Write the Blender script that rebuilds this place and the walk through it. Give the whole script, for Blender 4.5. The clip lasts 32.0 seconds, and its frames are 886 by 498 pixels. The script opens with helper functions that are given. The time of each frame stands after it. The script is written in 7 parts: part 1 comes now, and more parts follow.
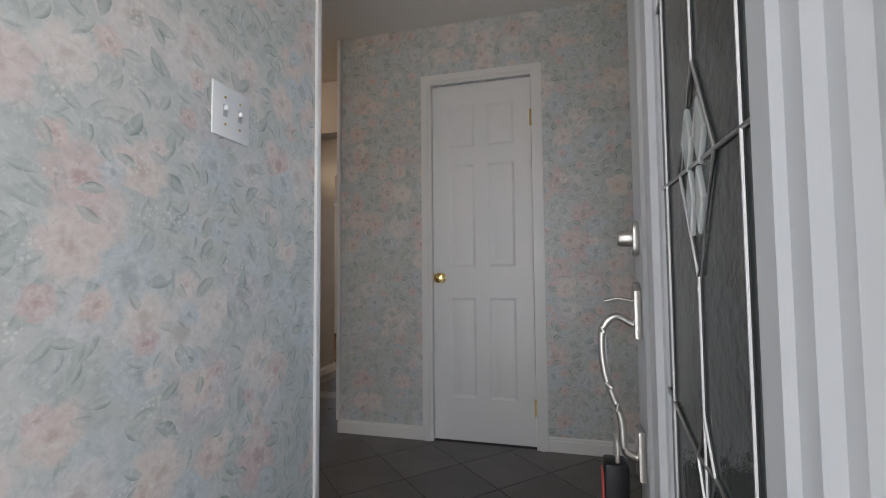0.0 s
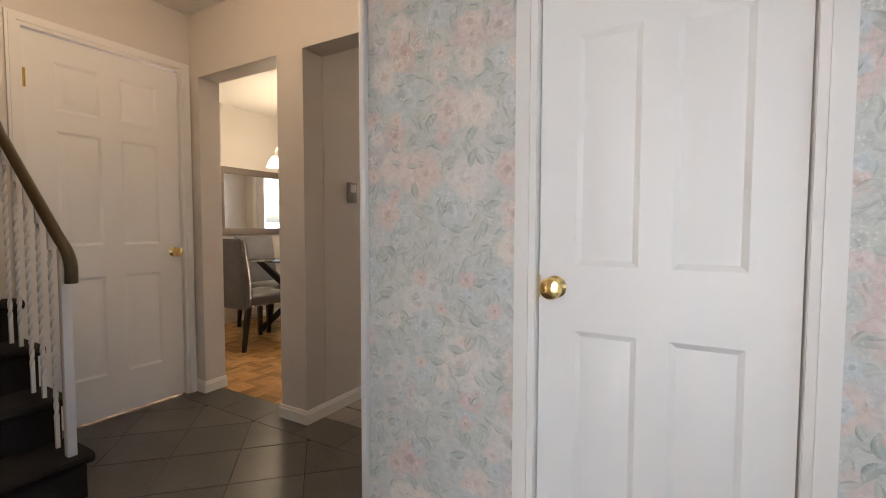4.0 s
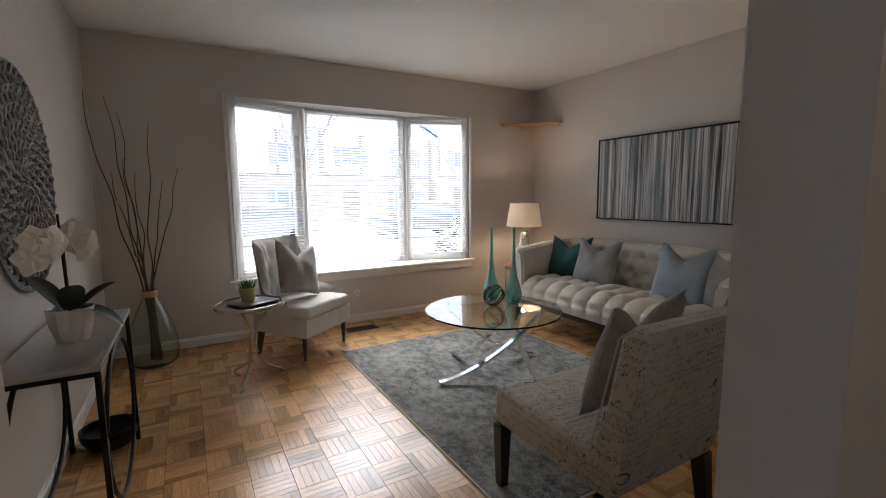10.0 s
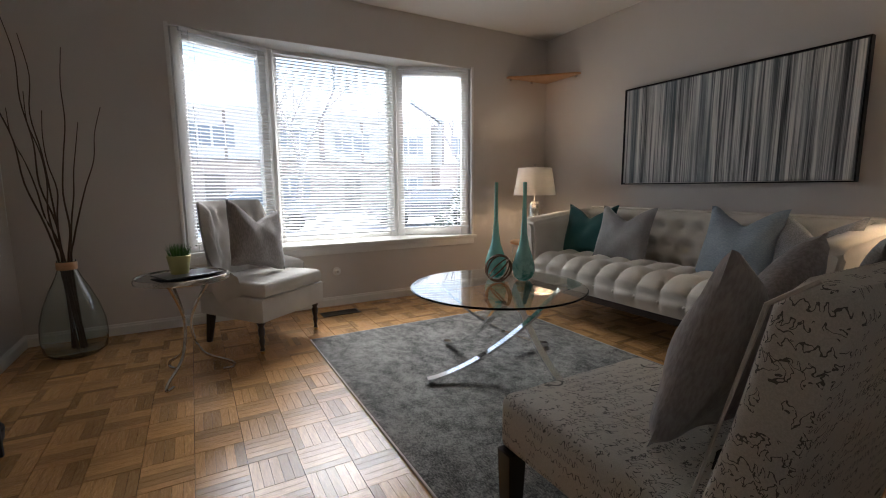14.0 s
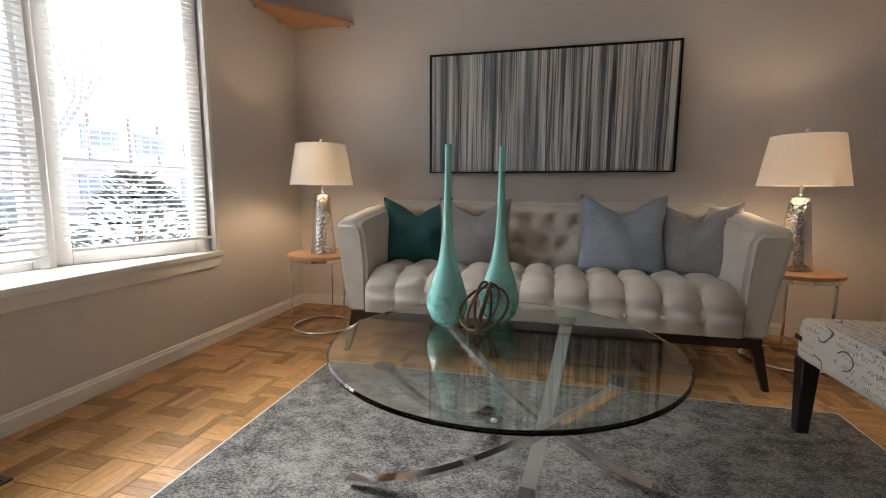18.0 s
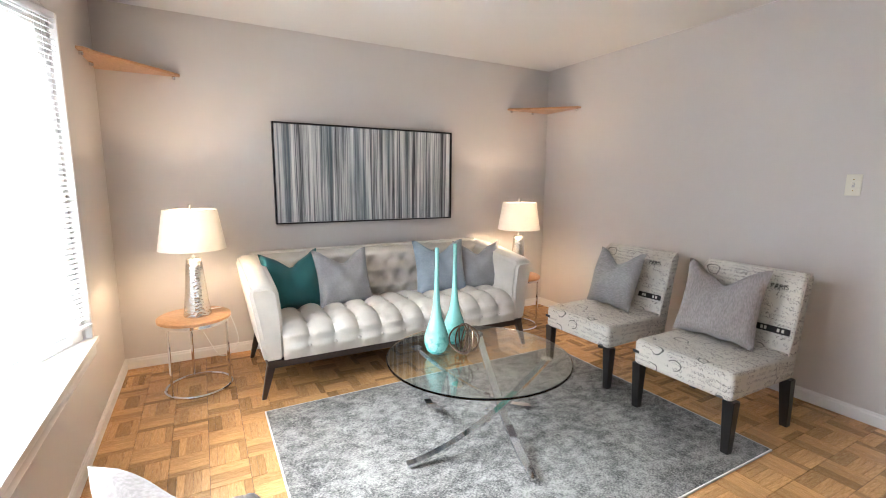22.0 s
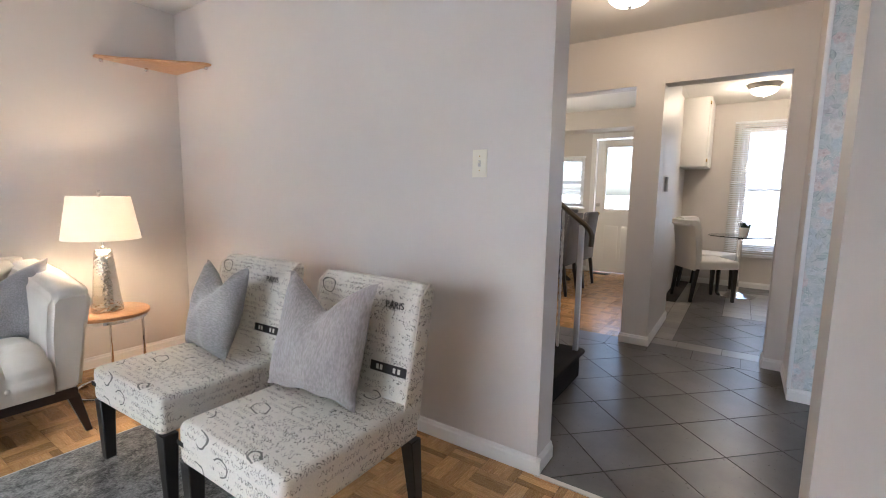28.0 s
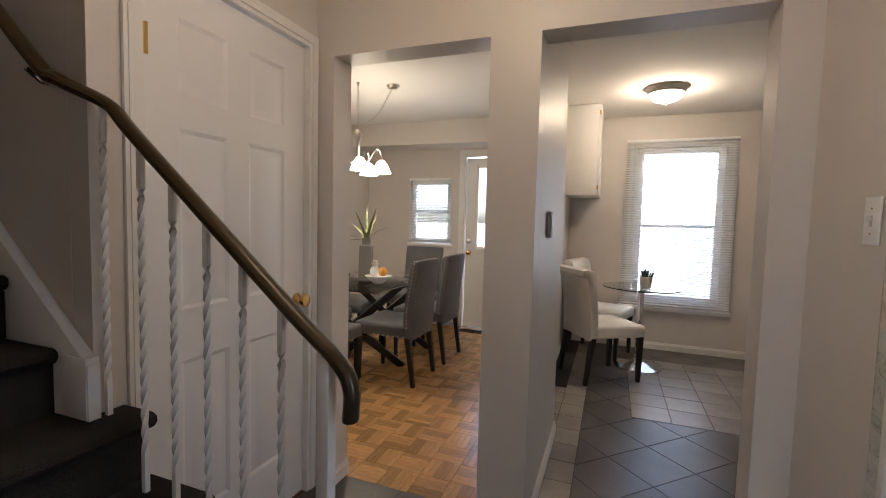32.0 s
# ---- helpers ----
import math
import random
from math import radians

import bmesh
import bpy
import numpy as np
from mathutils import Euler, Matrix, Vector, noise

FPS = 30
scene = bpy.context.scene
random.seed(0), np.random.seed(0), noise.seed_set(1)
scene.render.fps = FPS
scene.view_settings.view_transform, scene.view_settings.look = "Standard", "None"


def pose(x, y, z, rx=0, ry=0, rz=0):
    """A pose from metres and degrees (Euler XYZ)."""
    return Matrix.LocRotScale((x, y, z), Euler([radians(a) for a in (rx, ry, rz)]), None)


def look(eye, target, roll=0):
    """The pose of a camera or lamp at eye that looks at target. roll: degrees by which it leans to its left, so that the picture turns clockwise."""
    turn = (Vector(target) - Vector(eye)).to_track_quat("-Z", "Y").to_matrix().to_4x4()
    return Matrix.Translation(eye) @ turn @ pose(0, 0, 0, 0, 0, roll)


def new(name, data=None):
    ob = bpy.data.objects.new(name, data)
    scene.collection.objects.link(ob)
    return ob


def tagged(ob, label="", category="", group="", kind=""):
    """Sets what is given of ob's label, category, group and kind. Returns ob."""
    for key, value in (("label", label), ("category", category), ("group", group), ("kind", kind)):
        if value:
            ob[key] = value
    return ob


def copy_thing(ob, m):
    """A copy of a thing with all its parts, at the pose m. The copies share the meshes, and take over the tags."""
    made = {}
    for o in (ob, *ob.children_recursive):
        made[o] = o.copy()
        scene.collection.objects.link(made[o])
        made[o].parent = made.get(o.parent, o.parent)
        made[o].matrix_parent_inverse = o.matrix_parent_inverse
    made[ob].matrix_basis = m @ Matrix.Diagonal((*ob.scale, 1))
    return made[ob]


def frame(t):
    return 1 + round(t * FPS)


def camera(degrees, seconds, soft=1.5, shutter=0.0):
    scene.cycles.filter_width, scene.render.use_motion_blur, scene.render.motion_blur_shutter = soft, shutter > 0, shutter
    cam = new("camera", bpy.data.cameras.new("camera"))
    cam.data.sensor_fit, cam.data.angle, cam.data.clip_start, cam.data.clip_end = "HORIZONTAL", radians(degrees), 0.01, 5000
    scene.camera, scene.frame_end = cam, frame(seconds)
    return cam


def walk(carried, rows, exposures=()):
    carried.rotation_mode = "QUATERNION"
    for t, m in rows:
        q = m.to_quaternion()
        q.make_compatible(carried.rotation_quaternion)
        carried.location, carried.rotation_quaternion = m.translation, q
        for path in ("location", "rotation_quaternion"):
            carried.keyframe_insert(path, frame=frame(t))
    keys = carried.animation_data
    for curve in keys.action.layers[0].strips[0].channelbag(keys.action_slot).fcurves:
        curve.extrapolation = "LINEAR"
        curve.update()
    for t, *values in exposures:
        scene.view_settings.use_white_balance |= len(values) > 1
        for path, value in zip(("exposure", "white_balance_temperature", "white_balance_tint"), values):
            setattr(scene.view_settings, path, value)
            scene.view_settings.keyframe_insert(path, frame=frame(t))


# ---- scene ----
cam = camera(89.9, 32.0, soft=1.0)
PATH = [
    (0, (0.597, 1.071, 0.949), (0.092, 3.004, 1.052), -0.5),
    (0.5, (0.573, 1.177, 0.954), (0.036, 3.103, 1.022), -0.4),
    (1, (0.521, 1.319, 0.961), (-0.017, 3.245, 0.997), -0.1),
    (1.5, (0.502, 1.408, 0.958), (-0.004, 3.342, 0.967), -0.6),
    (2, (0.456, 1.572, 0.984), (-0.045, 3.508, 0.979), -0.5),
    (2.5, (0.434, 1.731, 0.996), (-0.075, 3.665, 0.988), -0.2),
    (4.5, (0.119, 2.567, 1.087), (-1.142, 4.113, 0.95), -0.2),
    (5, (-0.077, 2.707, 1.061), (-1.606, 3.989, 0.923), -0.3),
    (5.5, (-0.242, 2.781, 1.064), (-2.005, 3.714, 0.917), -1.1),
    (6, (-0.396, 2.848, 1.06), (-2.324, 3.353, 0.901), -0.8),
    (6.5, (-0.542, 2.84, 1.036), (-2.535, 2.828, 0.88), -0.4),
    (7, (-0.664, 2.742, 1.038), (-2.581, 2.199, 0.865), -0.1),
    (7.5, (-0.762, 2.605, 1.05), (-2.474, 1.591, 0.85), -0.2),
    (8, (-0.846, 2.492, 1.055), (-2.29, 1.125, 0.837), -0.0),
    (8.5, (-0.877, 2.41, 1.08), (-2.078, 0.828, 0.85), -0.4),
    (9, (-0.869, 2.388, 1.101), (-1.95, 0.72, 0.873), -0.4),
    (9.5, (-0.859, 2.376, 1.163), (-1.884, 0.674, 0.934), -0.5),
    (10, (-0.874, 2.392, 1.214), (-1.863, 0.671, 0.974), -0.5),
    (10.5, (-0.873, 2.402, 1.243), (-1.854, 0.676, 1.004), -0.4),
    (11, (-0.868, 2.407, 1.242), (-1.849, 0.68, 1.002), -0.1),
    (11.5, (-0.886, 2.413, 1.244), (-1.857, 0.683, 0.994), 0.1),
    (12, (-0.918, 2.409, 1.211), (-1.884, 0.677, 0.953), 0.1),
    (12.5, (-0.974, 2.333, 1.148), (-1.939, 0.601, 0.883), -0.0),
    (13, (-1.085, 2.186, 1.061), (-2.047, 0.453, 0.793), -0.1),
    (13.5, (-1.194, 2.056, 1.012), (-2.139, 0.316, 0.734), -0.5),
    (15.5, (-1.419, 1.126, 0.831), (-2.707, -0.382, 0.574), 0.1),
    (16, (-1.51, 0.923, 0.851), (-2.964, -0.424, 0.586), 0.1),
    (16.5, (-1.521, 0.703, 0.852), (-3.155, -0.422, 0.603), 0.2),
    (17, (-1.523, 0.494, 0.843), (-3.302, -0.384, 0.591), 0.1),
    (17.5, (-1.54, 0.306, 0.83), (-3.406, -0.37, 0.578), 0.4),
    (18, (-1.462, 0.132, 0.85), (-3.391, -0.33, 0.594), 0.3),
    (18.5, (-1.333, -0.059, 0.898), (-3.3, -0.316, 0.64), 0.1),
    (19, (-1.217, -0.219, 0.948), (-3.198, -0.28, 0.681), 0.1),
    (19.5, (-1.066, -0.38, 1.034), (-3.043, -0.251, 0.758), -0.1),
    (20, (-1.007, -0.559, 1.101), (-2.956, -0.217, 0.812), 0.2),
    (20.5, (-0.987, -0.808, 1.135), (-2.874, -0.211, 0.847), -0.1),
    (21, (-0.948, -0.966, 1.201), (-2.759, -0.173, 0.902), 0.3),
    (21.5, (-0.9, -1.087, 1.247), (-2.659, -0.185, 0.943), -0.1),
    (22, (-0.855, -1.15, 1.304), (-2.592, -0.207, 1.003), 0.4),
    (22.5, (-0.841, -1.18, 1.333), (-2.56, -0.204, 1.028), 0.4),
    (23, (-0.842, -1.182, 1.327), (-2.545, -0.182, 1.017), 0.3),
    (23.5, (-0.847, -1.185, 1.321), (-2.538, -0.164, 1.009), 0.4),
    (24, (-0.865, -1.16, 1.312), (-2.54, -0.114, 0.996), 0.2),
    (24.5, (-0.89, -1.09, 1.293), (-2.533, 0.007, 0.981), 0.0),
    (26.5, (-0.961, -0.387, 1.155), (-2.331, 1.039, 0.859), 0.6),
    (27, (-0.981, -0.159, 1.125), (-2.262, 1.349, 0.832), 0.8),
    (27.5, (-1.01, 0.061, 1.155), (-2.212, 1.638, 0.89), 0.6),
    (28, (-1.002, 0.326, 1.168), (-2.108, 1.974, 0.923), 0.9),
    (28.5, (-0.975, 0.564, 1.205), (-1.987, 2.275, 0.987), 0.9),
    (29, (-0.996, 0.823, 1.248), (-1.889, 2.6, 1.04), 0.9),
    (29.5, (-1.039, 1.062, 1.283), (-1.838, 2.886, 1.097), 0.8),
    (30, (-1.057, 1.343, 1.304), (-1.809, 3.188, 1.132), 0.8),
    (30.5, (-1.095, 1.595, 1.301), (-1.824, 3.45, 1.146), 1.0),
    (31, (-1.182, 1.866, 1.278), (-1.9, 3.727, 1.136), 1.0),
    (31.5, (-1.222, 2.085, 1.267), (-1.939, 3.948, 1.136), 1.1),
    (32, (-1.27, 2.325, 1.286), (-1.979, 4.191, 1.156), 1.5),
]
EXPO = [(0, 3.65, 6700, 10), (1, 4.05, 6900, 10), (2, 4.5, 7200, 10), (3.5, 4.75, 7100, 11), (5, 5.2, 6600, 12), (6, 6.2, 7200, 14), (7, 6.3, 6400, 11), (8, 5.4, 6000, 9), (9, 3.95, 6100, 10), (10, 3.3, 6150, 10),
        (13, 3.15, 6150, 10), (16, 2.7, 6300, 10), (17, 3.0, 6400, 10), (18, 3.5, 6400, 10), (19, 4.1, 6400, 10), (20, 4.4, 6300, 10), (23, 4.95, 5750, 8), (26, 4.95, 5700, 8), (28, 4.95, 5650, 8), (30, 4.85, 5500, 8), (31, 4.7, 6050, 9), (32, 4.6, 5950, 9)]
walk(cam, [(t, look(eye, target, roll)) for t, eye, target, roll in PATH], EXPO)

# ---- light ----
world = bpy.data.worlds.new("overcast_sky")
scene.world = world
world.use_nodes = True
wn = world.node_tree.nodes
sky = wn.new("ShaderNodeTexSky")
sky.sky_type, sky.sun_disc = "NISHITA", False
sky.sun_elevation, sky.sun_rotation = radians(54), radians(249)
sky.air_density, sky.dust_density = 1.0, 4.0
world.node_tree.links.new(sky.outputs["Color"], wn["Background"].inputs["Color"])
wn["Background"].inputs["Strength"].default_value = 0.05


def lamp(name, kind, m, energy, color=(1, 1, 1), size=0.1, size_y=None, spread=None):
    data = bpy.data.lights.new(name, kind)
    data.energy, data.color = energy, color
    if kind == "AREA":
        data.shape, data.size, data.size_y = "RECTANGLE", size, size_y or size
        if spread:
            data.spread = radians(spread)
    elif kind == "SUN":
        data.angle = radians(size)
    else:
        data.shadow_soft_size = size
    ob = new(name, data)
    ob.matrix_world = m
    return ob


WARM = (1.0, 0.8, 0.6)
lamp("sun", "SUN", look((-8, -3, 12), (0, 0, 0)), 0.5, (1.0, 0.96, 0.9), 12)
lamp("bay_daylight", "AREA", look((-3.3, -5.8, 5.1), (-1.9, 0.0, 1.0)), 92, (1.0, 0.97, 0.93), 5.0, 1.8)
lamp("entry_daylight", "AREA", look((0.28, 0.95, 1.05), (0.28, 3.0, 1.05)), 0.5, (0.94, 0.97, 1.0), 0.9, 1.9)
lamp("hall_bulb", "POINT", Matrix.Translation((-1.65, 3.22, 2.31)), 0.47, (1.0, 0.7, 0.44), 0.06)
lamp("kitchen_bulb", "POINT", Matrix.Translation((-0.915, 6.38, 2.24)), 0.75, (1.0, 0.76, 0.52), 0.06)
# Unseen point lamp with no fixture, added to warm the stairwell.
lamp("landing_bulb", "POINT", Matrix.Translation((-3.6, 2.65, 4.4)), 0.05, (1.0, 0.68, 0.4), 0.08)
for i, p in enumerate(((-3.93, -1.215, 1.0), (-4.0, 1.325, 1.0))):
    lamp("table_lamp_bulb", "POINT", Matrix.Translation(p), 0.4, (1.0, 0.66, 0.45), 0.03)


# ---- materials ----
class Mat:
    """A node material with short ways to wire it."""

    def __init__(self, name, color=(0.8, 0.8, 0.8), rough=0.5, metal=0.0, **more):
        self.m = bpy.data.materials.new(name)
        self.m.use_nodes = True
        self.n, self.l = self.m.node_tree.nodes, self.m.node_tree.links
        self.b = self.n["Principled BSDF"]
        self.put("Base Color", color)
        self.put("Roughness", rough)
        self.put("Metallic", metal)
        for k, v in more.items():
            self.put(k.replace("_", " "), v)
        self.co = None

    def put(self, key, v):
        s = self.b.inputs[key]
        if isinstance(v, bpy.types.NodeSocket):
            self.l.new(v, s)
        else:
            s.default_value = (*v, 1) if isinstance(v, tuple) and len(v) == 3 else v
        return self

    def node(self, kind, out=0, **inputs):
        nd = self.n.new(kind)
        for k, v in inputs.items():
            if k.startswith("p_"):
                exec_set(nd, k[2:], v)
                continue
            s = nd.inputs[int(k[1:]) if k[0] == "i" and k[1:].isdigit() else k.replace("_", " ")]
            if isinstance(v, bpy.types.NodeSocket):
                self.l.new(v, s)
            else:
                s.default_value = (*v, 1) if isinstance(v, tuple) and len(v) == 3 and s.type == "RGBA" else v
        return nd.outputs[out]

    def coords(self, scale=(1, 1, 1), rot=(0, 0, 0), where="Object"):
        tc = self.n.new("ShaderNodeTexCoord").outputs[where]
        mp = self.n.new("ShaderNodeMapping")
        mp.inputs["Scale"].default_value, mp.inputs["Rotation"].default_value = scale, [radians(a) for a in rot]
        self.l.new(tc, mp.inputs["Vector"])
        return mp.outputs[0]

    def noise(self, vec, scale, detail=4, rough=0.55, out=0, distort=0.0):
        return self.node("ShaderNodeTexNoise", out, Vector=vec, Scale=scale, Detail=detail, Roughness=rough, Distortion=distort)

    def ramp(self, fac, *stops, out=0):
        nd = self.n.new("ShaderNodeValToRGB")
        e = nd.color_ramp.elements
        while len(e) < len(stops):
            e.new(0.5)
        for el, (p, c) in zip(e, stops):
            el.position = p
            el.color = (*c, 1) if isinstance(c, tuple) else (c, c, c, 1)
        self.l.new(fac, nd.inputs[0])
        return nd.outputs[out]

    def mix(self, fac, a, b, mode="MIX"):
        nd = self.n.new("ShaderNodeMix")
        nd.data_type, nd.blend_type = "RGBA", mode
        for s, v in ((nd.inputs[0], fac), (nd.inputs[6], a), (nd.inputs[7], b)):
            if isinstance(v, bpy.types.NodeSocket):
                self.l.new(v, s)
            else:
                s.default_value = (*v, 1) if isinstance(v, tuple) and len(v) == 3 else v
        return nd.outputs[2]

    def math(self, op, a, b=0.0):
        nd = self.n.new("ShaderNodeMath")
        nd.operation = op
        for s, v in zip(nd.inputs, (a, b)):
            if isinstance(v, bpy.types.NodeSocket):
                self.l.new(v, s)
            else:
                s.default_value = v
        return nd.outputs[0]

    def bump(self, height, strength=0.2, dist=0.002):
        self.put("Normal", self.node("ShaderNodeBump", 0, Height=height, Strength=strength, Distance=dist))
        return self


def paint(name, color, rough=0.55, var=0.04, bump=0.12, scale=160):
    k = Mat(name, color, rough)
    v = k.coords()
    big = k.noise(v, 1.3, 5)
    lo, hi = tuple(c * (1 - var) for c in color), tuple(min(1, c * (1 + var)) for c in color)
    k.put("Base Color", k.ramp(big, (0.3, lo), (0.7, hi)))
    k.bump(k.noise(v, scale, 3), bump, 0.001)
    return k.m


def fabric(name, c1, c2, scale=420, rough=0.95, bump=0.5, blotch=6, stretch=(1, 1, 1)):
    k = Mat(name, c1, rough)
    v = k.coords(stretch)
    weave = k.noise(v, scale, 2)
    wide = k.noise(v, blotch, 4)
    col = k.mix(k.ramp(weave, (0.35, 0.0), (0.65, 1.0)), c1, c2)
    k.put("Base Color", k.mix(0.35, col, k.ramp(wide, (0.3, tuple(c * 0.8 for c in c1)), (0.7, tuple(min(1, c * 1.12) for c in c2)))))
    k.put("Sheen Weight", 0.25)
    k.bump(weave, bump, 0.0015)
    return k.m


WALL = paint("wall_paint", (0.64, 0.595, 0.555), 0.42, 0.02, 0.08)
CEIL = Mat("ceiling_paint", (0.8, 0.78, 0.75), 0.9)
CEIL.bump(CEIL.noise(CEIL.coords(), 120, 4, 0.7), 0.5, 0.004)
CEIL = CEIL.m
TRIM = paint("white_trim_paint", (0.78, 0.76, 0.73), 0.32, 0.02, 0.04, 60)
DOORW = paint("white_door_paint", (0.8, 0.785, 0.765), 0.35, 0.02, 0.06, 90)
PLASTIC = Mat("ivory_plastic", (0.78, 0.74, 0.62), 0.35).m
PLASTW = Mat("white_plastic", (0.8, 0.8, 0.79), 0.35).m
SLAT = Mat("white_blind_slat", (0.82, 0.83, 0.84), 0.4).m
CHROME = Mat("polished_chrome", (0.78, 0.78, 0.8), 0.07, 1.0).m
NICKEL = Mat("brushed_nickel", (0.55, 0.53, 0.5), 0.28, 1.0)
NICKEL.bump(NICKEL.noise(NICKEL.coords((1, 1, 40)), 60), 0.08)
NICKEL = NICKEL.m
BRASS = Mat("polished_brass", (0.83, 0.62, 0.27), 0.14, 1.0).m
BLACKM = Mat("black_iron", (0.02, 0.02, 0.022), 0.45, 0.6).m
BLACKW = paint("black_stained_wood", (0.012, 0.011, 0.011), 0.3, 0.2, 0.05, 40)
# Near-black that paints shade inside the stair carcass and the vents.
DARK = Mat("hollow_shade", (0.02, 0.018, 0.016), 0.8).m


def glass(name, tint=(0.95, 0.98, 0.97), rough=0.0, ior=1.45):
    k = Mat(name, tint, rough)
    k.put("Transmission Weight", 1.0).put("IOR", ior)
    return k.m


PANE = glass("window_glass", (0.97, 0.99, 0.99))
CLEAR = glass("clear_glass", (0.93, 0.98, 0.96))


def wood(name, c1, c2, axis_scale=(3, 3, 30), rough=0.35, island=False, var=0.3):
    k = Mat(name, c1, rough)
    v = k.coords(axis_scale)
    g = k.noise(v, 5, 6, 0.6, distort=0.6)
    fine = k.noise(v, 40, 3)
    col = k.mix(k.ramp(g, (0.3, 0.0), (0.72, 1.0)), c1, c2)
    col = k.mix(k.ramp(fine, (0.3, 0.35), (0.6, 0.0)), col, tuple(c * 0.6 for c in c1))
    if island:
        r = k.node("ShaderNodeNewGeometry", 8)
        o = k.node("ShaderNodeObjectInfo", 5)
        r = k.math("FRACT", k.math("ADD", r, k.math("MULTIPLY", o, 7.31)))
        col = k.mix(1.0, col, k.ramp(r, (0.0, 1 - var), (0.5, 0.95), (1.0, 1 + var * 0.25)), "MULTIPLY")
    k.put("Base Color", col)
    k.put("Roughness", k.ramp(fine, (0.2, rough * 0.8), (0.8, rough * 1.25)))
    k.bump(fine, 0.08, 0.0006)
    return k.m


PARQUET = [wood("oak_parquet", (0.44, 0.225, 0.08), (0.74, 0.44, 0.19), sc, 0.25, True, 0.46) for sc in ((34, 3.5, 5), (3.5, 34, 5))]
GAP = Mat("parquet_joint", (0.12, 0.06, 0.026), 0.7).m
OAK = wood("light_wood", (0.5, 0.26, 0.12), (0.66, 0.39, 0.2), (4, 18, 18), 0.35)
BRONZE = Mat("bronze_vinyl_rail", (0.06, 0.04, 0.018), 0.28, 0.3).m


def tile_mat(name, c, rough=0.32):
    k = Mat(name, c, rough)
    v = k.coords()
    o = k.node("ShaderNodeObjectInfo", 5)
    r = k.node("ShaderNodeNewGeometry", 8)
    a = k.noise(v, 3.5, 6, 0.65)
    f = k.noise(v, 45, 5, 0.7)
    col = k.mix(k.ramp(a, (0.3, 0.0), (0.7, 1.0)), tuple(x * 0.75 for x in c), tuple(x * 1.3 for x in c))
    col = k.mix(k.ramp(f, (0.35, 0.3), (0.6, 0.0)), col, tuple(x * 0.6 for x in c))
    rr = k.math("FRACT", k.math("ADD", r, o))
    col = k.mix(1.0, col, k.ramp(rr, (0.0, 0.85), (1.0, 1.12)), "MULTIPLY")
    k.put("Base Color", col)
    k.put("Roughness", k.ramp(f, (0.3, rough * 0.8), (0.7, rough * 1.3)))
    k.bump(f, 0.15, 0.001)
    return k.m


TILE = tile_mat("charcoal_tile", (0.095, 0.087, 0.082))
TILEL = tile_mat("taupe_tile", (0.27, 0.245, 0.22))
GROUT = paint("dark_grout", (0.05, 0.046, 0.043), 0.9)
CARPET = fabric("charcoal_carpet", (0.016, 0.0148, 0.0145), (0.036, 0.033, 0.0315), 300, 1.0, 0.9, 9)
for key, val in (("Sheen Weight", 0.0), ("Specular IOR Level", 0.15)):
    CARPET.node_tree.nodes["Principled BSDF"].inputs[key].default_value = val


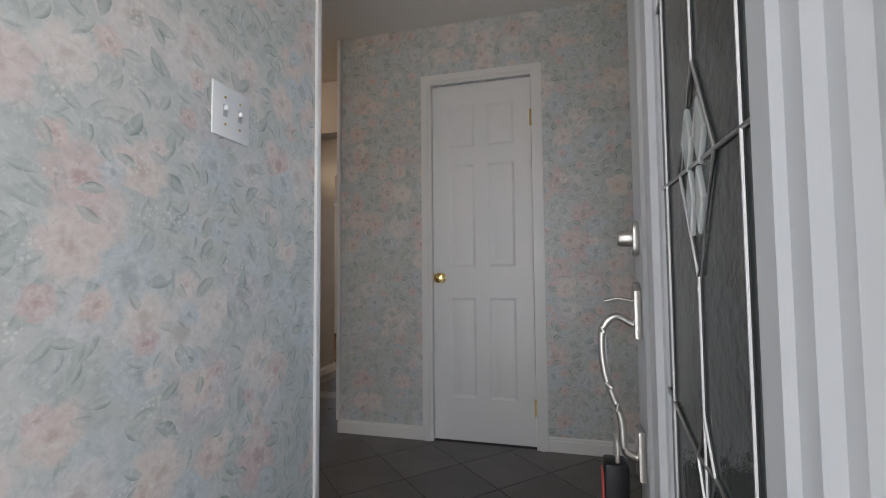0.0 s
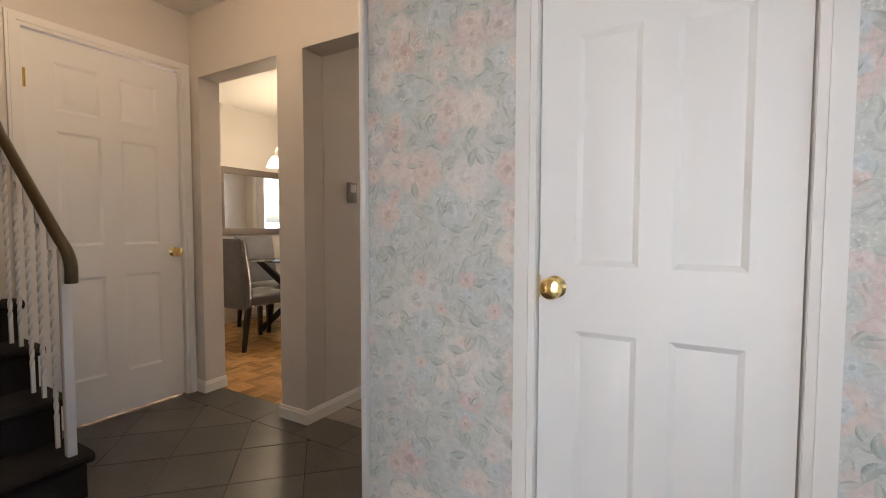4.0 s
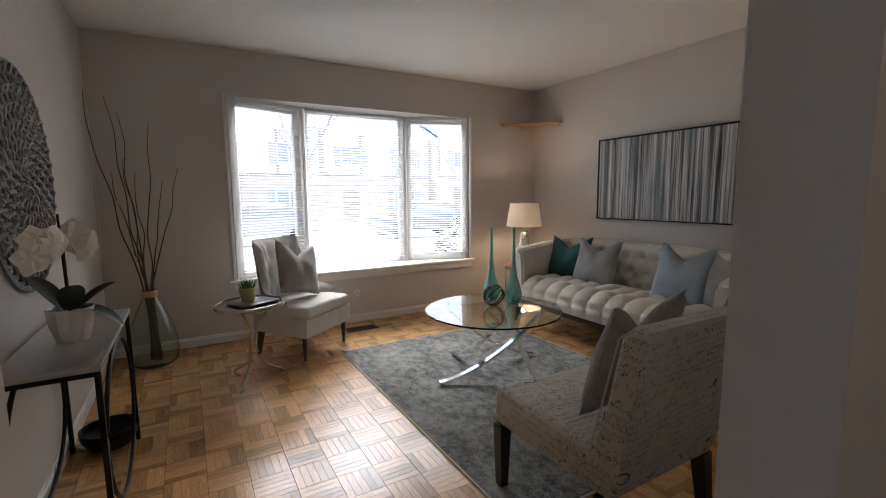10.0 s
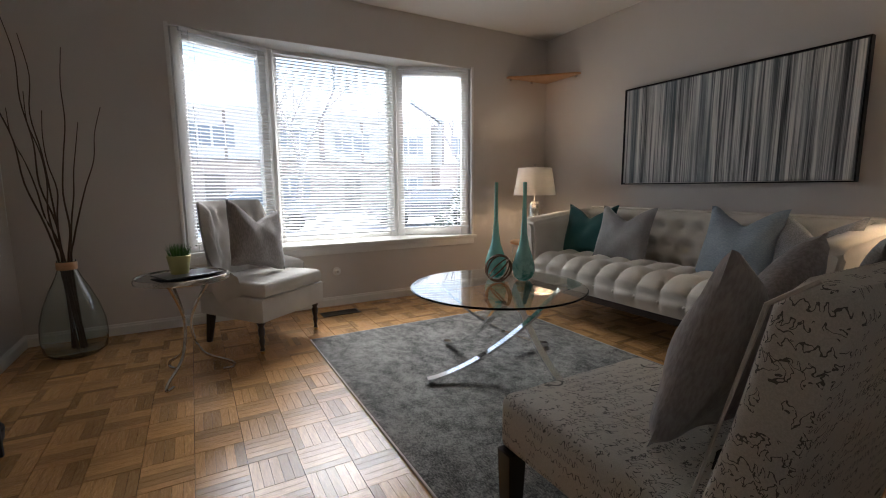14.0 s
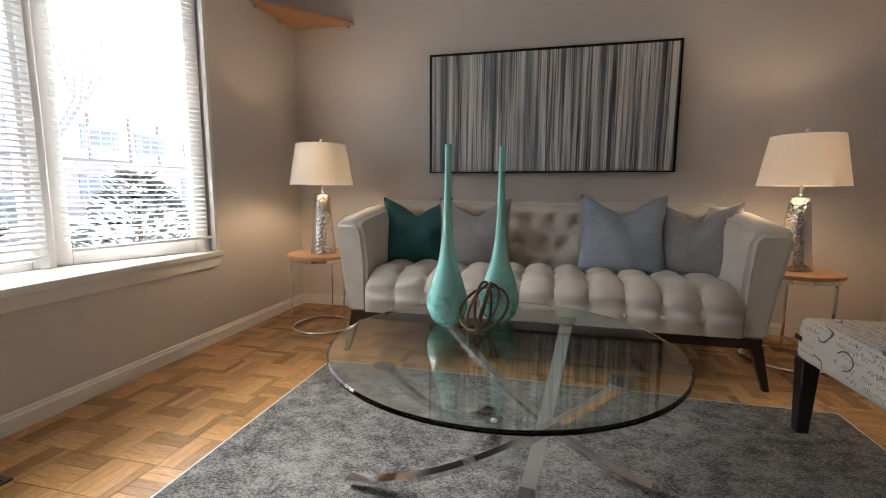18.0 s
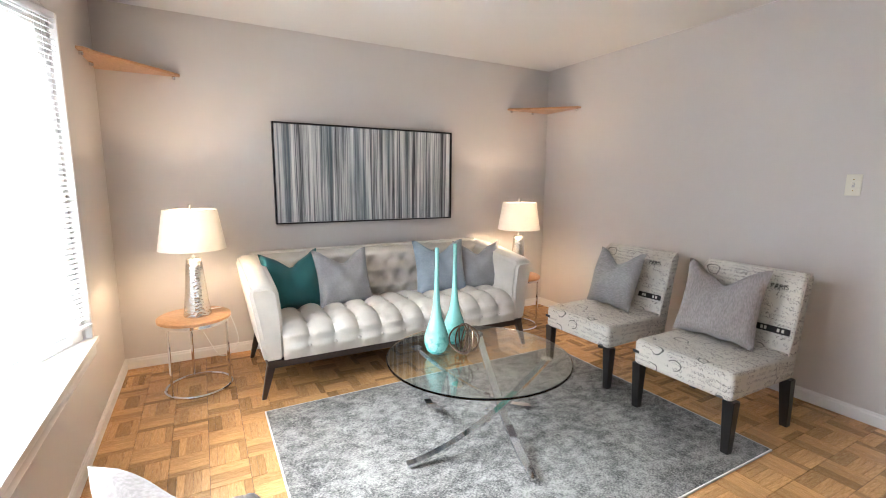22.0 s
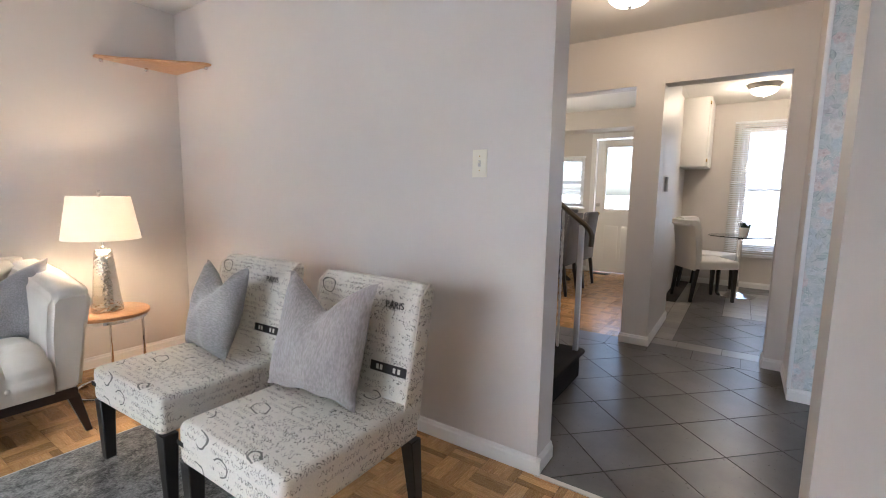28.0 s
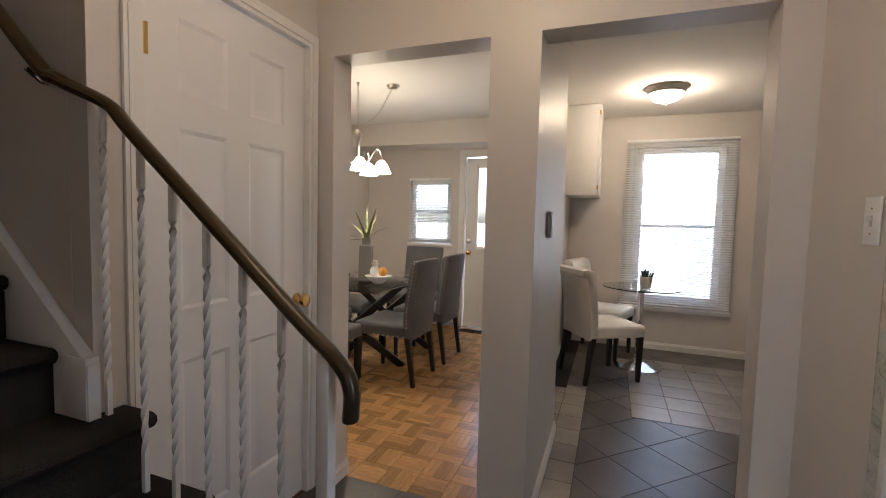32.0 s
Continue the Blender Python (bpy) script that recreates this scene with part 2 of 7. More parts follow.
def floral(name):
    """Pale sage wallpaper with pink, peach and blue peonies and grey-green leaves."""
    k = Mat(name, (0.6, 0.62, 0.6), 0.42)
    M = k.math
    sp = k.n.new("ShaderNodeSeparateXYZ")
    k.l.new(k.coords(), sp.inputs[0])
    uv = k.node("ShaderNodeCombineXYZ", 0, X=M("ADD", sp.outputs[0], sp.outputs[1]), Y=sp.outputs[2])

    def warp(v, scale, by):
        off = k.node("ShaderNodeVectorMath", 0, p_operation="SUBTRACT", i0=k.noise(v, scale, 2, out=1), i1=(0.5, 0.5, 0.5))
        return k.node("ShaderNodeVectorMath", 0, i0=v, i1=k.node("ShaderNodeVectorMath", 0, p_operation="SCALE", i0=off, Scale=by))

    def cells(v, size, loc, rnd=0.75):
        """Flat cells of a size in metres: the place inside the cell, in metres, and three random numbers."""
        p = k.node("ShaderNodeMapping", 0, Vector=v, Location=(*loc, 0), Scale=(1 / size, 1 / size, 0))
        nd = k.n.new("ShaderNodeTexVoronoi")
        nd.voronoi_dimensions = "2D"
        k.l.new(p, nd.inputs["Vector"])
        nd.inputs["Scale"].default_value, nd.inputs["Randomness"].default_value = 1.0, rnd
        rgb = k.n.new("ShaderNodeSeparateColor")
        k.l.new(nd.outputs["Color"], rgb.inputs[0])
        d = k.node("ShaderNodeVectorMath", 0, p_operation="SUBTRACT", i0=p, i1=nd.outputs["Position"])
        d = k.node("ShaderNodeVectorMath", 0, p_operation="SCALE", i0=d, Scale=size)
        xy = k.n.new("ShaderNodeSeparateXYZ")
        k.l.new(d, xy.inputs[0])
        return xy.outputs[0], xy.outputs[1], rgb.outputs

    def flower(col, v, size, R, loc, keep, tones):
        x, y, c = cells(v, size, loc)
        r = M("SQRT", M("ADD", M("MULTIPLY", x, x), M("MULTIPLY", y, y)))
        ang = M("ARCTAN2", y, x)
        tone = k.ramp(c[1], *[(i / len(tones), t) for i, t in enumerate(tones)])
        ragged = M("MULTIPLY", M("SUBTRACT", k.noise(uv, 2.6 / R, 3), 0.5), R * 0.3)
        grow = M("ADD", 0.75, M("MULTIPLY", c[2], 0.35))
        on = M("GREATER_THAN", c[0], keep)
        streak = k.noise(warp(uv, 18, 0.03), 55, 3, 0.6)
        for i, (part_r, n) in enumerate(((1.0, 5), (0.72, 6), (0.45, 4))):
            lobe = M("POWER", M("ABSOLUTE", M("SINE", M("ADD", M("MULTIPLY", ang, n / 2), M("MULTIPLY", c[2], 17.0 + 5.3 * i)))), 0.6)
            edge = M("MULTIPLY", M("MULTIPLY", M("ADD", 0.68, M("MULTIPLY", lobe, 0.32)), R * part_r), grow)
            f = M("DIVIDE", M("ADD", r, ragged), edge)
            shade = k.mix(k.ramp(M("ADD", f, M("MULTIPLY", M("SUBTRACT", streak, 0.5), 0.9)), (0.25, 0.0), (0.6, 0.5), (0.95, 1.0)), k.mix(1.0, tone, (0.8, 0.77, 0.76), "MULTIPLY"), k.mix(0.2 + 0.22 * i, tone, (0.86, 0.84, 0.81)))
            col = k.mix(M("MULTIPLY", M("MULTIPLY", k.ramp(f, (0.72, 1.0), (1.04, 0.0)), on), (0.75, 0.7, 0.75)[i]), col, shade)
        return col

    def leaves(col, size, L, W, loc, keep, dark, light):
        x, y, c = cells(uv, size, loc, 0.9)
        a = M("MULTIPLY", c[0], 6.283)
        ca, sa = M("COSINE", a), M("SINE", a)
        u = M("ADD", M("MULTIPLY", x, ca), M("MULTIPLY", y, sa))
        w = M("SUBTRACT", M("MULTIPLY", y, ca), M("MULTIPLY", x, sa))
        w = M("SUBTRACT", w, M("MULTIPLY", M("MULTIPLY", u, u), M("MULTIPLY", M("SUBTRACT", c[2], 0.5), 18.0)))
        q = M("DIVIDE", u, L)
        half = M("MULTIPLY", M("SUBTRACT", 1.0, M("MULTIPLY", q, q)), W)
        f = M("DIVIDE", M("ABSOLUTE", w), M("MAXIMUM", half, 0.0003))
        on = M("MULTIPLY", M("MULTIPLY", k.ramp(f, (0.9, 1.0), (1.0, 0.0)), M("GREATER_THAN", half, 0.0004)), M("GREATER_THAN", c[1], keep))
        side = k.ramp(M("ADD", M("MULTIPLY", M("DIVIDE", w, W), 0.5), 0.5), (0.1, dark), (0.42, light), (0.85, tuple(0.25 * i + 0.75 * j for i, j in zip(dark, light))))
        side = k.mix(k.ramp(f, (0.03, 0.22), (0.12, 0.0)), side, (0.6, 0.63, 0.6))
        return k.mix(M("MULTIPLY", on, M("ADD", 0.3, M("MULTIPLY", c[2], 0.5))), col, side)

    soft = warp(uv, 9, 0.03)
    col = k.ramp(k.noise(uv, 6, 5), (0.3, (0.53, 0.55, 0.525)), (0.5, (0.59, 0.595, 0.565)), (0.72, (0.65, 0.615, 0.58)))
    col = k.mix(k.ramp(k.noise(warp(uv, 14, 0.05), 38, 3, 0.6), (0.38, 0.45), (0.5, 0.0)), col, (0.4, 0.43, 0.41))
    sage, pale, slate = (0.26, 0.315, 0.285), (0.53, 0.56, 0.51), (0.19, 0.24, 0.23)
    col = leaves(col, 0.048, 0.027, 0.0105, (0.4, 0.2), 0.25, sage, pale)
    col = leaves(col, 0.06, 0.03, 0.013, (3.1, 7.7), 0.3, (0.29, 0.33, 0.32), (0.62, 0.625, 0.585))
    pink, peach, cream, blue = (0.66, 0.48, 0.46), (0.74, 0.59, 0.52), (0.8, 0.71, 0.65), (0.53, 0.6, 0.62)
    col = flower(col, soft, 0.185, 0.095, (1.3, 0.6), 0.25, (blue, cream, pink, blue))
    col = leaves(col, 0.068, 0.032, 0.014, (9.2, 4.1), 0.5, slate, (0.44, 0.485, 0.45))
    col = flower(col, soft, 0.135, 0.066, (5.7, 2.9), 0.35, (pink, peach, cream, blue))
    col = flower(col, soft, 0.085, 0.032, (8.8, 6.4), 0.62, (peach, pink, cream, blue))
    col = leaves(col, 0.06, 0.024, 0.0095, (2.6, 5.5), 0.58, slate, pale)
    x, y, c = cells(uv, 0.0125, (0.7, 0.3))
    dots = k.ramp(M("DIVIDE", M("SQRT", M("ADD", M("MULTIPLY", x, x), M("MULTIPLY", y, y))), 0.004), (0.6, 1.0), (0.9, 0.0))
    sprig = M("GREATER_THAN", k.noise(uv, 11, 2), 0.62)
    col = k.mix(M("MULTIPLY", M("MULTIPLY", dots, sprig), 0.5), col, (0.82, 0.78, 0.72))
    brush = k.noise(warp(uv, 20, 0.04), 75, 3, 0.6, distort=1.2)
    col = k.mix(k.ramp(brush, (0.56, 0.0), (0.64, 0.28)), col, (0.8, 0.78, 0.75))
    col = k.mix(k.ramp(brush, (0.36, 0.22), (0.44, 0.0)), col, (0.36, 0.39, 0.4))
    k.put("Base Color", col)
    k.bump(k.noise(uv, 260, 2), 0.15, 0.0006)
    return k.m


def exec_set(nd, key, v):
    if key == "operation":
        nd.operation = v
    elif key == "wave_type":
        nd.wave_type = v
    elif key == "bands_direction":
        nd.bands_direction = v
    elif key == "feature":
        nd.feature = v
    elif key == "distance":
        nd.distance = v


PAPER = floral("floral_wallpaper")


# ---- mesh helpers ----
def box(bm, x0, x1, y0, y1, z0, z1, bev=0.0, seg=2):
    vs = [bm.verts.new((x, y, z)) for z in (z0, z1) for x, y in ((x0, y0), (x1, y0), (x1, y1), (x0, y1))]
    fs = [bm.faces.new([vs[i] for i in q]) for q in ((3, 2, 1, 0), (4, 5, 6, 7), (0, 1, 5, 4), (1, 2, 6, 5), (2, 3, 7, 6), (3, 0, 4, 7))]
    if bev:
        es = list({e for f in fs for e in f.edges})
        bmesh.ops.bevel(bm, geom=es, offset=bev, segments=seg, affect="EDGES", profile=0.5)
    return vs


def lathe(bm, prof, n=28, c=(0, 0, 0), cap=True):
    """Turns (radius, height) pairs round the z axis."""
    rings = []
    for r, z in prof:
        rings.append([bm.verts.new((c[0] + r * math.cos(2 * math.pi * i / n), c[1] + r * math.sin(2 * math.pi * i / n), c[2] + z)) for i in range(n)])
    for a, b in zip(rings, rings[1:]):
        for i in range(n):
            bm.faces.new((a[i], a[(i + 1) % n], b[(i + 1) % n], b[i]))
    if cap:
        bm.faces.new(rings[0][::-1])
        bm.faces.new(rings[-1])
    return rings


def tube(bm, pts, r, n=8, closed=False, sy=1.0, up=(0, 0, 1), cap=True):
    """A round (or, with sy, flattened) bar along points; r may be one radius or one a point."""
    P = [Vector(p) for p in pts]
    R = r if isinstance(r, (list, tuple)) else [r] * len(P)
    rings = []
    for i, p in enumerate(P):
        a = P[i - 1] if (i or closed) else P[i]
        b = P[(i + 1) % len(P)] if (i < len(P) - 1 or closed) else P[i]
        t = (b - a).normalized()
        u = Vector(up)
        if abs(t.dot(u)) > 0.95:
            u = Vector((1, 0, 0)) if abs(t.x) < 0.9 else Vector((0, 1, 0))
        s = t.cross(u).normalized()
        w = s.cross(t).normalized()
        rings.append([bm.verts.new(p + R[i] * (math.cos(q) * s + sy * math.sin(q) * w)) for q in (2 * math.pi * (j + 0.5) / n for j in range(n))])
    pairs = list(zip(rings, rings[1:])) + ([(rings[-1], rings[0])] if closed else [])
    for a, b in pairs:
        for i in range(n):
            bm.faces.new((a[i], a[(i + 1) % n], b[(i + 1) % n], b[i]))
    if cap and not closed:
        bm.faces.new(rings[0][::-1])
        bm.faces.new(rings[-1])


def curve(pts, k=8):
    """Catmull-Rom points through the given ones."""
    P = [Vector(p) for p in pts]
    P = [2 * P[0] - P[1]] + P + [2 * P[-1] - P[-2]]
    out = []
    for a, b, c, d in zip(P, P[1:], P[2:], P[3:]):
        for j in range(k):
            t = j / k
            out.append(0.5 * (2 * b + (c - a) * t + (2 * a - 5 * b + 4 * c - d) * t * t + (3 * b - a - 3 * c + d) * t ** 3))
    return out + [P[-2]]


def prism(bm, outline, a0, a1, axis="y", bev=0.0, seg=2):
    """Extrudes an outline of pairs along an axis: pairs are (x, z) for y, (y, z) for x, (x, y) for z."""
    put = {"y": lambda p, a: (p[0], a, p[1]), "x": lambda p, a: (a, p[0], p[1]), "z": lambda p, a: (p[0], p[1], a)}[axis]
    A, C = [bm.verts.new(put(p, a0)) for p in outline], [bm.verts.new(put(p, a1)) for p in outline]
    fs = [bm.faces.new(A), bm.faces.new(C[::-1])]
    n = len(outline)
    for i in range(n):
        fs.append(bm.faces.new((A[i], C[i], C[(i + 1) % n], A[(i + 1) % n])))
    bmesh.ops.recalc_face_normals(bm, faces=fs)
    if bev:
        es = list({e for f in fs[:2] for e in f.edges})
        bmesh.ops.bevel(bm, geom=es, offset=bev, segments=seg, affect="EDGES", profile=0.5)


def sheet(bm, f, nu, nv, wrap_u=False):
    g = [[bm.verts.new(f(i / (nu if wrap_u else nu - 1), j / (nv - 1))) for j in range(nv)] for i in range(nu)]
    for i in range(nu if wrap_u else nu - 1):
        for j in range(nv - 1):
            bm.faces.new((g[i][j], g[(i + 1) % nu][j], g[(i + 1) % nu][j + 1], g[i][j + 1]))
    return g


def mesh_of(name, bm, material, smooth=True, angle=40):
    bmesh.ops.recalc_face_normals(bm, faces=bm.faces)
    if smooth:
        lim = radians(angle)
        for f in bm.faces:
            f.smooth = True
        for e in bm.edges:
            e.smooth = len(e.link_faces) == 2 and e.calc_face_angle(4) < lim
    me = bpy.data.meshes.new(name)
    bm.to_mesh(me)
    bm.free()
    for mt in material if isinstance(material, (list, tuple)) else (material,):
        me.materials.append(mt)
    return me


def part(name, bm, material, parent, label="", smooth=True, angle=40):
    ob = new(name, mesh_of(name, bm, material, smooth, angle))
    ob.parent = parent
    return tagged(ob, label)


def solo(name, bm, material, label, category="", kind="", m=None, group="", smooth=True, angle=40):
    ob = new(name, mesh_of(name, bm, material, smooth, angle))
    if m is not None:
        ob.matrix_basis = m
    return tagged(ob, label, category, group, kind)


def thing(name, label, category, m=None, group="", kind=""):
    ob = new(name)
    if m is not None:
        ob.matrix_basis = m
    return tagged(ob, label, category, group, kind)


def wall(name, axis, c0, c1, u0, u1, z0, z1, holes, mat, label):
    """A wall of its own thickness with rectangular openings (u0, u1, z0, z1) through it."""
    us = sorted({u0, u1, *(h[i] for h in holes for i in (0, 1))})
    zs = sorted({z0, z1, *(h[i] for h in holes for i in (2, 3))})
    full = lambda i, j: 0 <= i < len(us) - 1 and 0 <= j < len(zs) - 1 and not any(h[0] <= (us[i] + us[i + 1]) / 2 <= h[1] and h[2] <= (zs[j] + zs[j + 1]) / 2 <= h[3] for h in holes)
    bm, made = bmesh.new(), {}

    def v(c, u, z):
        key = (c, u, z)
        if key not in made:
            made[key] = bm.verts.new((c, u, z) if axis == "x" else (u, c, z))
        return made[key]

    for i in range(len(us) - 1):
        for j in range(len(zs) - 1):
            if not full(i, j):
                continue
            a, b, p, q = us[i], us[i + 1], zs[j], zs[j + 1]
            for c in (c0, c1):
                bm.faces.new((v(c, a, p), v(c, b, p), v(c, b, q), v(c, a, q)))
            for di, dj, e in ((-1, 0, ((a, p), (a, q))), (1, 0, ((b, p), (b, q))), (0, -1, ((a, p), (b, p))), (0, 1, ((a, q), (b, q)))):
                if not full(i + di, j + dj):
                    bm.faces.new((v(c0, *e[0]), v(c0, *e[1]), v(c1, *e[1]), v(c1, *e[0])))
    return solo(name, bm, mat, label, "wall", "structure", smooth=False)


def slab(name, x0, x1, y0, y1, z0, z1, mat, label, category):
    bm = bmesh.new()
    box(bm, x0, x1, y0, y1, z0, z1)
    return solo(name, bm, mat, label, category, "structure", smooth=False)


# ---- structure ----
H = 2.40
slab("floor", -4.6, 1.2, -1.85, 7.55, -0.2, -0.012, GAP, "subfloor under parquet and tile", "floor")
# living room
wall("wall_west", "x", -4.60, -4.46, -1.85, 2.17, 0, H, [], WALL, "plain warm grey painted wall behind the sofa")
wall("wall_window", "y", -1.85, -1.685, -4.46, -0.30, 0, H, [(-3.57, -1.19, 0.50, 2.03)], WALL, "warm grey painted wall with a bay window opening")
wall("wall_chairs", "y", 2.005, 2.165, -4.46, -1.637, 0, H, [], WALL, "warm grey painted wall behind the slipper chairs")
wall("wall_console", "x", -0.30, -0.215, -1.85, 2.26, 0, H, [], WALL, "warm grey painted wall behind the console table")
wall("wall_foyer", "x", -0.213, -0.11, 1.02, 2.26, 0, H, [], PAPER, "foyer wall with pastel floral wallpaper")
wall("wall_stub", "y", 2.005, 2.195, -0.762, -0.302, 0, H, [], WALL, "short painted wall return beside the living room opening")
wall("wall_header", "y", 2.01, 2.165, -1.63, -0.764, 2.06, H, [], WALL, "painted header over the living room opening")
# foyer
wall("wall_entry", "y", 0.94, 1.02, -0.30, 1.10, 0, H, [(-0.235, 0.785, 0, 2.06)], WALL, "front wall round the entry door")
wall("wall_foyer_window", "x", 1.03, 1.12, 1.02, 3.66, 0, H, [(2.05, 3.09, 0.62, 1.98)], PAPER, "floral papered wall with a window")
wall("wall_closet_front", "y", 3.53, 3.62, -0.60, 1.03, 0, H, [(-0.115, 0.47, 0, 2.05)], PAPER, "floral papered wall round the closet door")
wall("wall_closet_end", "y", 3.53, 3.62, -0.688, -0.60, 0, H, [], PAPER, "narrow papered end of the closet wall")
wall("wall_closet_side", "x", -0.688, -0.60, 3.622, 4.05, 0, H, [], WALL, "beige painted side of the closet")
wall("wall_closet_back", "y", 4.20, 4.26, -0.60, 1.03, 0, H, [], WALL, "painted closet back")
# hall
wall("wall_hall_back", "y", 4.05, 4.19, -4.24, -0.60, 0, H, [(-2.47, -1.748, 0, 2.005), (-1.55, -0.80, 0, 2.005)], WALL, "beige painted wall with openings to dining room and kitchen")
wall("wall_hall_door", "x", -2.64, -2.56, 3.09, 4.05, 0, H, [(3.23, 3.984, 0, 2.04)], WALL, "beige painted wall round the white closet door")
wall("wall_stair_north", "y", 3.09, 3.16, -4.30, -2.642, 0, 4.9, [], WALL, "beige painted wall beside the stairs")
wall("wall_stair_corner", "y", 3.09, 3.16, -2.64, -2.56, H + 0.002, 4.9, [], WALL, "beige wall above the closet door")
wall("wall_stair_south", "y", 2.02, 2.163, -4.46, -1.637, H + 0.002, 4.9, [], WALL, "upper beige stairwell wall")
wall("wall_stair_west", "x", -4.30, -4.21, 2.167, 3.09, 0, 4.9, [], WALL, "beige wall at the stair landing")
wall("wall_stair_east", "x", -1.70, -1.62, 2.167, 3.16, H + 0.1, 4.9, [], WALL, "upper beige wall of the stairwell")
wall("wall_stair_upper", "x", -2.56, -2.5, 3.162, 3.2, H + 0.1, 4.9, [], WALL, "upper stairwell return")
wall("wall_stair_upper_north", "y", 3.10, 3.16, -2.5, -1.70, H + 0.1, 4.9, [], WALL, "upper stairwell wall over the hall")
# Added overhead slab, out of view, keeps sky light off the entry door.
slab("ceiling_porch", -0.21, 2.4, -1.85, 0.938, 2.45, 2.55, CEIL, "unseen white ceiling slab added to shade the open entry door", "ceiling")
slab("floor_porch", -0.21, 2.4, -1.85, 0.938, -0.2, -0.02, GROUT, "dark concrete entry porch slab", "floor")
slab("ceiling_stair", -4.46, -1.6, 2.0, 3.2, 4.9, 5.0, CEIL, "white stairwell ceiling", "ceiling")
slab("ceiling_living", -4.6, -0.2, -1.85, 2.17, H, H + 0.1, CEIL, "white textured living room ceiling", "ceiling")
slab("ceiling_hall", -2.62, 1.12, 3.162, 4.19, H, H + 0.1, CEIL, "white hall ceiling", "ceiling")
slab("ceiling_foyer", -1.69, 1.12, 2.167, 3.16, H, H + 0.1, CEIL, "white foyer ceiling", "ceiling")
slab("ceiling_entry", -0.198, 1.12, 0.94, 2.17, H, H + 0.1, CEIL, "white ceiling at the entry", "ceiling")
# dining room and kitchen
wall("wall_dining_west", "x", -4.36, -4.24, 3.17, 7.38, 0, H, [], WALL, "warm painted dining room wall")
wall("wall_back", "y", 7.38, 7.52, -4.36, 1.12, 0, H, [(-3.63, -3.10, 1.0, 1.77), (-2.93, -2.14, 0, 2.04), (-1.06, -0.26, 0.50, 2.08)], WALL, "painted rear wall with windows and a back door")
wall("wall_divider", "x", -1.748, -1.55, 4.192, 5.04, 0, H, [], WALL, "painted pier between kitchen and dining room")
wall("wall_divider_far", "x", -1.86, -1.715, 5.86, 7.38, 0, H, [], WALL, "painted wall between kitchen and dining room")
wall("wall_divider_header", "x", -1.76, -1.70, 5.042, 5.858, 2.02, H, [], WALL, "painted header between kitchen and dining room")
wall("wall_kitchen_east", "x", 1.03, 1.12, 4.192, 7.38, 0, H, [], WALL, "painted kitchen side wall")
slab("soffit", -4.24, -1.862, 7.0, 7.379, 2.14, 2.398, WALL, "painted soffit over the dining room window", "trim")
slab("ceiling_dining", -4.36, -1.66, 4.192, 7.52, H, H + 0.1, CEIL, "white stippled dining room ceiling", "ceiling")
slab("ceiling_kitchen", -1.658, 1.12, 4.192, 7.52, H, H + 0.1, CEIL, "white kitchen ceiling", "ceiling")


def baseboard(x0, y0, x1, y1, side, h=0.075, d=0.013):
    """A moulded skirting along the line, on the given side of it (left 1, right -1)."""
    a, b = Vector((x0, y0, 0)), Vector((x1, y1, 0))
    t = (b - a).normalized()
    n = Vector((-t.y, t.x, 0)) * side
    bm = bmesh.new()
    prof = [(0, 0), (d, 0), (d, h * 0.72), (d * 0.62, h * 0.82), (d * 0.55, h * 0.93), (d * 0.25, h), (0, h)]
    A = [bm.verts.new(a + n * (p[0] + 0.0005) + Vector((0, 0, p[1]))) for p in prof]
    C = [bm.verts.new(b + n * (p[0] + 0.0005) + Vector((0, 0, p[1]))) for p in prof]
    bm.faces.new(A), bm.faces.new(C[::-1])
    for i in range(len(prof)):
        bm.faces.new((A[i], C[i], C[(i + 1) % len(prof)], A[(i + 1) % len(prof)]))
    return solo("baseboard", bm, TRIM, "white painted moulded baseboard", "baseboard", "structure", angle=25)


for run in ((-4.46, -1.685, -4.46, 2.005, -1), (-4.46, -1.685, -0.30, -1.685, 1), (-4.46, 2.005, -1.617, 2.005, -1), (-1.637, 1.992, -1.637, 2.165, -1), (-0.30, -1.685, -0.30, 2.273, 1), (-0.313, 2.26, -0.11, 2.26, 1),
            (-0.701, 3.53, -0.17, 3.53, -1), (0.526, 3.53, 1.03, 3.53, -1), (-0.688, 3.517, -0.688, 4.05, 1), (-0.80, 4.05, -0.688, 4.05, -1), (-1.76, 4.05, -1.537, 4.05, -1), (-2.56, 4.05, -2.457, 4.05, -1), (-1.748, 4.05, -1.748, 5.04, 1), (-1.55, 4.05, -1.55, 5.053, -1),
            (-1.76, 5.04, -1.537, 5.04, 1), (-0.80, 4.04, -0.80, 4.19, 1), (-2.47, 4.04, -2.47, 4.19, -1), (1.03, 1.02, 1.03, 3.53, 1), (-0.11, 1.02, -0.11, 2.273, -1), (-1.715, 5.847, -1.715, 7.38, -1), (-1.873, 5.86, -1.70, 5.86, -1), (-1.86, 5.86, -1.86, 7.0, 1),
            (-4.24, 4.19, -4.24, 7.38, -1), (-4.24, 7.38, -3.0, 7.38, -1), (-2.07, 7.38, -1.86, 7.38, -1), (-1.715, 7.38, 1.03, 7.38, -1), (-4.24, 4.19, -2.47, 4.19, 1), (1.03, 4.26, 1.03, 7.38, 1)):
    baseboard(*run)
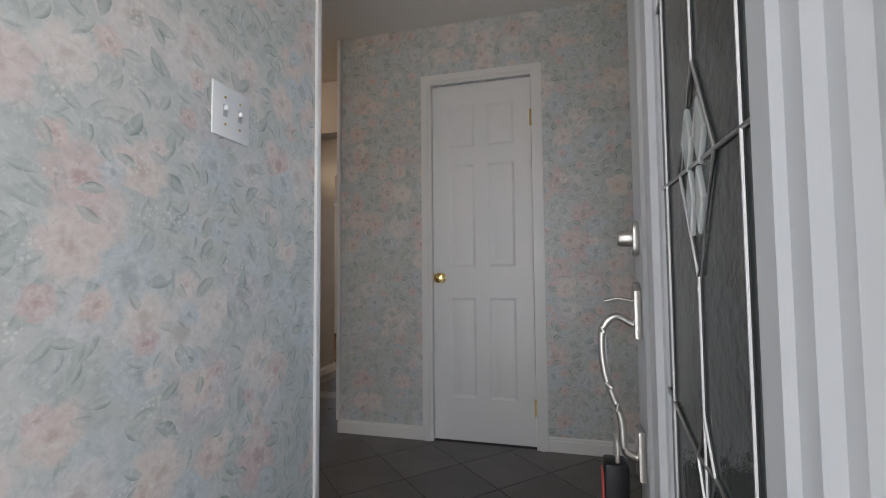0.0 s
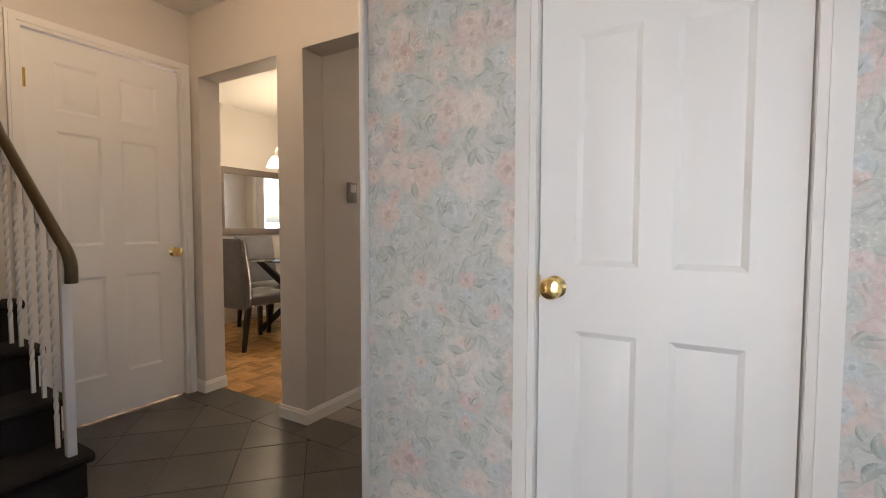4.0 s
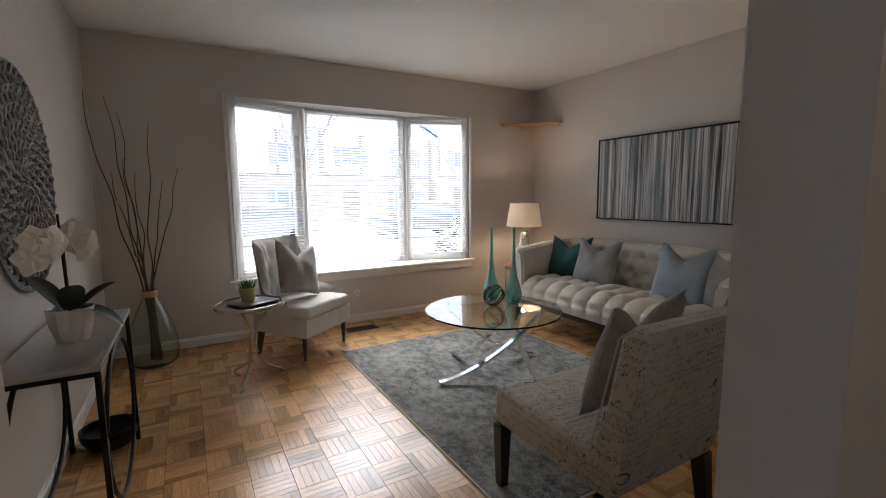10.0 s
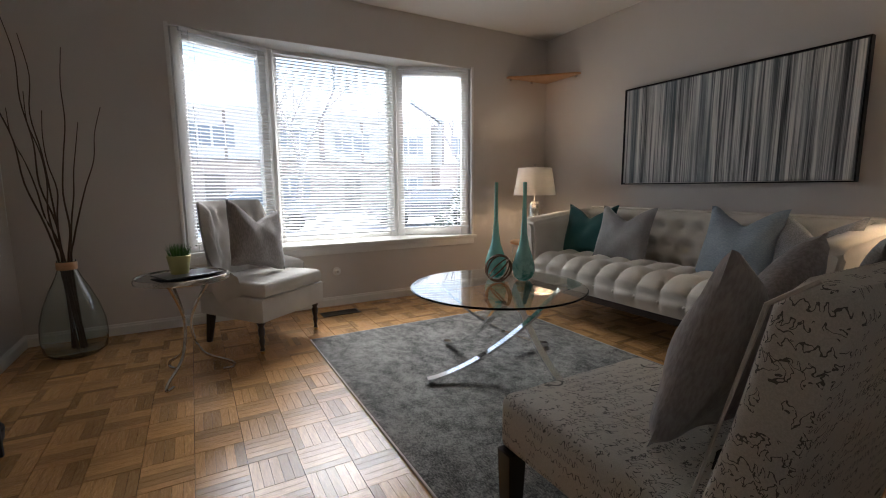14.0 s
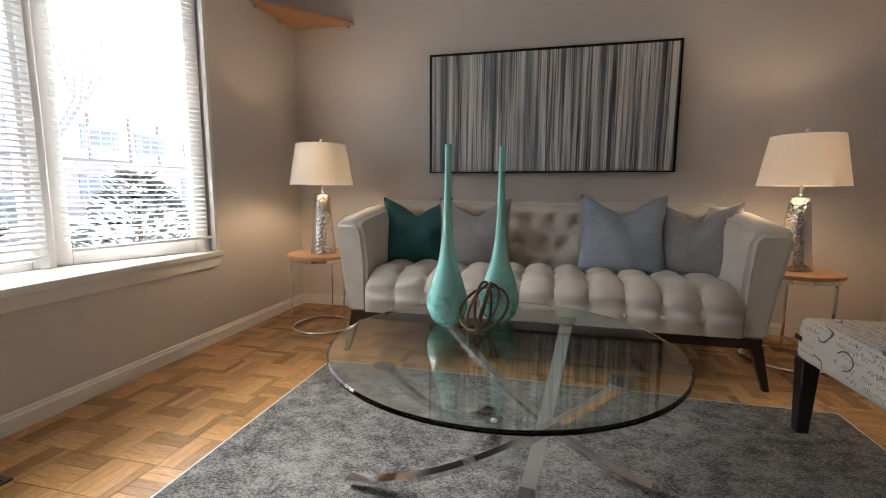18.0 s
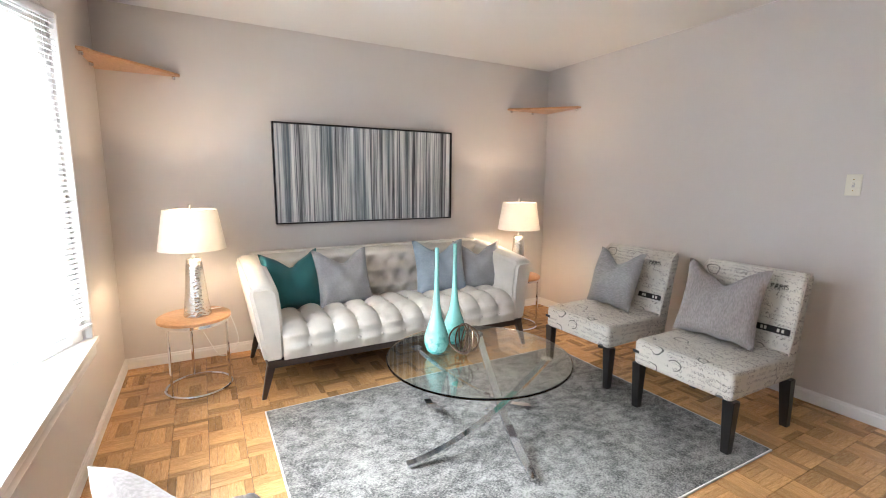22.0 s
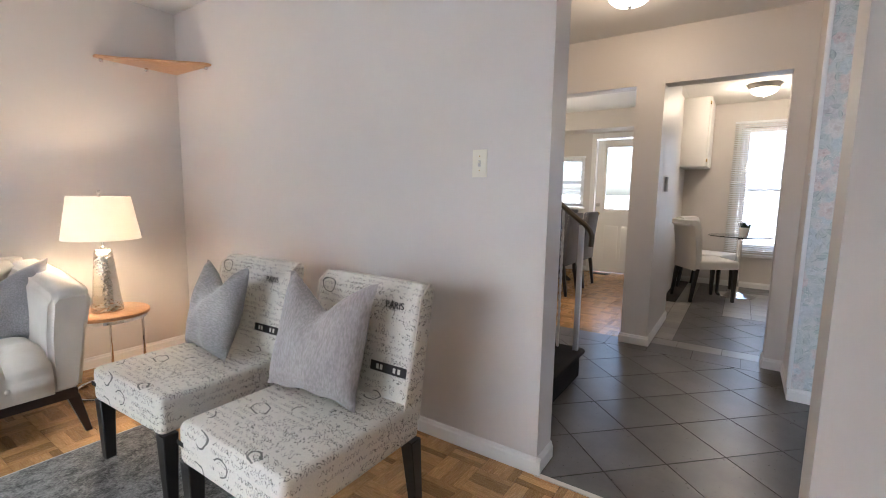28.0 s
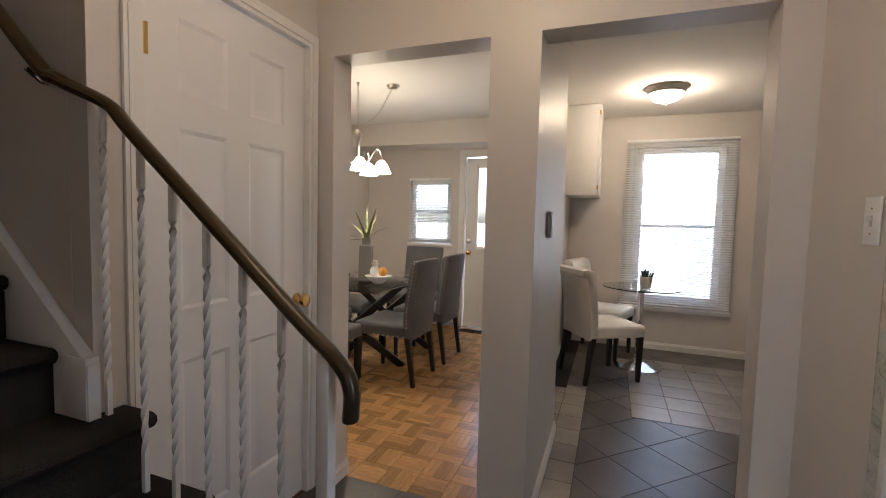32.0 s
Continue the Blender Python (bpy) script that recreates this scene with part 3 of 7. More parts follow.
# white corner beads on the papered corners
for x, y in ((-0.109, 2.266), (-0.695, 3.522)):
    bm = bmesh.new()
    box(bm, x - 0.014, x + 0.008, y - 0.012, y + 0.012, 0.075, H - 0.002, 0.003)
    solo("trim", bm, TRIM, "white corner bead on the papered corner", "trim", "structure")



# ---- doors, casings, windows ----
def paneled(bm, w, h, panels, d=0.035, depth=0.007, lip=0.014, field=0.03):
    """A door leaf of width w on x, height h on z, faces at y 0 and d, with raised panels on the y 0 face (x0, x1, z0, z1)."""
    xs = sorted({0, w, *(p[i] for p in panels for i in (0, 1))})
    zs = sorted({0, h, *(p[i] for p in panels for i in (2, 3))})
    for i in range(len(xs) - 1):
        for j in range(len(zs) - 1):
            a, b, p, q = xs[i], xs[i + 1], zs[j], zs[j + 1]
            hit = [s for s in panels if s[0] <= (a + b) / 2 <= s[1] and s[2] <= (p + q) / 2 <= s[3]]
            if not hit:
                bm.faces.new([bm.verts.new(v) for v in ((a, 0, p), (b, 0, p), (b, 0, q), (a, 0, q))])
    for a, b, p, q in panels:
        loops = []
        for inset, y in ((0, 0), (lip, depth), (lip + 0.012, depth), (lip + field, depth * 0.15)):
            loops.append([bm.verts.new((x, y, z)) for x, z in ((a + inset, p + inset), (b - inset, p + inset), (b - inset, q - inset), (a + inset, q - inset))])
        for A, C in zip(loops, loops[1:]):
            for k in range(4):
                bm.faces.new((A[k], A[(k + 1) % 4], C[(k + 1) % 4], C[k]))
        bm.faces.new(loops[-1])
    c = [bm.verts.new(v) for v in ((0, 0, 0), (w, 0, 0), (w, 0, h), (0, 0, h), (0, d, 0), (w, d, 0), (w, d, h), (0, d, h))]
    for q in ((4, 7, 6, 5), (0, 4, 5, 1), (1, 5, 6, 2), (2, 6, 7, 3), (3, 7, 4, 0)):
        bm.faces.new([c[k] for k in q])
    bmesh.ops.remove_doubles(bm, verts=bm.verts, dist=0.0002)


def six_panels(w, h):
    m, g = w * 0.17, w * 0.13
    pw = (w - 2 * m - g) / 2
    out = []
    for x in (m, m + pw + g):
        out += [(x, x + pw, h * 0.115, h * 0.39), (x, x + pw, h * 0.475, h * 0.765), (x, x + pw, h * 0.815, h * 0.935)]
    return out


def casing(bm, w, h, t=0.058, d=0.016):
    """A flat moulded frame round an opening of width w on x, standing out to -y."""
    for k, (s, e) in enumerate(((0, d * 0.6), (0.018, d), (0.046, d * 0.75))):
        nxt = (0.018, 0.046, t)[k]
        box(bm, -nxt, -s, -e, 0, 0, h + s)
        box(bm, w + s, w + nxt, -e, 0, 0, h + s)
        box(bm, -nxt, w + nxt, -e, 0, h + s, h + nxt)


def knob(bm, c, out=-1):
    """A round door knob on the -y face at c."""
    prof = [(0.029, 0), (0.03, 0.004), (0.022, 0.008), (0.011, 0.014), (0.011, 0.03), (0.024, 0.036), (0.03, 0.048), (0.026, 0.058), (0.012, 0.063), (0.002, 0.064)]
    rings = lathe(bm, prof, 20)
    bmesh.ops.transform(bm, matrix=Matrix.Translation(c) @ Matrix.Rotation(radians(90), 4, "X"), verts=[v for r in rings for v in r])


def hinge(bm, x, z):
    tube(bm, [(x, -0.03, z - 0.045), (x, -0.03, z + 0.045)], 0.0065, 8)
    for s in (-0.03, 0, 0.03):
        box(bm, x - 0.004, x + 0.004, -0.034, 0.002, z + s - 0.012, z + s + 0.012)


def six_panel_door(name, w, h, m, label, knob_x, hinge_x):
    root = thing(name, label, "door", m, kind="structure")
    bm = bmesh.new()
    paneled(bm, w, h - 0.008, six_panels(w, h))
    leaf = part("leaf", bm, DOORW, root, angle=20)
    leaf.location = (0, 0, 0.008)
    bm = bmesh.new()
    knob(bm, (knob_x, 0, 0.915))
    part("door_knob", bm, BRASS, root, "polished brass door knob")
    bm = bmesh.new()
    box(bm, (0.0 if knob_x < w / 2 else w - 0.004), (0.004 if knob_x < w / 2 else w), -0.003, 0.02, 0.885, 0.945)
    part("latch_plate", bm, BRASS, root)
    for z in (0.22, h - 0.24):
        bm = bmesh.new()
        hinge(bm, hinge_x, z)
        part("hinge", bm, BRASS, root, "small brass hinge")
    bm = bmesh.new()
    casing(bm, w + 0.008, h + 0.004)
    fr = part("door_frame", bm, TRIM, root, "white moulded door casing", smooth=False)
    fr.location = (-0.004, -0.018, 0)
    bm = bmesh.new()
    for x0, x1 in ((-0.007, -0.003), (w + 0.003, w + 0.007)):
        box(bm, x0, x1, -0.02, 0.06, 0, h + 0.006)
    part("jamb", bm, TRIM, root, smooth=False)
    return root


six_panel_door("door_closet", 0.567, 2.035, pose(-0.106, 3.545, 0), "white six-panel closet door with a brass knob", 0.045, 0.567)
six_panel_door("door_stair", 0.738, 2.025, pose(-2.575, 3.238, 0, 0, 0, 90), "white six-panel door beside the stairs", 0.69, 0.0)

# entry door, standing open into the foyer
entry = thing("door_entry", "open white entry door with leaded glass", "door", pose(0.745, 2.035, 0.01, 0, 0, -90), kind="structure")
W, DH = 0.905, 2.03
gx0, gx1, gz0, gz1 = 0.30, 0.605, 0.42, 1.86
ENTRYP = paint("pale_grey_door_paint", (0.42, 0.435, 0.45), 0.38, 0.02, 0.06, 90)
bm = bmesh.new()
paneled(bm, W, DH, [(0.085, 0.215, 0.2, 1.9), (0.69, 0.82, 0.2, 1.9)], 0.044, 0.006, 0.012, 0.04)
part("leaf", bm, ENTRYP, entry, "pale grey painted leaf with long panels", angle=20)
bm = bmesh.new()
for s, e, y in ((0, 0.022, -0.012), (0.022, 0.05, -0.02), (0.05, 0.068, -0.01)):
    a, b = 0.068 - s, 0.068 - e
    box(bm, gx0 - a, gx0 - b, y, 0, gz0 - a, gz1 + a)
    box(bm, gx1 + b, gx1 + a, y, 0, gz0 - a, gz1 + a)
    box(bm, gx0 - b, gx1 + b, y, 0, gz1 + b, gz1 + a)
    box(bm, gx0 - b, gx1 + b, y, 0, gz0 - a, gz0 - b)
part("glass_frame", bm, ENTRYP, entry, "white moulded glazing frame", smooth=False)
LEADG = Mat("dark_textured_glass", (0.035, 0.04, 0.04), 0.12)
LEADG.bump(LEADG.noise(LEADG.coords(), 60, 3), 0.35, 0.003)
BEVEL = Mat("bevelled_glass", (0.3, 0.32, 0.32), 0.05, Specular_IOR_Level=0.9).m
LEAD = Mat("lead_came", (0.42, 0.42, 0.42), 0.35, 0.9).m
bm = bmesh.new()
box(bm, gx0, gx1, -0.006, -0.001, gz0, gz1)
part("glass_pane", bm, LEADG.m, entry, "dark textured leaded glass")
cx = (gx0 + gx1) / 2
came = [[(gx0 + 0.03, gz0), (gx0 + 0.03, gz1)], [(gx1 - 0.03, gz0), (gx1 - 0.03, gz1)], [(cx - 0.033, 1.30), (cx - 0.033, 1.62)], [(cx + 0.033, 1.30), (cx + 0.033, 1.62)], [(cx, gz0 + 0.05), (cx, 0.94)], [(cx, 1.16), (cx, 1.62)],
        [(gx0, 1.05), (cx - 0.06, 1.05)], [(cx + 0.06, 1.05), (gx1, 1.05)], [(gx0, 1.30), (gx1, 1.34)], [(gx0, 0.78), (cx - 0.03, 0.74)], [(cx + 0.03, 0.74), (gx1, 0.70)], [(gx0, gz0), (cx, gz0 + 0.05), (gx1, gz0)], [(gx0, 1.62), (cx - 0.05, 1.66)], [(cx + 0.05, 1.66), (gx1, 1.62)]]
for z, s in ((1.05, 1.0), (1.70, 1.0), (0.74, 0.45)):
    came += [[(cx, z + 0.11 * s), (cx - 0.06 * s, z), (cx, z - 0.12 * s), (cx + 0.06 * s, z), (cx, z + 0.11 * s)], [(cx - 0.06 * s, z), (cx + 0.06 * s, z)]]
for line in came:
    bm = bmesh.new()
    tube(bm, [(x, -0.008, z) for x, z in line], 0.0022, 6)
    part("came", bm, LEAD, entry)
for z in (1.06, 1.71):
    for sx, sz in ((-0.02, 0.02), (0.02, 0.02), (-0.014, -0.05), (0.014, -0.05)):
        bm = bmesh.new()
        prism(bm, [(cx + sx * 0.2, z + sz), (cx + sx, z + sz + 0.035), (cx + sx * 2, z + sz), (cx + sx, z + sz - 0.035)], -0.012, -0.005, "y", 0.002)
        part("bevel", bm, BEVEL, entry)
# lockset: deadbolt, thumb latch plate, grip
bm = bmesh.new()
prism(bm, [(0.045 + 0.02 * math.cos(a) * (1 if abs(math.cos(a)) < 0.9 else 0.85), 1.0 + 0.034 * math.sin(a)) for a in [k * math.pi / 8 for k in range(16)]], -0.012, 0, "y", 0.003)
dead = part("deadbolt", bm, NICKEL, entry, "brushed nickel deadbolt")
bm = bmesh.new()
r = lathe(bm, [(0.016, 0), (0.015, 0.022), (0.012, 0.026), (0.003, 0.027)], 20)
bmesh.ops.transform(bm, matrix=Matrix.Translation((0.045, -0.012, 1.0)) @ Matrix.Rotation(radians(90), 4, "X"), verts=bm.verts)
part("cylinder", bm, NICKEL, dead)
bm = bmesh.new()
prism(bm, [(0.026, 0.81), (0.064, 0.81), (0.064, 0.9), (0.045, 0.917), (0.026, 0.9)], -0.014, 0, "y", 0.004)
grip = part("handle_plate", bm, NICKEL, entry, "brushed nickel handle plate")
bm = bmesh.new()
tube(bm, curve([(0.045, -0.012, 0.88), (0.045, -0.04, 0.885), (0.045, -0.065, 0.88)], 4), 0.007, 8, sy=0.5)
part("thumb_latch", bm, NICKEL, grip)
bm = bmesh.new()
tube(bm, curve([(0.045, -0.012, 0.835), (0.045, -0.045, 0.85), (0.045, -0.07, 0.82), (0.045, -0.066, 0.74), (0.045, -0.04, 0.66), (0.045, -0.035, 0.60), (0.045, -0.012, 0.585)], 6), 0.0075, 12)
part("grip", bm, NICKEL, grip, "curved brushed nickel pull")
bm = bmesh.new()
prism(bm, [(0.023, 0.55), (0.067, 0.55), (0.067, 0.64), (0.023, 0.64)], -0.014, 0, "y", 0.004)
part("lower_plate", bm, NICKEL, grip)
LOCKRED = Mat("red_sticker", (0.5, 0.06, 0.05), 0.5).m
lockbox = thing("lockbox", "black realtor lockbox with a red label hanging from the handle", "lockbox", pose(0.745, 2.035, 0.01, 0, 0, -90))
bm = bmesh.new()
box(bm, 0.018, 0.072, -0.075, -0.03, 0.46, 0.58, 0.008)
part("body", bm, BLACKM, lockbox)
bm = bmesh.new()
box(bm, 0.03, 0.06, -0.0775, -0.0752, 0.47, 0.56)
part("sticker", bm, LOCKRED, lockbox, "red sticker")
bm = bmesh.new()
tube(bm, curve([(0.03, -0.05, 0.575), (0.03, -0.05, 0.61), (0.045, -0.05, 0.625), (0.06, -0.05, 0.61), (0.06, -0.05, 0.575)], 5), 0.004, 8)
part("shackle", bm, NICKEL, lockbox)
# entry frame
bm = bmesh.new()
box(bm, -0.235, -0.205, 0.93, 1.03, 0, 2.06)
box(bm, 0.755, 0.785, 0.93, 1.03, 0, 2.06)
box(bm, -0.235, 0.785, 0.93, 1.03, 2.062, 2.09)
solo("door_frame_entry", bm, TRIM, "white entry door frame", "door frame", "structure", smooth=False)


def blind(m, w, h, pitch=0.024, label="white horizontal blind with open slats", tilt=12, depth=0.024, sag=0.0):
    """A lowered blind: head rail at the top (z 0), slats hanging down by h, centred on x, with cords."""
    root = thing("window_blind", label, "blind", m, group="window blinds")
    bm = bmesh.new()
    box(bm, -w / 2, w / 2, -0.014, 0.014, -0.028, 0, 0.003)
    part("head_rail", bm, SLAT, root)
    bm = bmesh.new()
    prof = [(-depth / 2, 0.0), (-depth / 4, 0.0022), (0, 0.003), (depth / 4, 0.0022), (depth / 2, 0.0), (0, 0.0016)]
    prism(bm, [(y, z) for y, z in prof], -w / 2 + 0.004, w / 2 - 0.004, "x")
    me = mesh_of("slat", bm, SLAT)
    n = int((h - 0.05) / pitch)
    for k in range(n):
        s = new("slat", me)
        s.parent = root
        s.location = (0, 0, -0.045 - k * pitch)
        s.rotation_euler = (radians(tilt + random.uniform(-2, 2)), radians(random.uniform(-0.12, 0.12) + sag * max(0, k - n + 4)), 0)
    bm = bmesh.new()
    box(bm, -w / 2 + 0.002, w / 2 - 0.002, -0.012, 0.012, -h, -h + 0.014, 0.003)
    br = part("bottom_rail", bm, SLAT, root)
    br.rotation_euler = (0, radians(sag * 3), 0)
    for x in (-w * 0.36, w * 0.36):
        bm = bmesh.new()
        tube(bm, [(x, -0.013, -0.02), (x, -0.013, -h + 0.01)], 0.0012, 5)
        part("cord", bm, SLAT, root)
    bm = bmesh.new()
    tube(bm, [(-w * 0.42, -0.02, -0.02), (-w * 0.42, -0.022, -h * 0.62)], 0.003, 6)
    part("wand", bm, CLEAR, root)
    return root


def window(name, m, w, h, label, bars=(), frame_w=0.05, d=0.06):
    """A window with its lower left corner at the origin, facing -y, bars: heights of cross rails."""
    root = thing(name, label, "window", m, kind="structure")
    for nm, b in (("stile", (0, frame_w, 0, h)), ("stile", (w - frame_w, w, 0, h)), ("rail", (frame_w, w - frame_w, 0, frame_w)), ("rail", (frame_w, w - frame_w, h - frame_w, h))):
        bm = bmesh.new()
        box(bm, b[0], b[1], 0, d, b[2], b[3], 0.004)
        part(nm, bm, TRIM, root)
    for z in bars:
        bm = bmesh.new()
        box(bm, frame_w, w - frame_w, 0.008, d - 0.008, z - 0.02, z + 0.02, 0.004)
        part("meeting_rail", bm, TRIM, root)
    edges = [frame_w, *bars, h - frame_w]
    for a, b in zip(edges, edges[1:]):
        bm = bmesh.new()
        box(bm, frame_w - 0.005, w - frame_w + 0.005, d * 0.45, d * 0.45 + 0.004, a, b)
        p = part("pane", bm, PANE, root)
        p.visible_shadow = False
    return root


# bay window
BY = -1.965
bay = [(-1.195, -1.70), (-1.86, BY), (-2.90, BY), (-3.565, -1.70)]
Z0, Z1 = 0.515, 2.028
for k, (a, b) in enumerate(zip(bay, bay[1:])):
    d = Vector((b[0] - a[0], b[1] - a[1]))
    L = d.length
    m = Matrix.Translation((a[0], a[1], Z0)) @ Matrix.Rotation(math.atan2(d.y, d.x), 4, "Z")
    window("window_bay", m @ Matrix.Translation((0.02, 0.0, 0)), L - 0.04, Z1 - Z0, ("white casement window of the bay", "wide white picture window of the bay", "white casement window of the bay")[k], frame_w=0.07 if k != 1 else 0.035)
    mid = m @ Matrix.Translation((L / 2, -0.045, Z1 - Z0 - 0.004))
    blind(mid, L - (0.1 if k != 1 else 0.05), Z1 - Z0 - (0.05 if k != 2 else 0.075), label="white horizontal blind hanging in the bay window", sag=-0.35 if k == 2 else 0.0, tilt=34 if k == 1 else 14)
for x, y in (bay[1], bay[2]):
    bm = bmesh.new()
    lathe(bm, [(0.034, 0), (0.034, Z1 - Z0)], 8)
    solo("trim", bm, TRIM, "white bay window mullion post", "trim", "structure", pose(x, y, Z0, 0, 0, 22.5))
bm = bmesh.new()
prism(bm, [(-1.15, -1.655), (-3.605, -1.655), (-3.605, -1.684), (-3.575, -1.70), (-2.93, BY - 0.07), (-1.79, BY - 0.07), (-1.18, -1.70), (-1.15, -1.684)], 0.485, Z0, "z", 0.004)
solo("window_sill_bay", bm, TRIM, "deep white painted bay window sill", "sill", "structure")
bm = bmesh.new()
box(bm, -3.585, -1.17, -1.684, -1.668, 0.43, 0.484, 0.003)
solo("trim", bm, TRIM, "white apron under the bay sill", "trim", "structure")
for z0, z1, nm in ((Z1, Z1 + 0.08, "bay_head"), (0.35, 0.484, "bay_floor")):
    bm = bmesh.new()
    prism(bm, [(-1.19, -1.69), (-3.57, -1.69), (-3.6, -1.75), (-2.93, BY - 0.09), (-1.79, BY - 0.09), (-1.16, -1.75)], z0, z1, "z")
    solo(nm, bm, TRIM, "white boarded bay window box", "trim", "structure", smooth=False)
for x in (-1.19, -3.57):
    bm = bmesh.new()
    s = 1 if x > -2 else -1
    box(bm, x - 0.012, x + 0.012, -1.70, -1.672, Z0 + 0.002, Z1 + 0.012, 0.003)
    solo("trim", bm, TRIM, "white edge trim of the bay opening", "trim", "structure")

# foyer window
window("window_foyer", pose(1.06, 3.108, 0.625, 0, 0, -90), 1.03, 1.35, "white foyer window", (0.66,))
blind(pose(1.012, 2.57, 1.99, 0, 0, -90), 1.02, 1.375, label="white horizontal blind over the foyer window", tilt=22, pitch=0.022)
bm = bmesh.new()
box(bm, 0.975, 1.03, 2.0, 3.14, 0.555, 0.59, 0.004)
solo("window_sill_foyer", bm, TRIM, "white foyer window sill", "sill", "structure")
# kitchen window
window("window_kitchen", pose(-1.055, 7.40, 0.505), 0.79, 1.57, "white sash window in the kitchen", (0.78,), 0.06)
blind(pose(-0.67, 7.335, 2.155), 1.0, 1.72, label="white horizontal blind over the kitchen window", tilt=28)
bm = bmesh.new()
casing(bm, 0.8, 1.6, 0.07)
solo("window_frame_kitchen", bm, TRIM, "white kitchen window casing", "trim", "structure", pose(-1.06, 7.379, 0.48), smooth=False)
bm = bmesh.new()
box(bm, -1.18, -0.15, 7.33, 7.379, 0.41, 0.45, 0.004)
solo("window_sill_kitchen", bm, TRIM, "white kitchen window sill", "sill", "structure")
# dining window and back door
window("window_dining", pose(-3.625, 7.40, 1.005), 0.52, 0.76, "small white sash window in the dining room", (0.38,), 0.05)
blind(pose(-3.365, 7.36, 1.79), 0.56, 0.76, label="lowered white blind on the dining room window", tilt=24, pitch=0.019)
bm = bmesh.new()
box(bm, -3.66, -3.07, 7.345, 7.379, 0.965, 0.995, 0.004)
solo("window_sill_dining", bm, TRIM, "white dining window sill", "sill", "structure")
bd = thing("door_back", "white back door with a glazed upper half", "door", pose(-2.92, 7.42, 0.005), kind="structure")
bm = bmesh.new()
for b in ((0, 0.13, 0, 2.02), (0.64, 0.77, 0, 2.02), (0.13, 0.64, 1.92, 2.02), (0.13, 0.64, 0, 0.96)):
    box(bm, b[0], b[1], 0, 0.04, b[2], b[3])
part("leaf", bm, DOORW, bd, smooth=False)
for x in (0.16, 0.41):
    bm = bmesh.new()
    prism(bm, [(x, 0.2), (x + 0.2, 0.2), (x + 0.2, 0.72), (x, 0.72)], -0.008, 0.0, "y", 0.006)
    part("panel", bm, DOORW, bd)
bm = bmesh.new()
box(bm, 0.125, 0.645, 0.018, 0.022, 0.955, 1.925)
p = part("pane", bm, PANE, bd)
p.visible_shadow = False
for b in ((0.11, 0.15, 0.94, 1.94), (0.62, 0.66, 0.94, 1.94), (0.15, 0.62, 0.94, 0.98), (0.15, 0.62, 1.90, 1.94)):
    bm = bmesh.new()
    box(bm, b[0], b[1], -0.012, 0.0, b[2], b[3], 0.004)
    part("glazing_bead", bm, TRIM, bd)
for z in (0.9, 1.04):
    bm = bmesh.new()
    knob(bm, (0.05, 0, z))
    part("door_knob", bm, BRASS if z < 1 else NICKEL, bd, "brass knob" if z < 1 else "round deadbolt")
bm = bmesh.new()
casing(bm, 0.785, 2.04, 0.07)
part("door_frame", bm, TRIM, bd, "white door casing", smooth=False).location = (-0.0075, -0.041, 0)

# ---- stairs ----
RUN, RISE, NX = 0.215, 0.183, -1.78
stairs = thing("stairs", "straight flight of stairs in charcoal carpet", "stairs", pose(0, 0, 0), kind="structure")
for k in range(1, 10):
    x1 = NX - (k - 1) * RUN
    x0 = x1 - RUN - 0.03 if k < 9 else -4.209
    y1 = 3.172 if k <= 4 else 3.055
    bm = bmesh.new()
    z = k * RISE
    out = [(x0, z - 0.045), (x1 - 0.028, z - 0.045), (x1 - 0.012, z - 0.04), (x1 - 0.001, z - 0.024), (x1 - 0.004, z - 0.008), (x1 - 0.02, z), (x0, z)]
    prism(bm, out, 2.217, y1, "y", 0.006)
    part("tread", bm, CARPET, stairs)
    bm = bmesh.new()
    box(bm, x0, x1 - 0.03, 2.217, min(y1, 3.15), z - RISE, z - 0.046)
    part("riser", bm, CARPET, stairs)
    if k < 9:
        # Solid filler below the treads, its shade given by the near-black colour.
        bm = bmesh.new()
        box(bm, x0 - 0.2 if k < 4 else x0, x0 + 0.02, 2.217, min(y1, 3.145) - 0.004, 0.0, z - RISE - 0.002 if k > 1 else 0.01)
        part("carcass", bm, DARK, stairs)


def skirt(y0, y1, xa, xb, za, label):
    bm = bmesh.new()
    zb = za + (xa - xb) * RISE / RUN
    prism(bm, [(xa, max(0, za - 0.28)), (xa, za), (xb, zb), (xb, zb - 0.4)], y0, y1, "y", 0.003)
    return solo("trim", bm, TRIM, label, "trim", "structure")


skirt(2.166, 2.216, -1.755, -3.52, 0.20, "white sloping stair skirting board")
skirt(3.057, 3.089, -2.53, -3.52, 0.88, "white sloping stair skirting board on the inner wall")
bm = bmesh.new()
box(bm, -2.63, -2.535, 3.054, 3.09, 0.734, 0.90, 0.003)
solo("trim", bm, TRIM, "white end of the stair skirting", "trim", "structure")

rail = thing("stair_railing", "white twisted iron balusters under a dark bronze handrail", "railing", pose(0, 0, 0), kind="structure")


def rail_z(x):
    return 0.98 + (-1.80 - x) * 0.82


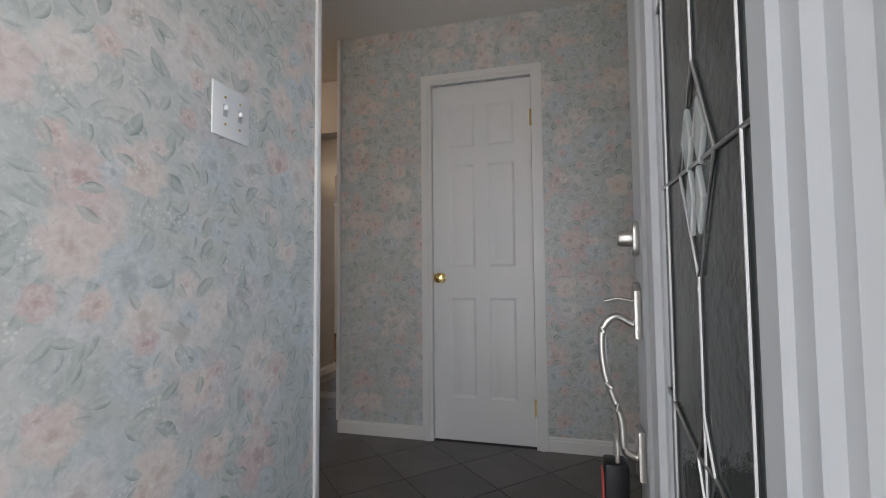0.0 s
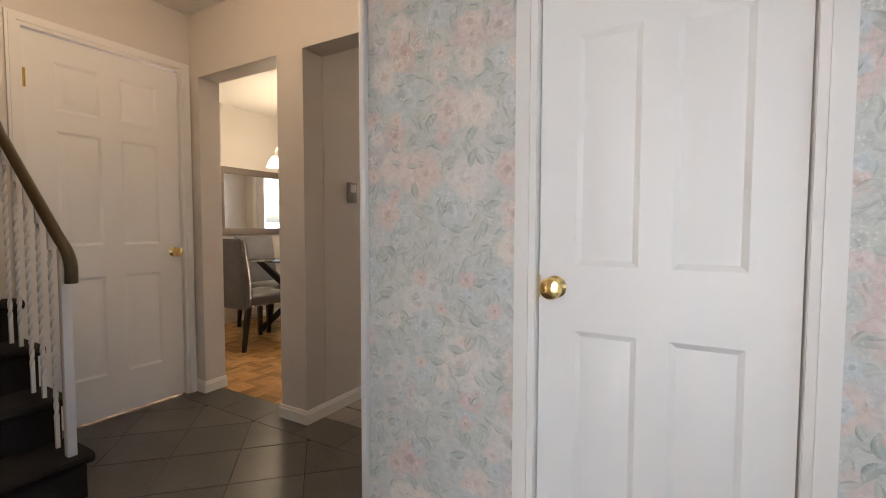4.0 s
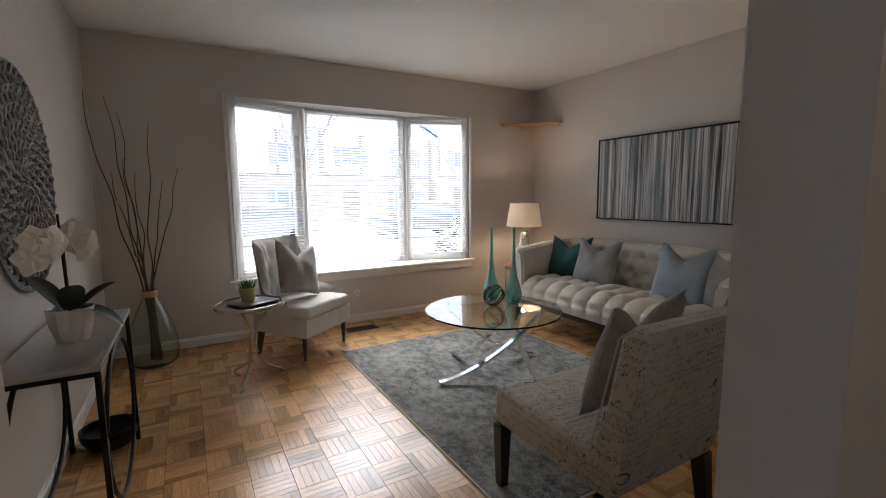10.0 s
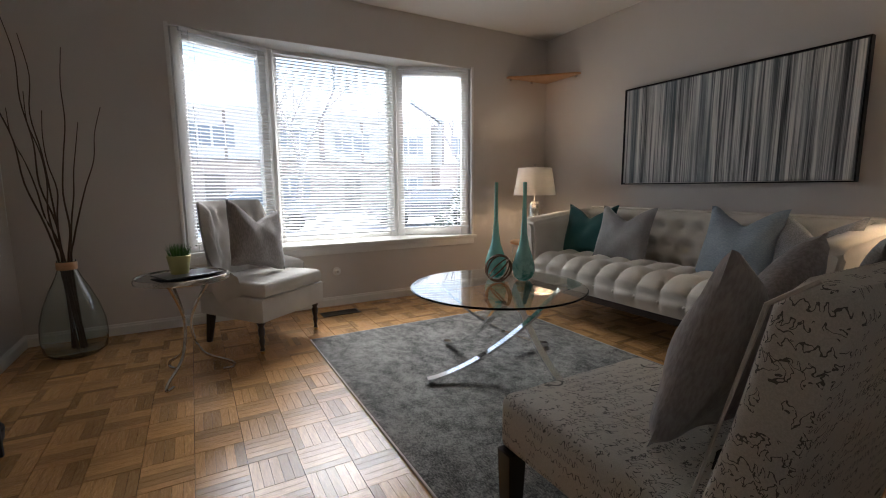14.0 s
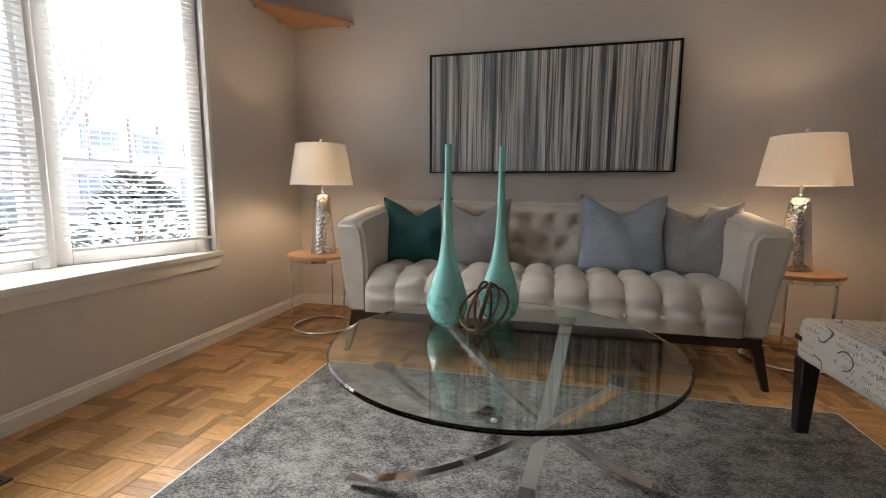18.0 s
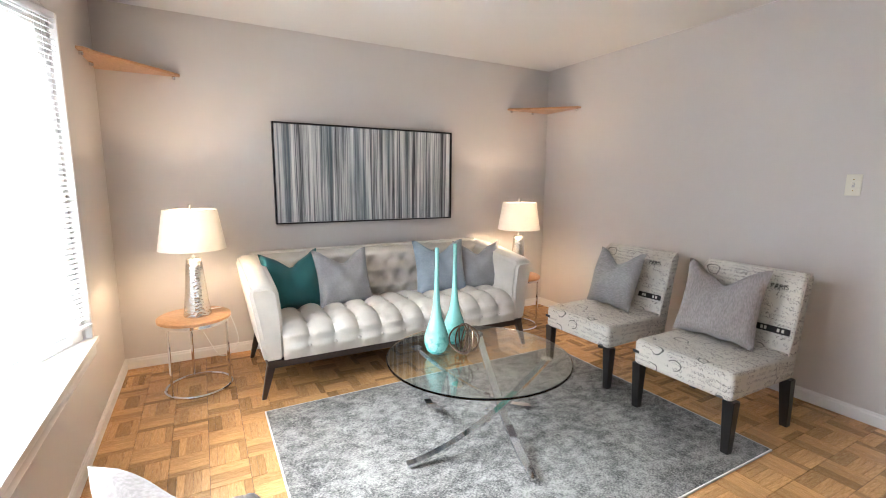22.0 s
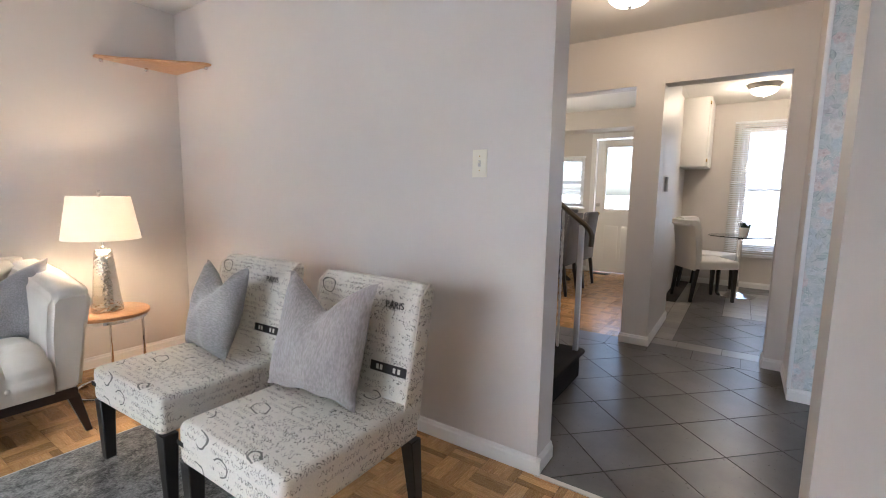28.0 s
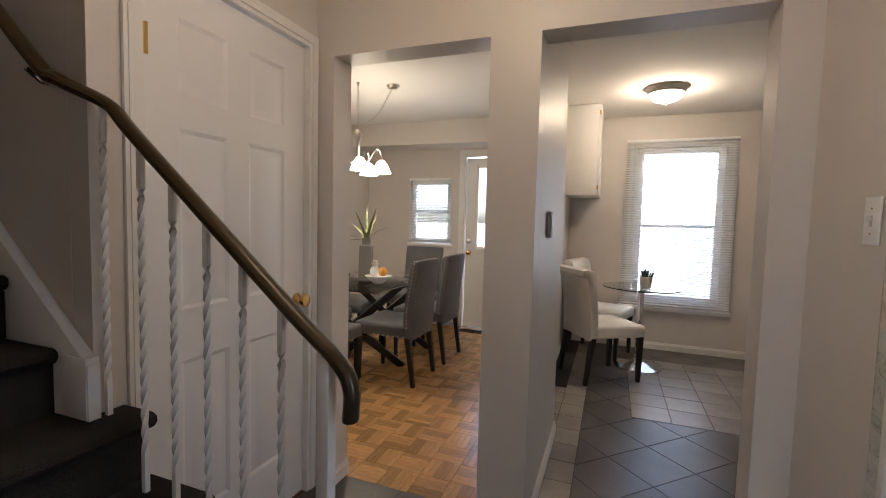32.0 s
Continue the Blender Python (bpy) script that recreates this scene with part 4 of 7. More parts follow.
bm = bmesh.new()
pts = curve([(-1.765, 3.108, 0.86), (-1.765, 3.108, 0.93), (-1.80, 3.108, 0.985), (-1.92, 3.108, rail_z(-1.92)), (-2.40, 3.108, rail_z(-2.40)), (-2.50, 3.105, 1.56), (-2.58, 3.04, 1.61), (-2.66, 3.025, 1.67), (-3.10, 3.02, 2.09), (-3.75, 3.02, 2.70)], 6)
tube(bm, pts, 0.021, 10, sy=0.8)
part("handrail", bm, BRONZE, rail, "dark bronze moulded handrail")
WHITEM = Mat("white_enamelled_iron", (0.8, 0.8, 0.8), 0.25).m
bm = bmesh.new()
box(bm, -1.842, -1.81, 3.092, 3.124, 0.182, 0.99, 0.004)
part("newel_post", bm, WHITEM, rail, "square white newel post")
for i in range(1, 8):
    x = -1.835 - 0.111 * i - (0.03 if i > 5 else 0)
    zb = math.floor((NX - x) / RUN + 1.0) * RISE
    zt = rail_z(x) - 0.012
    bm = bmesh.new()
    n, rings = 34, []
    for k in range(n + 1):
        z = zb + (zt - zb) * k / n
        f = k / n
        tw = 0 if f < 0.12 or f > 0.86 else (f - 0.12) / 0.74 * 14 * math.pi / 2
        rings.append([bm.verts.new((x + 0.0095 * math.cos(a + tw), 3.108 + 0.0095 * math.sin(a + tw), z)) for a in (math.pi / 4, 3 * math.pi / 4, 5 * math.pi / 4, 7 * math.pi / 4)])
    for a, b in zip(rings, rings[1:]):
        for j in range(4):
            bm.faces.new((a[j], a[(j + 1) % 4], b[(j + 1) % 4], b[j]))
    part("baluster", bm, WHITEM, rail, angle=60)
for x, z in ((-2.66, 1.66), (-3.4, 2.36)):
    bm = bmesh.new()
    tube(bm, [(x, 3.089, z - 0.05), (x, 3.04, z - 0.045), (x, 3.012, z - 0.02)], 0.006, 8)
    part("bracket", bm, CHROME, rail)


def switch(m, label, gangs=1, mat=None, toggles=True):
    root = thing("light_switch", label, "switch", m)
    w = 0.07 + 0.046 * (gangs - 1)
    bm = bmesh.new()
    prism(bm, [(-w / 2, -0.058), (w / 2, -0.058), (w / 2, 0.058), (-w / 2, 0.058)], -0.006, 0, "y", 0.003)
    part("plate", bm, mat or PLASTIC, root)
    for g in range(gangs):
        x = (g - (gangs - 1) / 2) * 0.046
        bm = bmesh.new()
        box(bm, x - 0.006, x + 0.006, -0.0075, -0.0058, -0.013, 0.013)
        part("slot", bm, NICKEL if toggles else PLASTW, root)
        bm = bmesh.new()
        box(bm, x - 0.004, x + 0.004, -0.016, -0.006, 0.0, 0.011, 0.002)
        part("toggle", bm, mat or PLASTIC, root)
        for z in (-0.03, 0.03):
            bm = bmesh.new()
            r = lathe(bm, [(0.003, 0), (0.0025, 0.0015)], 8)
            bmesh.ops.transform(bm, matrix=Matrix.Translation((x, -0.006, z)) @ Matrix.Rotation(radians(90), 4, "X"), verts=bm.verts)
            part("screw", bm, BRASS, root)
    return root


switch(pose(-0.109, 1.897, 1.305, 0, 0, 90), "ivory double light switch on floral wallpaper", 2, PLASTW)
switch(pose(-1.945, 2.004, 1.30), "ivory single light switch on the living room wall", 1)
switch(pose(-1.857, 2.166, 1.352, 0, 0, 180), "white light switch beside the stairs", 1, PLASTW)
switch(pose(-0.689, 3.68, 1.31, 0, 0, -90), "white light switch on the closet side wall", 1, PLASTW)
switch(pose(-1.714, 6.3, 1.22, 0, 0, 90), "ivory light switch on the kitchen wall", 1)
thermo = thing("thermostat", "small grey wall thermostat", "thermostat", pose(-1.549, 4.414, 1.278, 0, 0, 90))
bm = bmesh.new()
box(bm, -0.035, 0.035, -0.018, 0, -0.06, 0.06, 0.004)
part("cover", bm, Mat("grey_plastic", (0.3, 0.29, 0.27), 0.5).m, thermo)
bm = bmesh.new()
box(bm, -0.025, 0.025, -0.021, -0.0175, 0.0, 0.045, 0.002)
part("dial_window", bm, NICKEL, thermo)

# framed grille high over the landing
grille = thing("wall_vent", "white framed vent grille on the landing wall", "vent", pose(-4.209, 2.72, 2.60, 0, 0, 90))
for b in ((0, 0.3, 0, 0.03), (0, 0.3, 0.22, 0.25), (0, 0.03, 0.03, 0.22), (0.27, 0.3, 0.03, 0.22)):
    bm = bmesh.new()
    box(bm, b[0], b[1], -0.03, 0, b[2], b[3], 0.004)
    part("frame", bm, TRIM, grille)
for k in range(6):
    bm = bmesh.new()
    box(bm, 0.032, 0.268, -0.018, -0.004, 0.04 + k * 0.03, 0.056 + k * 0.03)
    part("slat", bm, TRIM, grille)



# ---- living room ----
LINEN = fabric("cream_linen", (0.6, 0.555, 0.485), (0.7, 0.655, 0.58), 380, 0.95, 0.4)
OATM = fabric("pale_linen", (0.62, 0.6, 0.57), (0.72, 0.7, 0.67), 380, 0.95, 0.4)
TEAL = fabric("teal_velvet", (0.006, 0.075, 0.08), (0.012, 0.12, 0.12), 300, 0.8, 0.3)
GREYT = fabric("grey_tweed", (0.2, 0.197, 0.2), (0.42, 0.412, 0.41), 210, 0.95, 0.6)
BLUEG = fabric("blue_grey_weave", (0.24, 0.29, 0.34), (0.37, 0.43, 0.48), 260, 0.95, 0.5, stretch=(0.25, 1, 1))
MAUVE = fabric("mauve_grey_chenille", (0.25, 0.225, 0.215), (0.40, 0.365, 0.35), 150, 0.9, 0.6, stretch=(1, 1, 0.3))
GREYL = fabric("grey_line_weave", (0.22, 0.214, 0.21), (0.38, 0.368, 0.36), 200, 0.9, 0.6, stretch=(0.15, 1, 1))
ESPRESSO = paint("espresso_wood", (0.03, 0.016, 0.011), 0.3, 0.2, 0.05, 50)


def pillow(mat, size, m, label, fat=0.075, chop=0.07):
    """A cushion with pinched ears and a dent chopped in its top; x across, z up, -y forward."""
    bm = bmesh.new()
    n = 18
    ph = random.uniform(0, 6)

    def f(sign):
        def g(u, v):
            a, b = 2 * u - 1, 2 * v - 1
            pin = 1 - 0.07 * (1 - a * a) * 0 - 0.085 * (1 - b * b)
            pin2 = 1 - 0.085 * (1 - a * a)
            x, z = a * pin, b * pin2
            t = max(0.0, (1 - a * a) * (1 - b * b)) ** 0.42
            dent = max(0.0, 1 - abs(a) / 0.85) ** 1.15 * max(0, b + 0.3) ** 1.4
            wr = 0.006 * math.sin(7 * a + 3 * b + ph) * t + 0.005 * math.sin(5 * b - 6 * a + 2 * ph) * t
            return (x * size / 2, sign * (fat * t * (1 - 0.45 * min(1, dent)) + wr), z * size / 2 - chop * dent + 0.004 * math.sin(9 * a + ph))
        return g

    sheet(bm, f(-1), n, n)
    sheet(bm, f(1), n, n)
    bmesh.ops.remove_doubles(bm, verts=bm.verts, dist=0.003)
    return solo("throw_pillow", bm, mat, label, "pillow", m=m, group="throw pillows", angle=80)


def leg(bm, x, y, z0, z1, r0, r1, dx=0, dy=0):
    """A square tapered leg from floor (r0 half width) to frame (r1)."""
    a = [bm.verts.new((x + dx + sx * r0, y + dy + sy * r0, z0)) for sx, sy in ((-1, -1), (1, -1), (1, 1), (-1, 1))]
    b = [bm.verts.new((x + sx * r1, y + sy * r1, z1)) for sx, sy in ((-1, -1), (1, -1), (1, 1), (-1, 1))]
    for i in range(4):
        bm.faces.new((a[i], a[(i + 1) % 4], b[(i + 1) % 4], b[i]))
    bm.faces.new(a[::-1]), bm.faces.new(b)
    bmesh.ops.bevel(bm, geom=list(bm.edges), offset=0.003, segments=1, affect="EDGES")


# sofa: faces +x; local y along its length
sofa = thing("sofa", "cream linen tufted sofa with flared arms", "sofa", pose(-3.94, 0.085, 0))
bm = bmesh.new()


def seat_path(w):
    """Cross section of the seat from the back over the front edge."""
    pts = [(-0.18, 0.40), (0.05, 0.425), (0.25, 0.43), (0.34, 0.415), (0.395, 0.37), (0.41, 0.31), (0.405, 0.235)]
    s = w * (len(pts) - 1)
    i = min(int(s), len(pts) - 2)
    f = s - i
    return pts[i][0] * (1 - f) + pts[i + 1][0] * f, pts[i][1] * (1 - f) + pts[i + 1][1] * f


def tuft(u, n):
    return abs(math.sin(math.pi * n * u)) ** 0.55


NS = 11


def seat_pt(u, v):
    x, z = seat_path(v)
    if v < 0.55:
        b = tuft(u, NS) * (tuft(v / 0.55, 2) * 0.75 + 0.25)
        nx, nz = 0.0, 1.0
    else:
        b = tuft(u, NS) * (0.35 + 0.65 * min(1, abs(v - 0.78) / 0.12)) if v < 0.9 else tuft(u, NS) * 0.6 * (1 - v) / 0.1
        nx, nz = 0.9, 0.3
    return (x + nx * 0.036 * b, -0.86 + 1.72 * u, z + nz * 0.042 * b)


sheet(bm, seat_pt, NS * 8 + 1, 33)
part("seat", bm, LINEN, sofa, "deep-buttoned cream seat", angle=70)
for k in range(1, NS):
    for x, z in ((0.412, 0.305), (0.10, 0.428)):
        bm = bmesh.new()
        bmesh.ops.create_icosphere(bm, subdivisions=2, radius=0.011)
        part("button", bm, LINEN, sofa).location = (x, -0.86 + 1.72 * k / NS, z)
bm = bmesh.new()


def back_pt(u, v):
    z = 0.38 + 0.40 * v
    x = -0.215 - 0.075 * v
    row = v * 3.2
    d = min(math.hypot((u * 13 + (0.5 if r % 2 else 0) - round(u * 13 + (0.5 if r % 2 else 0))) * 1.0, (row - r - 0.35) * 1.0) for r in range(0, 4))
    b = min(1, d / 0.5) ** 0.6
    edge = min(1, min(v, 1 - v) * 12)
    return (x + 0.06 * b * edge - 0.045 * max(0, v - 0.93) / 0.07, -0.90 + 1.80 * u, z + (0.012 * math.sin(math.pi * min(1, max(0, v))) if v > 0.9 else 0))


sheet(bm, back_pt, 92, 30)
part("back_cushion", bm, LINEN, sofa, "diamond-tufted cream back", angle=70)
for r in range(0, 3):
    for k in range(0, 13):
        u = (k + (0.5 if r % 2 else 0.0)) / 13
        if 0.03 < u < 0.97:
            bm = bmesh.new()
            bmesh.ops.create_icosphere(bm, subdivisions=1, radius=0.009)
            v = (r + 0.35) / 3.2
            part("button", bm, LINEN, sofa).location = (-0.212 - 0.075 * v, -0.90 + 1.80 * u, 0.38 + 0.40 * v)
bm = bmesh.new()
prism(bm, [(-0.32, 0.22), (-0.265, 0.22), (-0.318, 0.74), (-0.322, 0.785), (-0.345, 0.795), (-0.37, 0.79), (-0.395, 0.76)], -0.96, 0.96, "y", 0.02, 3)
part("back", bm, LINEN, sofa)
for s in (-1, 1):
    bm = bmesh.new()
    A = []
    for x, top, fl in ((-0.36, 0.775, 0.075), (0.0, 0.755, 0.07), (0.34, 0.715, 0.062), (0.395, 0.69, 0.058)):
        A.append([bm.verts.new((x, s * y, z)) for y, z in ((0.85, 0.225), (0.965, 0.225), (0.975 + fl * 0.5, 0.5), (0.975 + fl, top - 0.03), (0.955 + fl, top), (0.90, top - 0.002), (0.872, top - 0.035), (0.855, 0.5))])
    for P, Q in zip(A, A[1:]):
        for i in range(8):
            bm.faces.new((P[i], P[(i + 1) % 8], Q[(i + 1) % 8], Q[i]))
    bm.faces.new(A[0]), bm.faces.new(A[-1])
    bmesh.ops.recalc_face_normals(bm, faces=bm.faces)
    bmesh.ops.bevel(bm, geom=[e for e in bm.edges if len(e.link_faces) == 2 and e.calc_face_angle(0) > 0.6], offset=0.02, segments=3, affect="EDGES")
    part("arm", bm, LINEN, sofa, angle=60)
bm = bmesh.new()
box(bm, -0.36, 0.385, -0.95, 0.95, 0.185, 0.232, 0.004)
part("base_rail", bm, ESPRESSO, sofa, "espresso wooden base rail")
for x in (-0.32, 0.36):
    for y in (-0.93, 0.93):
        bm = bmesh.new()
        leg(bm, x, y, 0, 0.2, 0.013, 0.024, 0.015 if x > 0 else -0.03, 0.05 * (1 if y > 0 else -1))
        part("leg", bm, ESPRESSO, sofa)


def on_sofa(mat, size, y, x, lean, turn, label, z=0.44, chop=0.07):
    """A pillow standing on the seat and leaning on the back."""
    m = Matrix.Translation((x, y, z + size * 0.45 * math.cos(radians(lean)))) @ Matrix.Rotation(radians(90 + turn), 4, "Z") @ Matrix.Rotation(radians(-lean), 4, "X")
    return pillow(mat, size, m, label, chop=chop)


on_sofa(TEAL, 0.42, -0.625, -3.98, 20, 14, "teal velvet throw pillow on the sofa")
on_sofa(GREYT, 0.42, -0.28, -3.96, 20, 8, "speckled grey throw pillow on the sofa")
on_sofa(BLUEG, 0.44, 0.505, -3.95, 18, -6, "blue-grey throw pillow on the sofa")
on_sofa(GREYT, 0.41, 0.85, -3.93, 18, -16, "speckled grey throw pillow against the sofa arm")

# striped painting
STRIPE = Mat("streaked_canvas", (0.4, 0.4, 0.42), 0.7)
v = STRIPE.coords((1, 1, 1))
a = STRIPE.noise(STRIPE.coords((0, 22, 0.3)), 1.0, 6, 0.68)
b = STRIPE.noise(STRIPE.coords((0, 95, 1.3)), 1.0, 4, 0.6)
c = STRIPE.noise(STRIPE.coords((0, 5, 0.4)), 1.0, 2)
val = STRIPE.math("ADD", STRIPE.math("MULTIPLY", a, 0.75), STRIPE.math("MULTIPLY", b, 0.35))
col = STRIPE.ramp(val, (0.43, (0.012, 0.014, 0.018)), (0.49, (0.11, 0.115, 0.125)), (0.545, (0.3, 0.305, 0.31)), (0.6, (0.62, 0.62, 0.605)), (0.66, (0.8, 0.79, 0.76)))
col = STRIPE.mix(STRIPE.ramp(c, (0.52, 0.0), (0.6, 0.35)), col, (0.16, 0.22, 0.26), "MIX")
col = STRIPE.mix(STRIPE.ramp(b, (0.6, 0.0), (0.68, 0.4)), col, (0.3, 0.25, 0.21), "MIX")
STRIPE.put("Base Color", col)
STRIPE.bump(b, 0.25, 0.002)
art = thing("painting", "abstract canvas of vertical grey streaks in a black frame", "painting", pose(-4.425, 0.092, 0.974))
bm = bmesh.new()
box(bm, 0.0, 0.034, -0.742, 0.742, 0.012, 0.745)
part("canvas", bm, STRIPE.m, art, "canvas of vertical grey, black and white streaks", smooth=False)
for b4 in ((-0.755, 0.755, 0.0, 0.008), (-0.755, 0.755, 0.749, 0.757), (-0.755, -0.747, 0.008, 0.749), (0.747, 0.755, 0.008, 0.749)):
    bm = bmesh.new()
    box(bm, 0.0, 0.042, *b4)
    part("frame", bm, BLACKM, art, "thin black frame", smooth=False)

# corner shelves
for m, lab in ((pose(-4.458, -1.683, 1.985), "pale wooden corner shelf by the window"), (pose(-4.458, 2.003, 1.985, 0, 0, -90), "pale wooden corner shelf above the chairs")):
    sh = thing("corner_shelf", lab, "shelf", m, group="corner shelves")
    bm = bmesh.new()
    prism(bm, [(0.0, 0.0), (0.50, 0.0), (0.50, 0.035), (0.40, 0.10), (0.10, 0.40), (0.035, 0.46), (0.0, 0.46)], 0, 0.016, "z", 0.003)
    part("board", bm, OAK, sh)
    for x, y in ((0.46, 0.012), (0.2, 0.012), (0.012, 0.42)):
        bm = bmesh.new()
        lathe(bm, [(0.010, -0.022), (0.012, -0.018), (0.012, -0.004), (0.008, 0.0)], 12, (x + 0.004, y + 0.004, 0))
        part("support_pin", bm, CHROME, sh)

# lamps and their tables
SHADE = Mat("white_fabric_shade", (0.85, 0.82, 0.76), 0.9)
SHADE.put("Transmission Weight", 0.0)
tr = SHADE.n.new("ShaderNodeBsdfTranslucent")
tr.inputs["Color"].default_value = (0.9, 0.86, 0.8, 1)
mx = SHADE.n.new("ShaderNodeMixShader")
mx.inputs[0].default_value = 0.2
SHADE.l.new(SHADE.b.outputs[0], mx.inputs[1])
SHADE.l.new(tr.outputs[0], mx.inputs[2])
SHADE.l.new(mx.outputs[0], SHADE.n["Material Output"].inputs["Surface"])
SHADE.bump(SHADE.noise(SHADE.coords((1, 1, 1)), 500, 2), 0.2, 0.0008)
HAMMER = Mat("hammered_silver", (0.62, 0.59, 0.55), 0.22, 1.0)
HAMMER.bump(HAMMER.node("ShaderNodeTexVoronoi", 0, Vector=HAMMER.coords((70, 70, 70)), Scale=1.0), 0.9, 0.004)
BULB = Mat("lit_bulb", (1, 1, 1), 0.5)
BULB.put("Emission Color", (1.0, 0.75, 0.45)).put("Emission Strength", 4.0)


def side_table(m, label):
    t = thing("side_table", label, "side table", m, group="lamp tables")
    bm = bmesh.new()
    lathe(bm, [(0.001, 0.448), (0.196, 0.448), (0.205, 0.452), (0.205, 0.468), (0.2, 0.472), (0.001, 0.472)], 44, cap=False)
    part("tabletop", bm, OAK, t, "round light wood top")
    bm = bmesh.new()
    rr = [(0.188, 0.43), (0.194, 0.43), (0.194, 0.447), (0.188, 0.447), (0.188, 0.43)]
    lathe(bm, rr, 44, cap=False)
    part("rim", bm, CHROME, t)
    bm = bmesh.new()
    tube(bm, [(0.185 * math.cos(a), 0.185 * math.sin(a), 0.009) for a in [2 * math.pi * k / 40 for k in range(40)]], 0.009, 8, True)
    part("base_ring", bm, CHROME, t, "chrome ring base")
    for a in (30, 150, 270):
        bm = bmesh.new()
        x, y = 0.185 * math.cos(radians(a)), 0.185 * math.sin(radians(a))
        box(bm, x - 0.009, x + 0.009, y - 0.004, y + 0.004, 0.01, 0.447, 0.002)
        part("leg", bm, CHROME, t)
    return t


def table_lamp(m, label):
    t = thing("table_lamp", label, "lamp", m, group="table lamps")
    bm = bmesh.new()
    lathe(bm, [(0.001, 0), (0.074, 0), (0.078, 0.004), (0.078, 0.012), (0.066, 0.10), (0.05, 0.28), (0.042, 0.352), (0.036, 0.358), (0.001, 0.358)], 36, cap=False)
    part("base", bm, HAMMER.m, t, "tapered hammered silver base")
    bm = bmesh.new()
    lathe(bm, [(0.012, 0.358), (0.012, 0.37), (0.007, 0.375), (0.007, 0.66), (0.004, 0.665), (0.009, 0.672), (0.009, 0.684), (0.002, 0.69)], 14)
    part("stem", bm, NICKEL, t)
    bm = bmesh.new()
    lathe(bm, [(0.185, 0.415), (0.186, 0.417), (0.1465, 0.652), (0.145, 0.654), (0.143, 0.652), (0.1825, 0.417), (0.185, 0.415)], 48, cap=False)
    part("shade", bm, SHADE.m, t, "glowing white tapered drum shade")
    bm = bmesh.new()
    for a in (0, 120, 240):
        tube(bm, [(0, 0, 0.64), (0.144 * math.cos(radians(a)), 0.144 * math.sin(radians(a)), 0.648)], 0.002, 5)
    part("spider", bm, NICKEL, t)
    bm = bmesh.new()
    lathe(bm, [(0.008, 0.42), (0.02, 0.47), (0.028, 0.51), (0.022, 0.535), (0.004, 0.545)], 16)
    b = part("bulb", bm, BULB.m, t, "lit bulb")
    b.visible_shadow = False
    return t


side_table(pose(-3.94, -1.235, 0, 0, 0, 40), "round wood and chrome side table with a lamp")
side_table(pose(-4.0, 1.325, 0, 0, 0, 10), "round wood and chrome side table in the corner")
table_lamp(pose(-3.93, -1.215, 0.472), "hammered silver table lamp with a lit white shade")
table_lamp(pose(-4.0, 1.325, 0.472), "hammered silver table lamp lit beside the sofa")
cord = bmesh.new()
tube(cord, curve([(-3.99, -1.2, 0.478), (-4.05, -1.08, 0.47), (-4.11, -1.03, 0.40), (-4.08, -0.99, 0.2), (-4.3, -1.1, 0.05), (-4.44, -1.2, 0.2)], 6), 0.003, 6)
solo("lamp_cord", cord, PLASTW, "thin pale lamp cord hanging behind the side table", "cord")

# rug
RUG = Mat("distressed_rug", (0.3, 0.3, 0.3), 1.0)
v = RUG.coords()
n1, n2 = RUG.noise(v, 2.2, 6, 0.7), RUG.noise(RUG.coords((1.6, 1, 1)), 13, 10, 0.8)
n3, n4 = RUG.noise(RUG.coords((2.5, 1, 1)), 80, 5, 0.85), RUG.noise(v, 500, 2)
s = RUG.math("ADD", RUG.math("ADD", RUG.math("MULTIPLY", n1, 0.17), RUG.math("MULTIPLY", n2, 0.36)), RUG.math("MULTIPLY", n3, 0.54))
RUG.put("Base Color", RUG.ramp(s, (0.465, (0.045, 0.045, 0.044)), (0.505, (0.12, 0.12, 0.117)), (0.54, (0.23, 0.228, 0.218)), (0.585, (0.4, 0.392, 0.37))))
RUG.bump(n4, 0.9, 0.004)
bm = bmesh.new()
prism(bm, [(-3.385, -0.905), (-1.855, -0.905), (-1.855, 1.235), (-3.385, 1.235)], 0.0005, 0.012, "z", 0.003)
rug = thing("area_rug", "distressed grey area rug with a pale bound edge", "rug", pose(0, 0, 0))
part("rug_body", bm, RUG.m, rug)
bm = bmesh.new()
for b4 in ((-3.393, -3.385, -0.913, 1.243), (-1.855, -1.847, -0.913, 1.243), (-3.385, -1.855, -0.913, -0.905), (-3.385, -1.855, 1.235, 1.243)):
    box(bm, *b4, 0.0005, 0.010, 0.002)
part("binding", bm, OATM, rug)

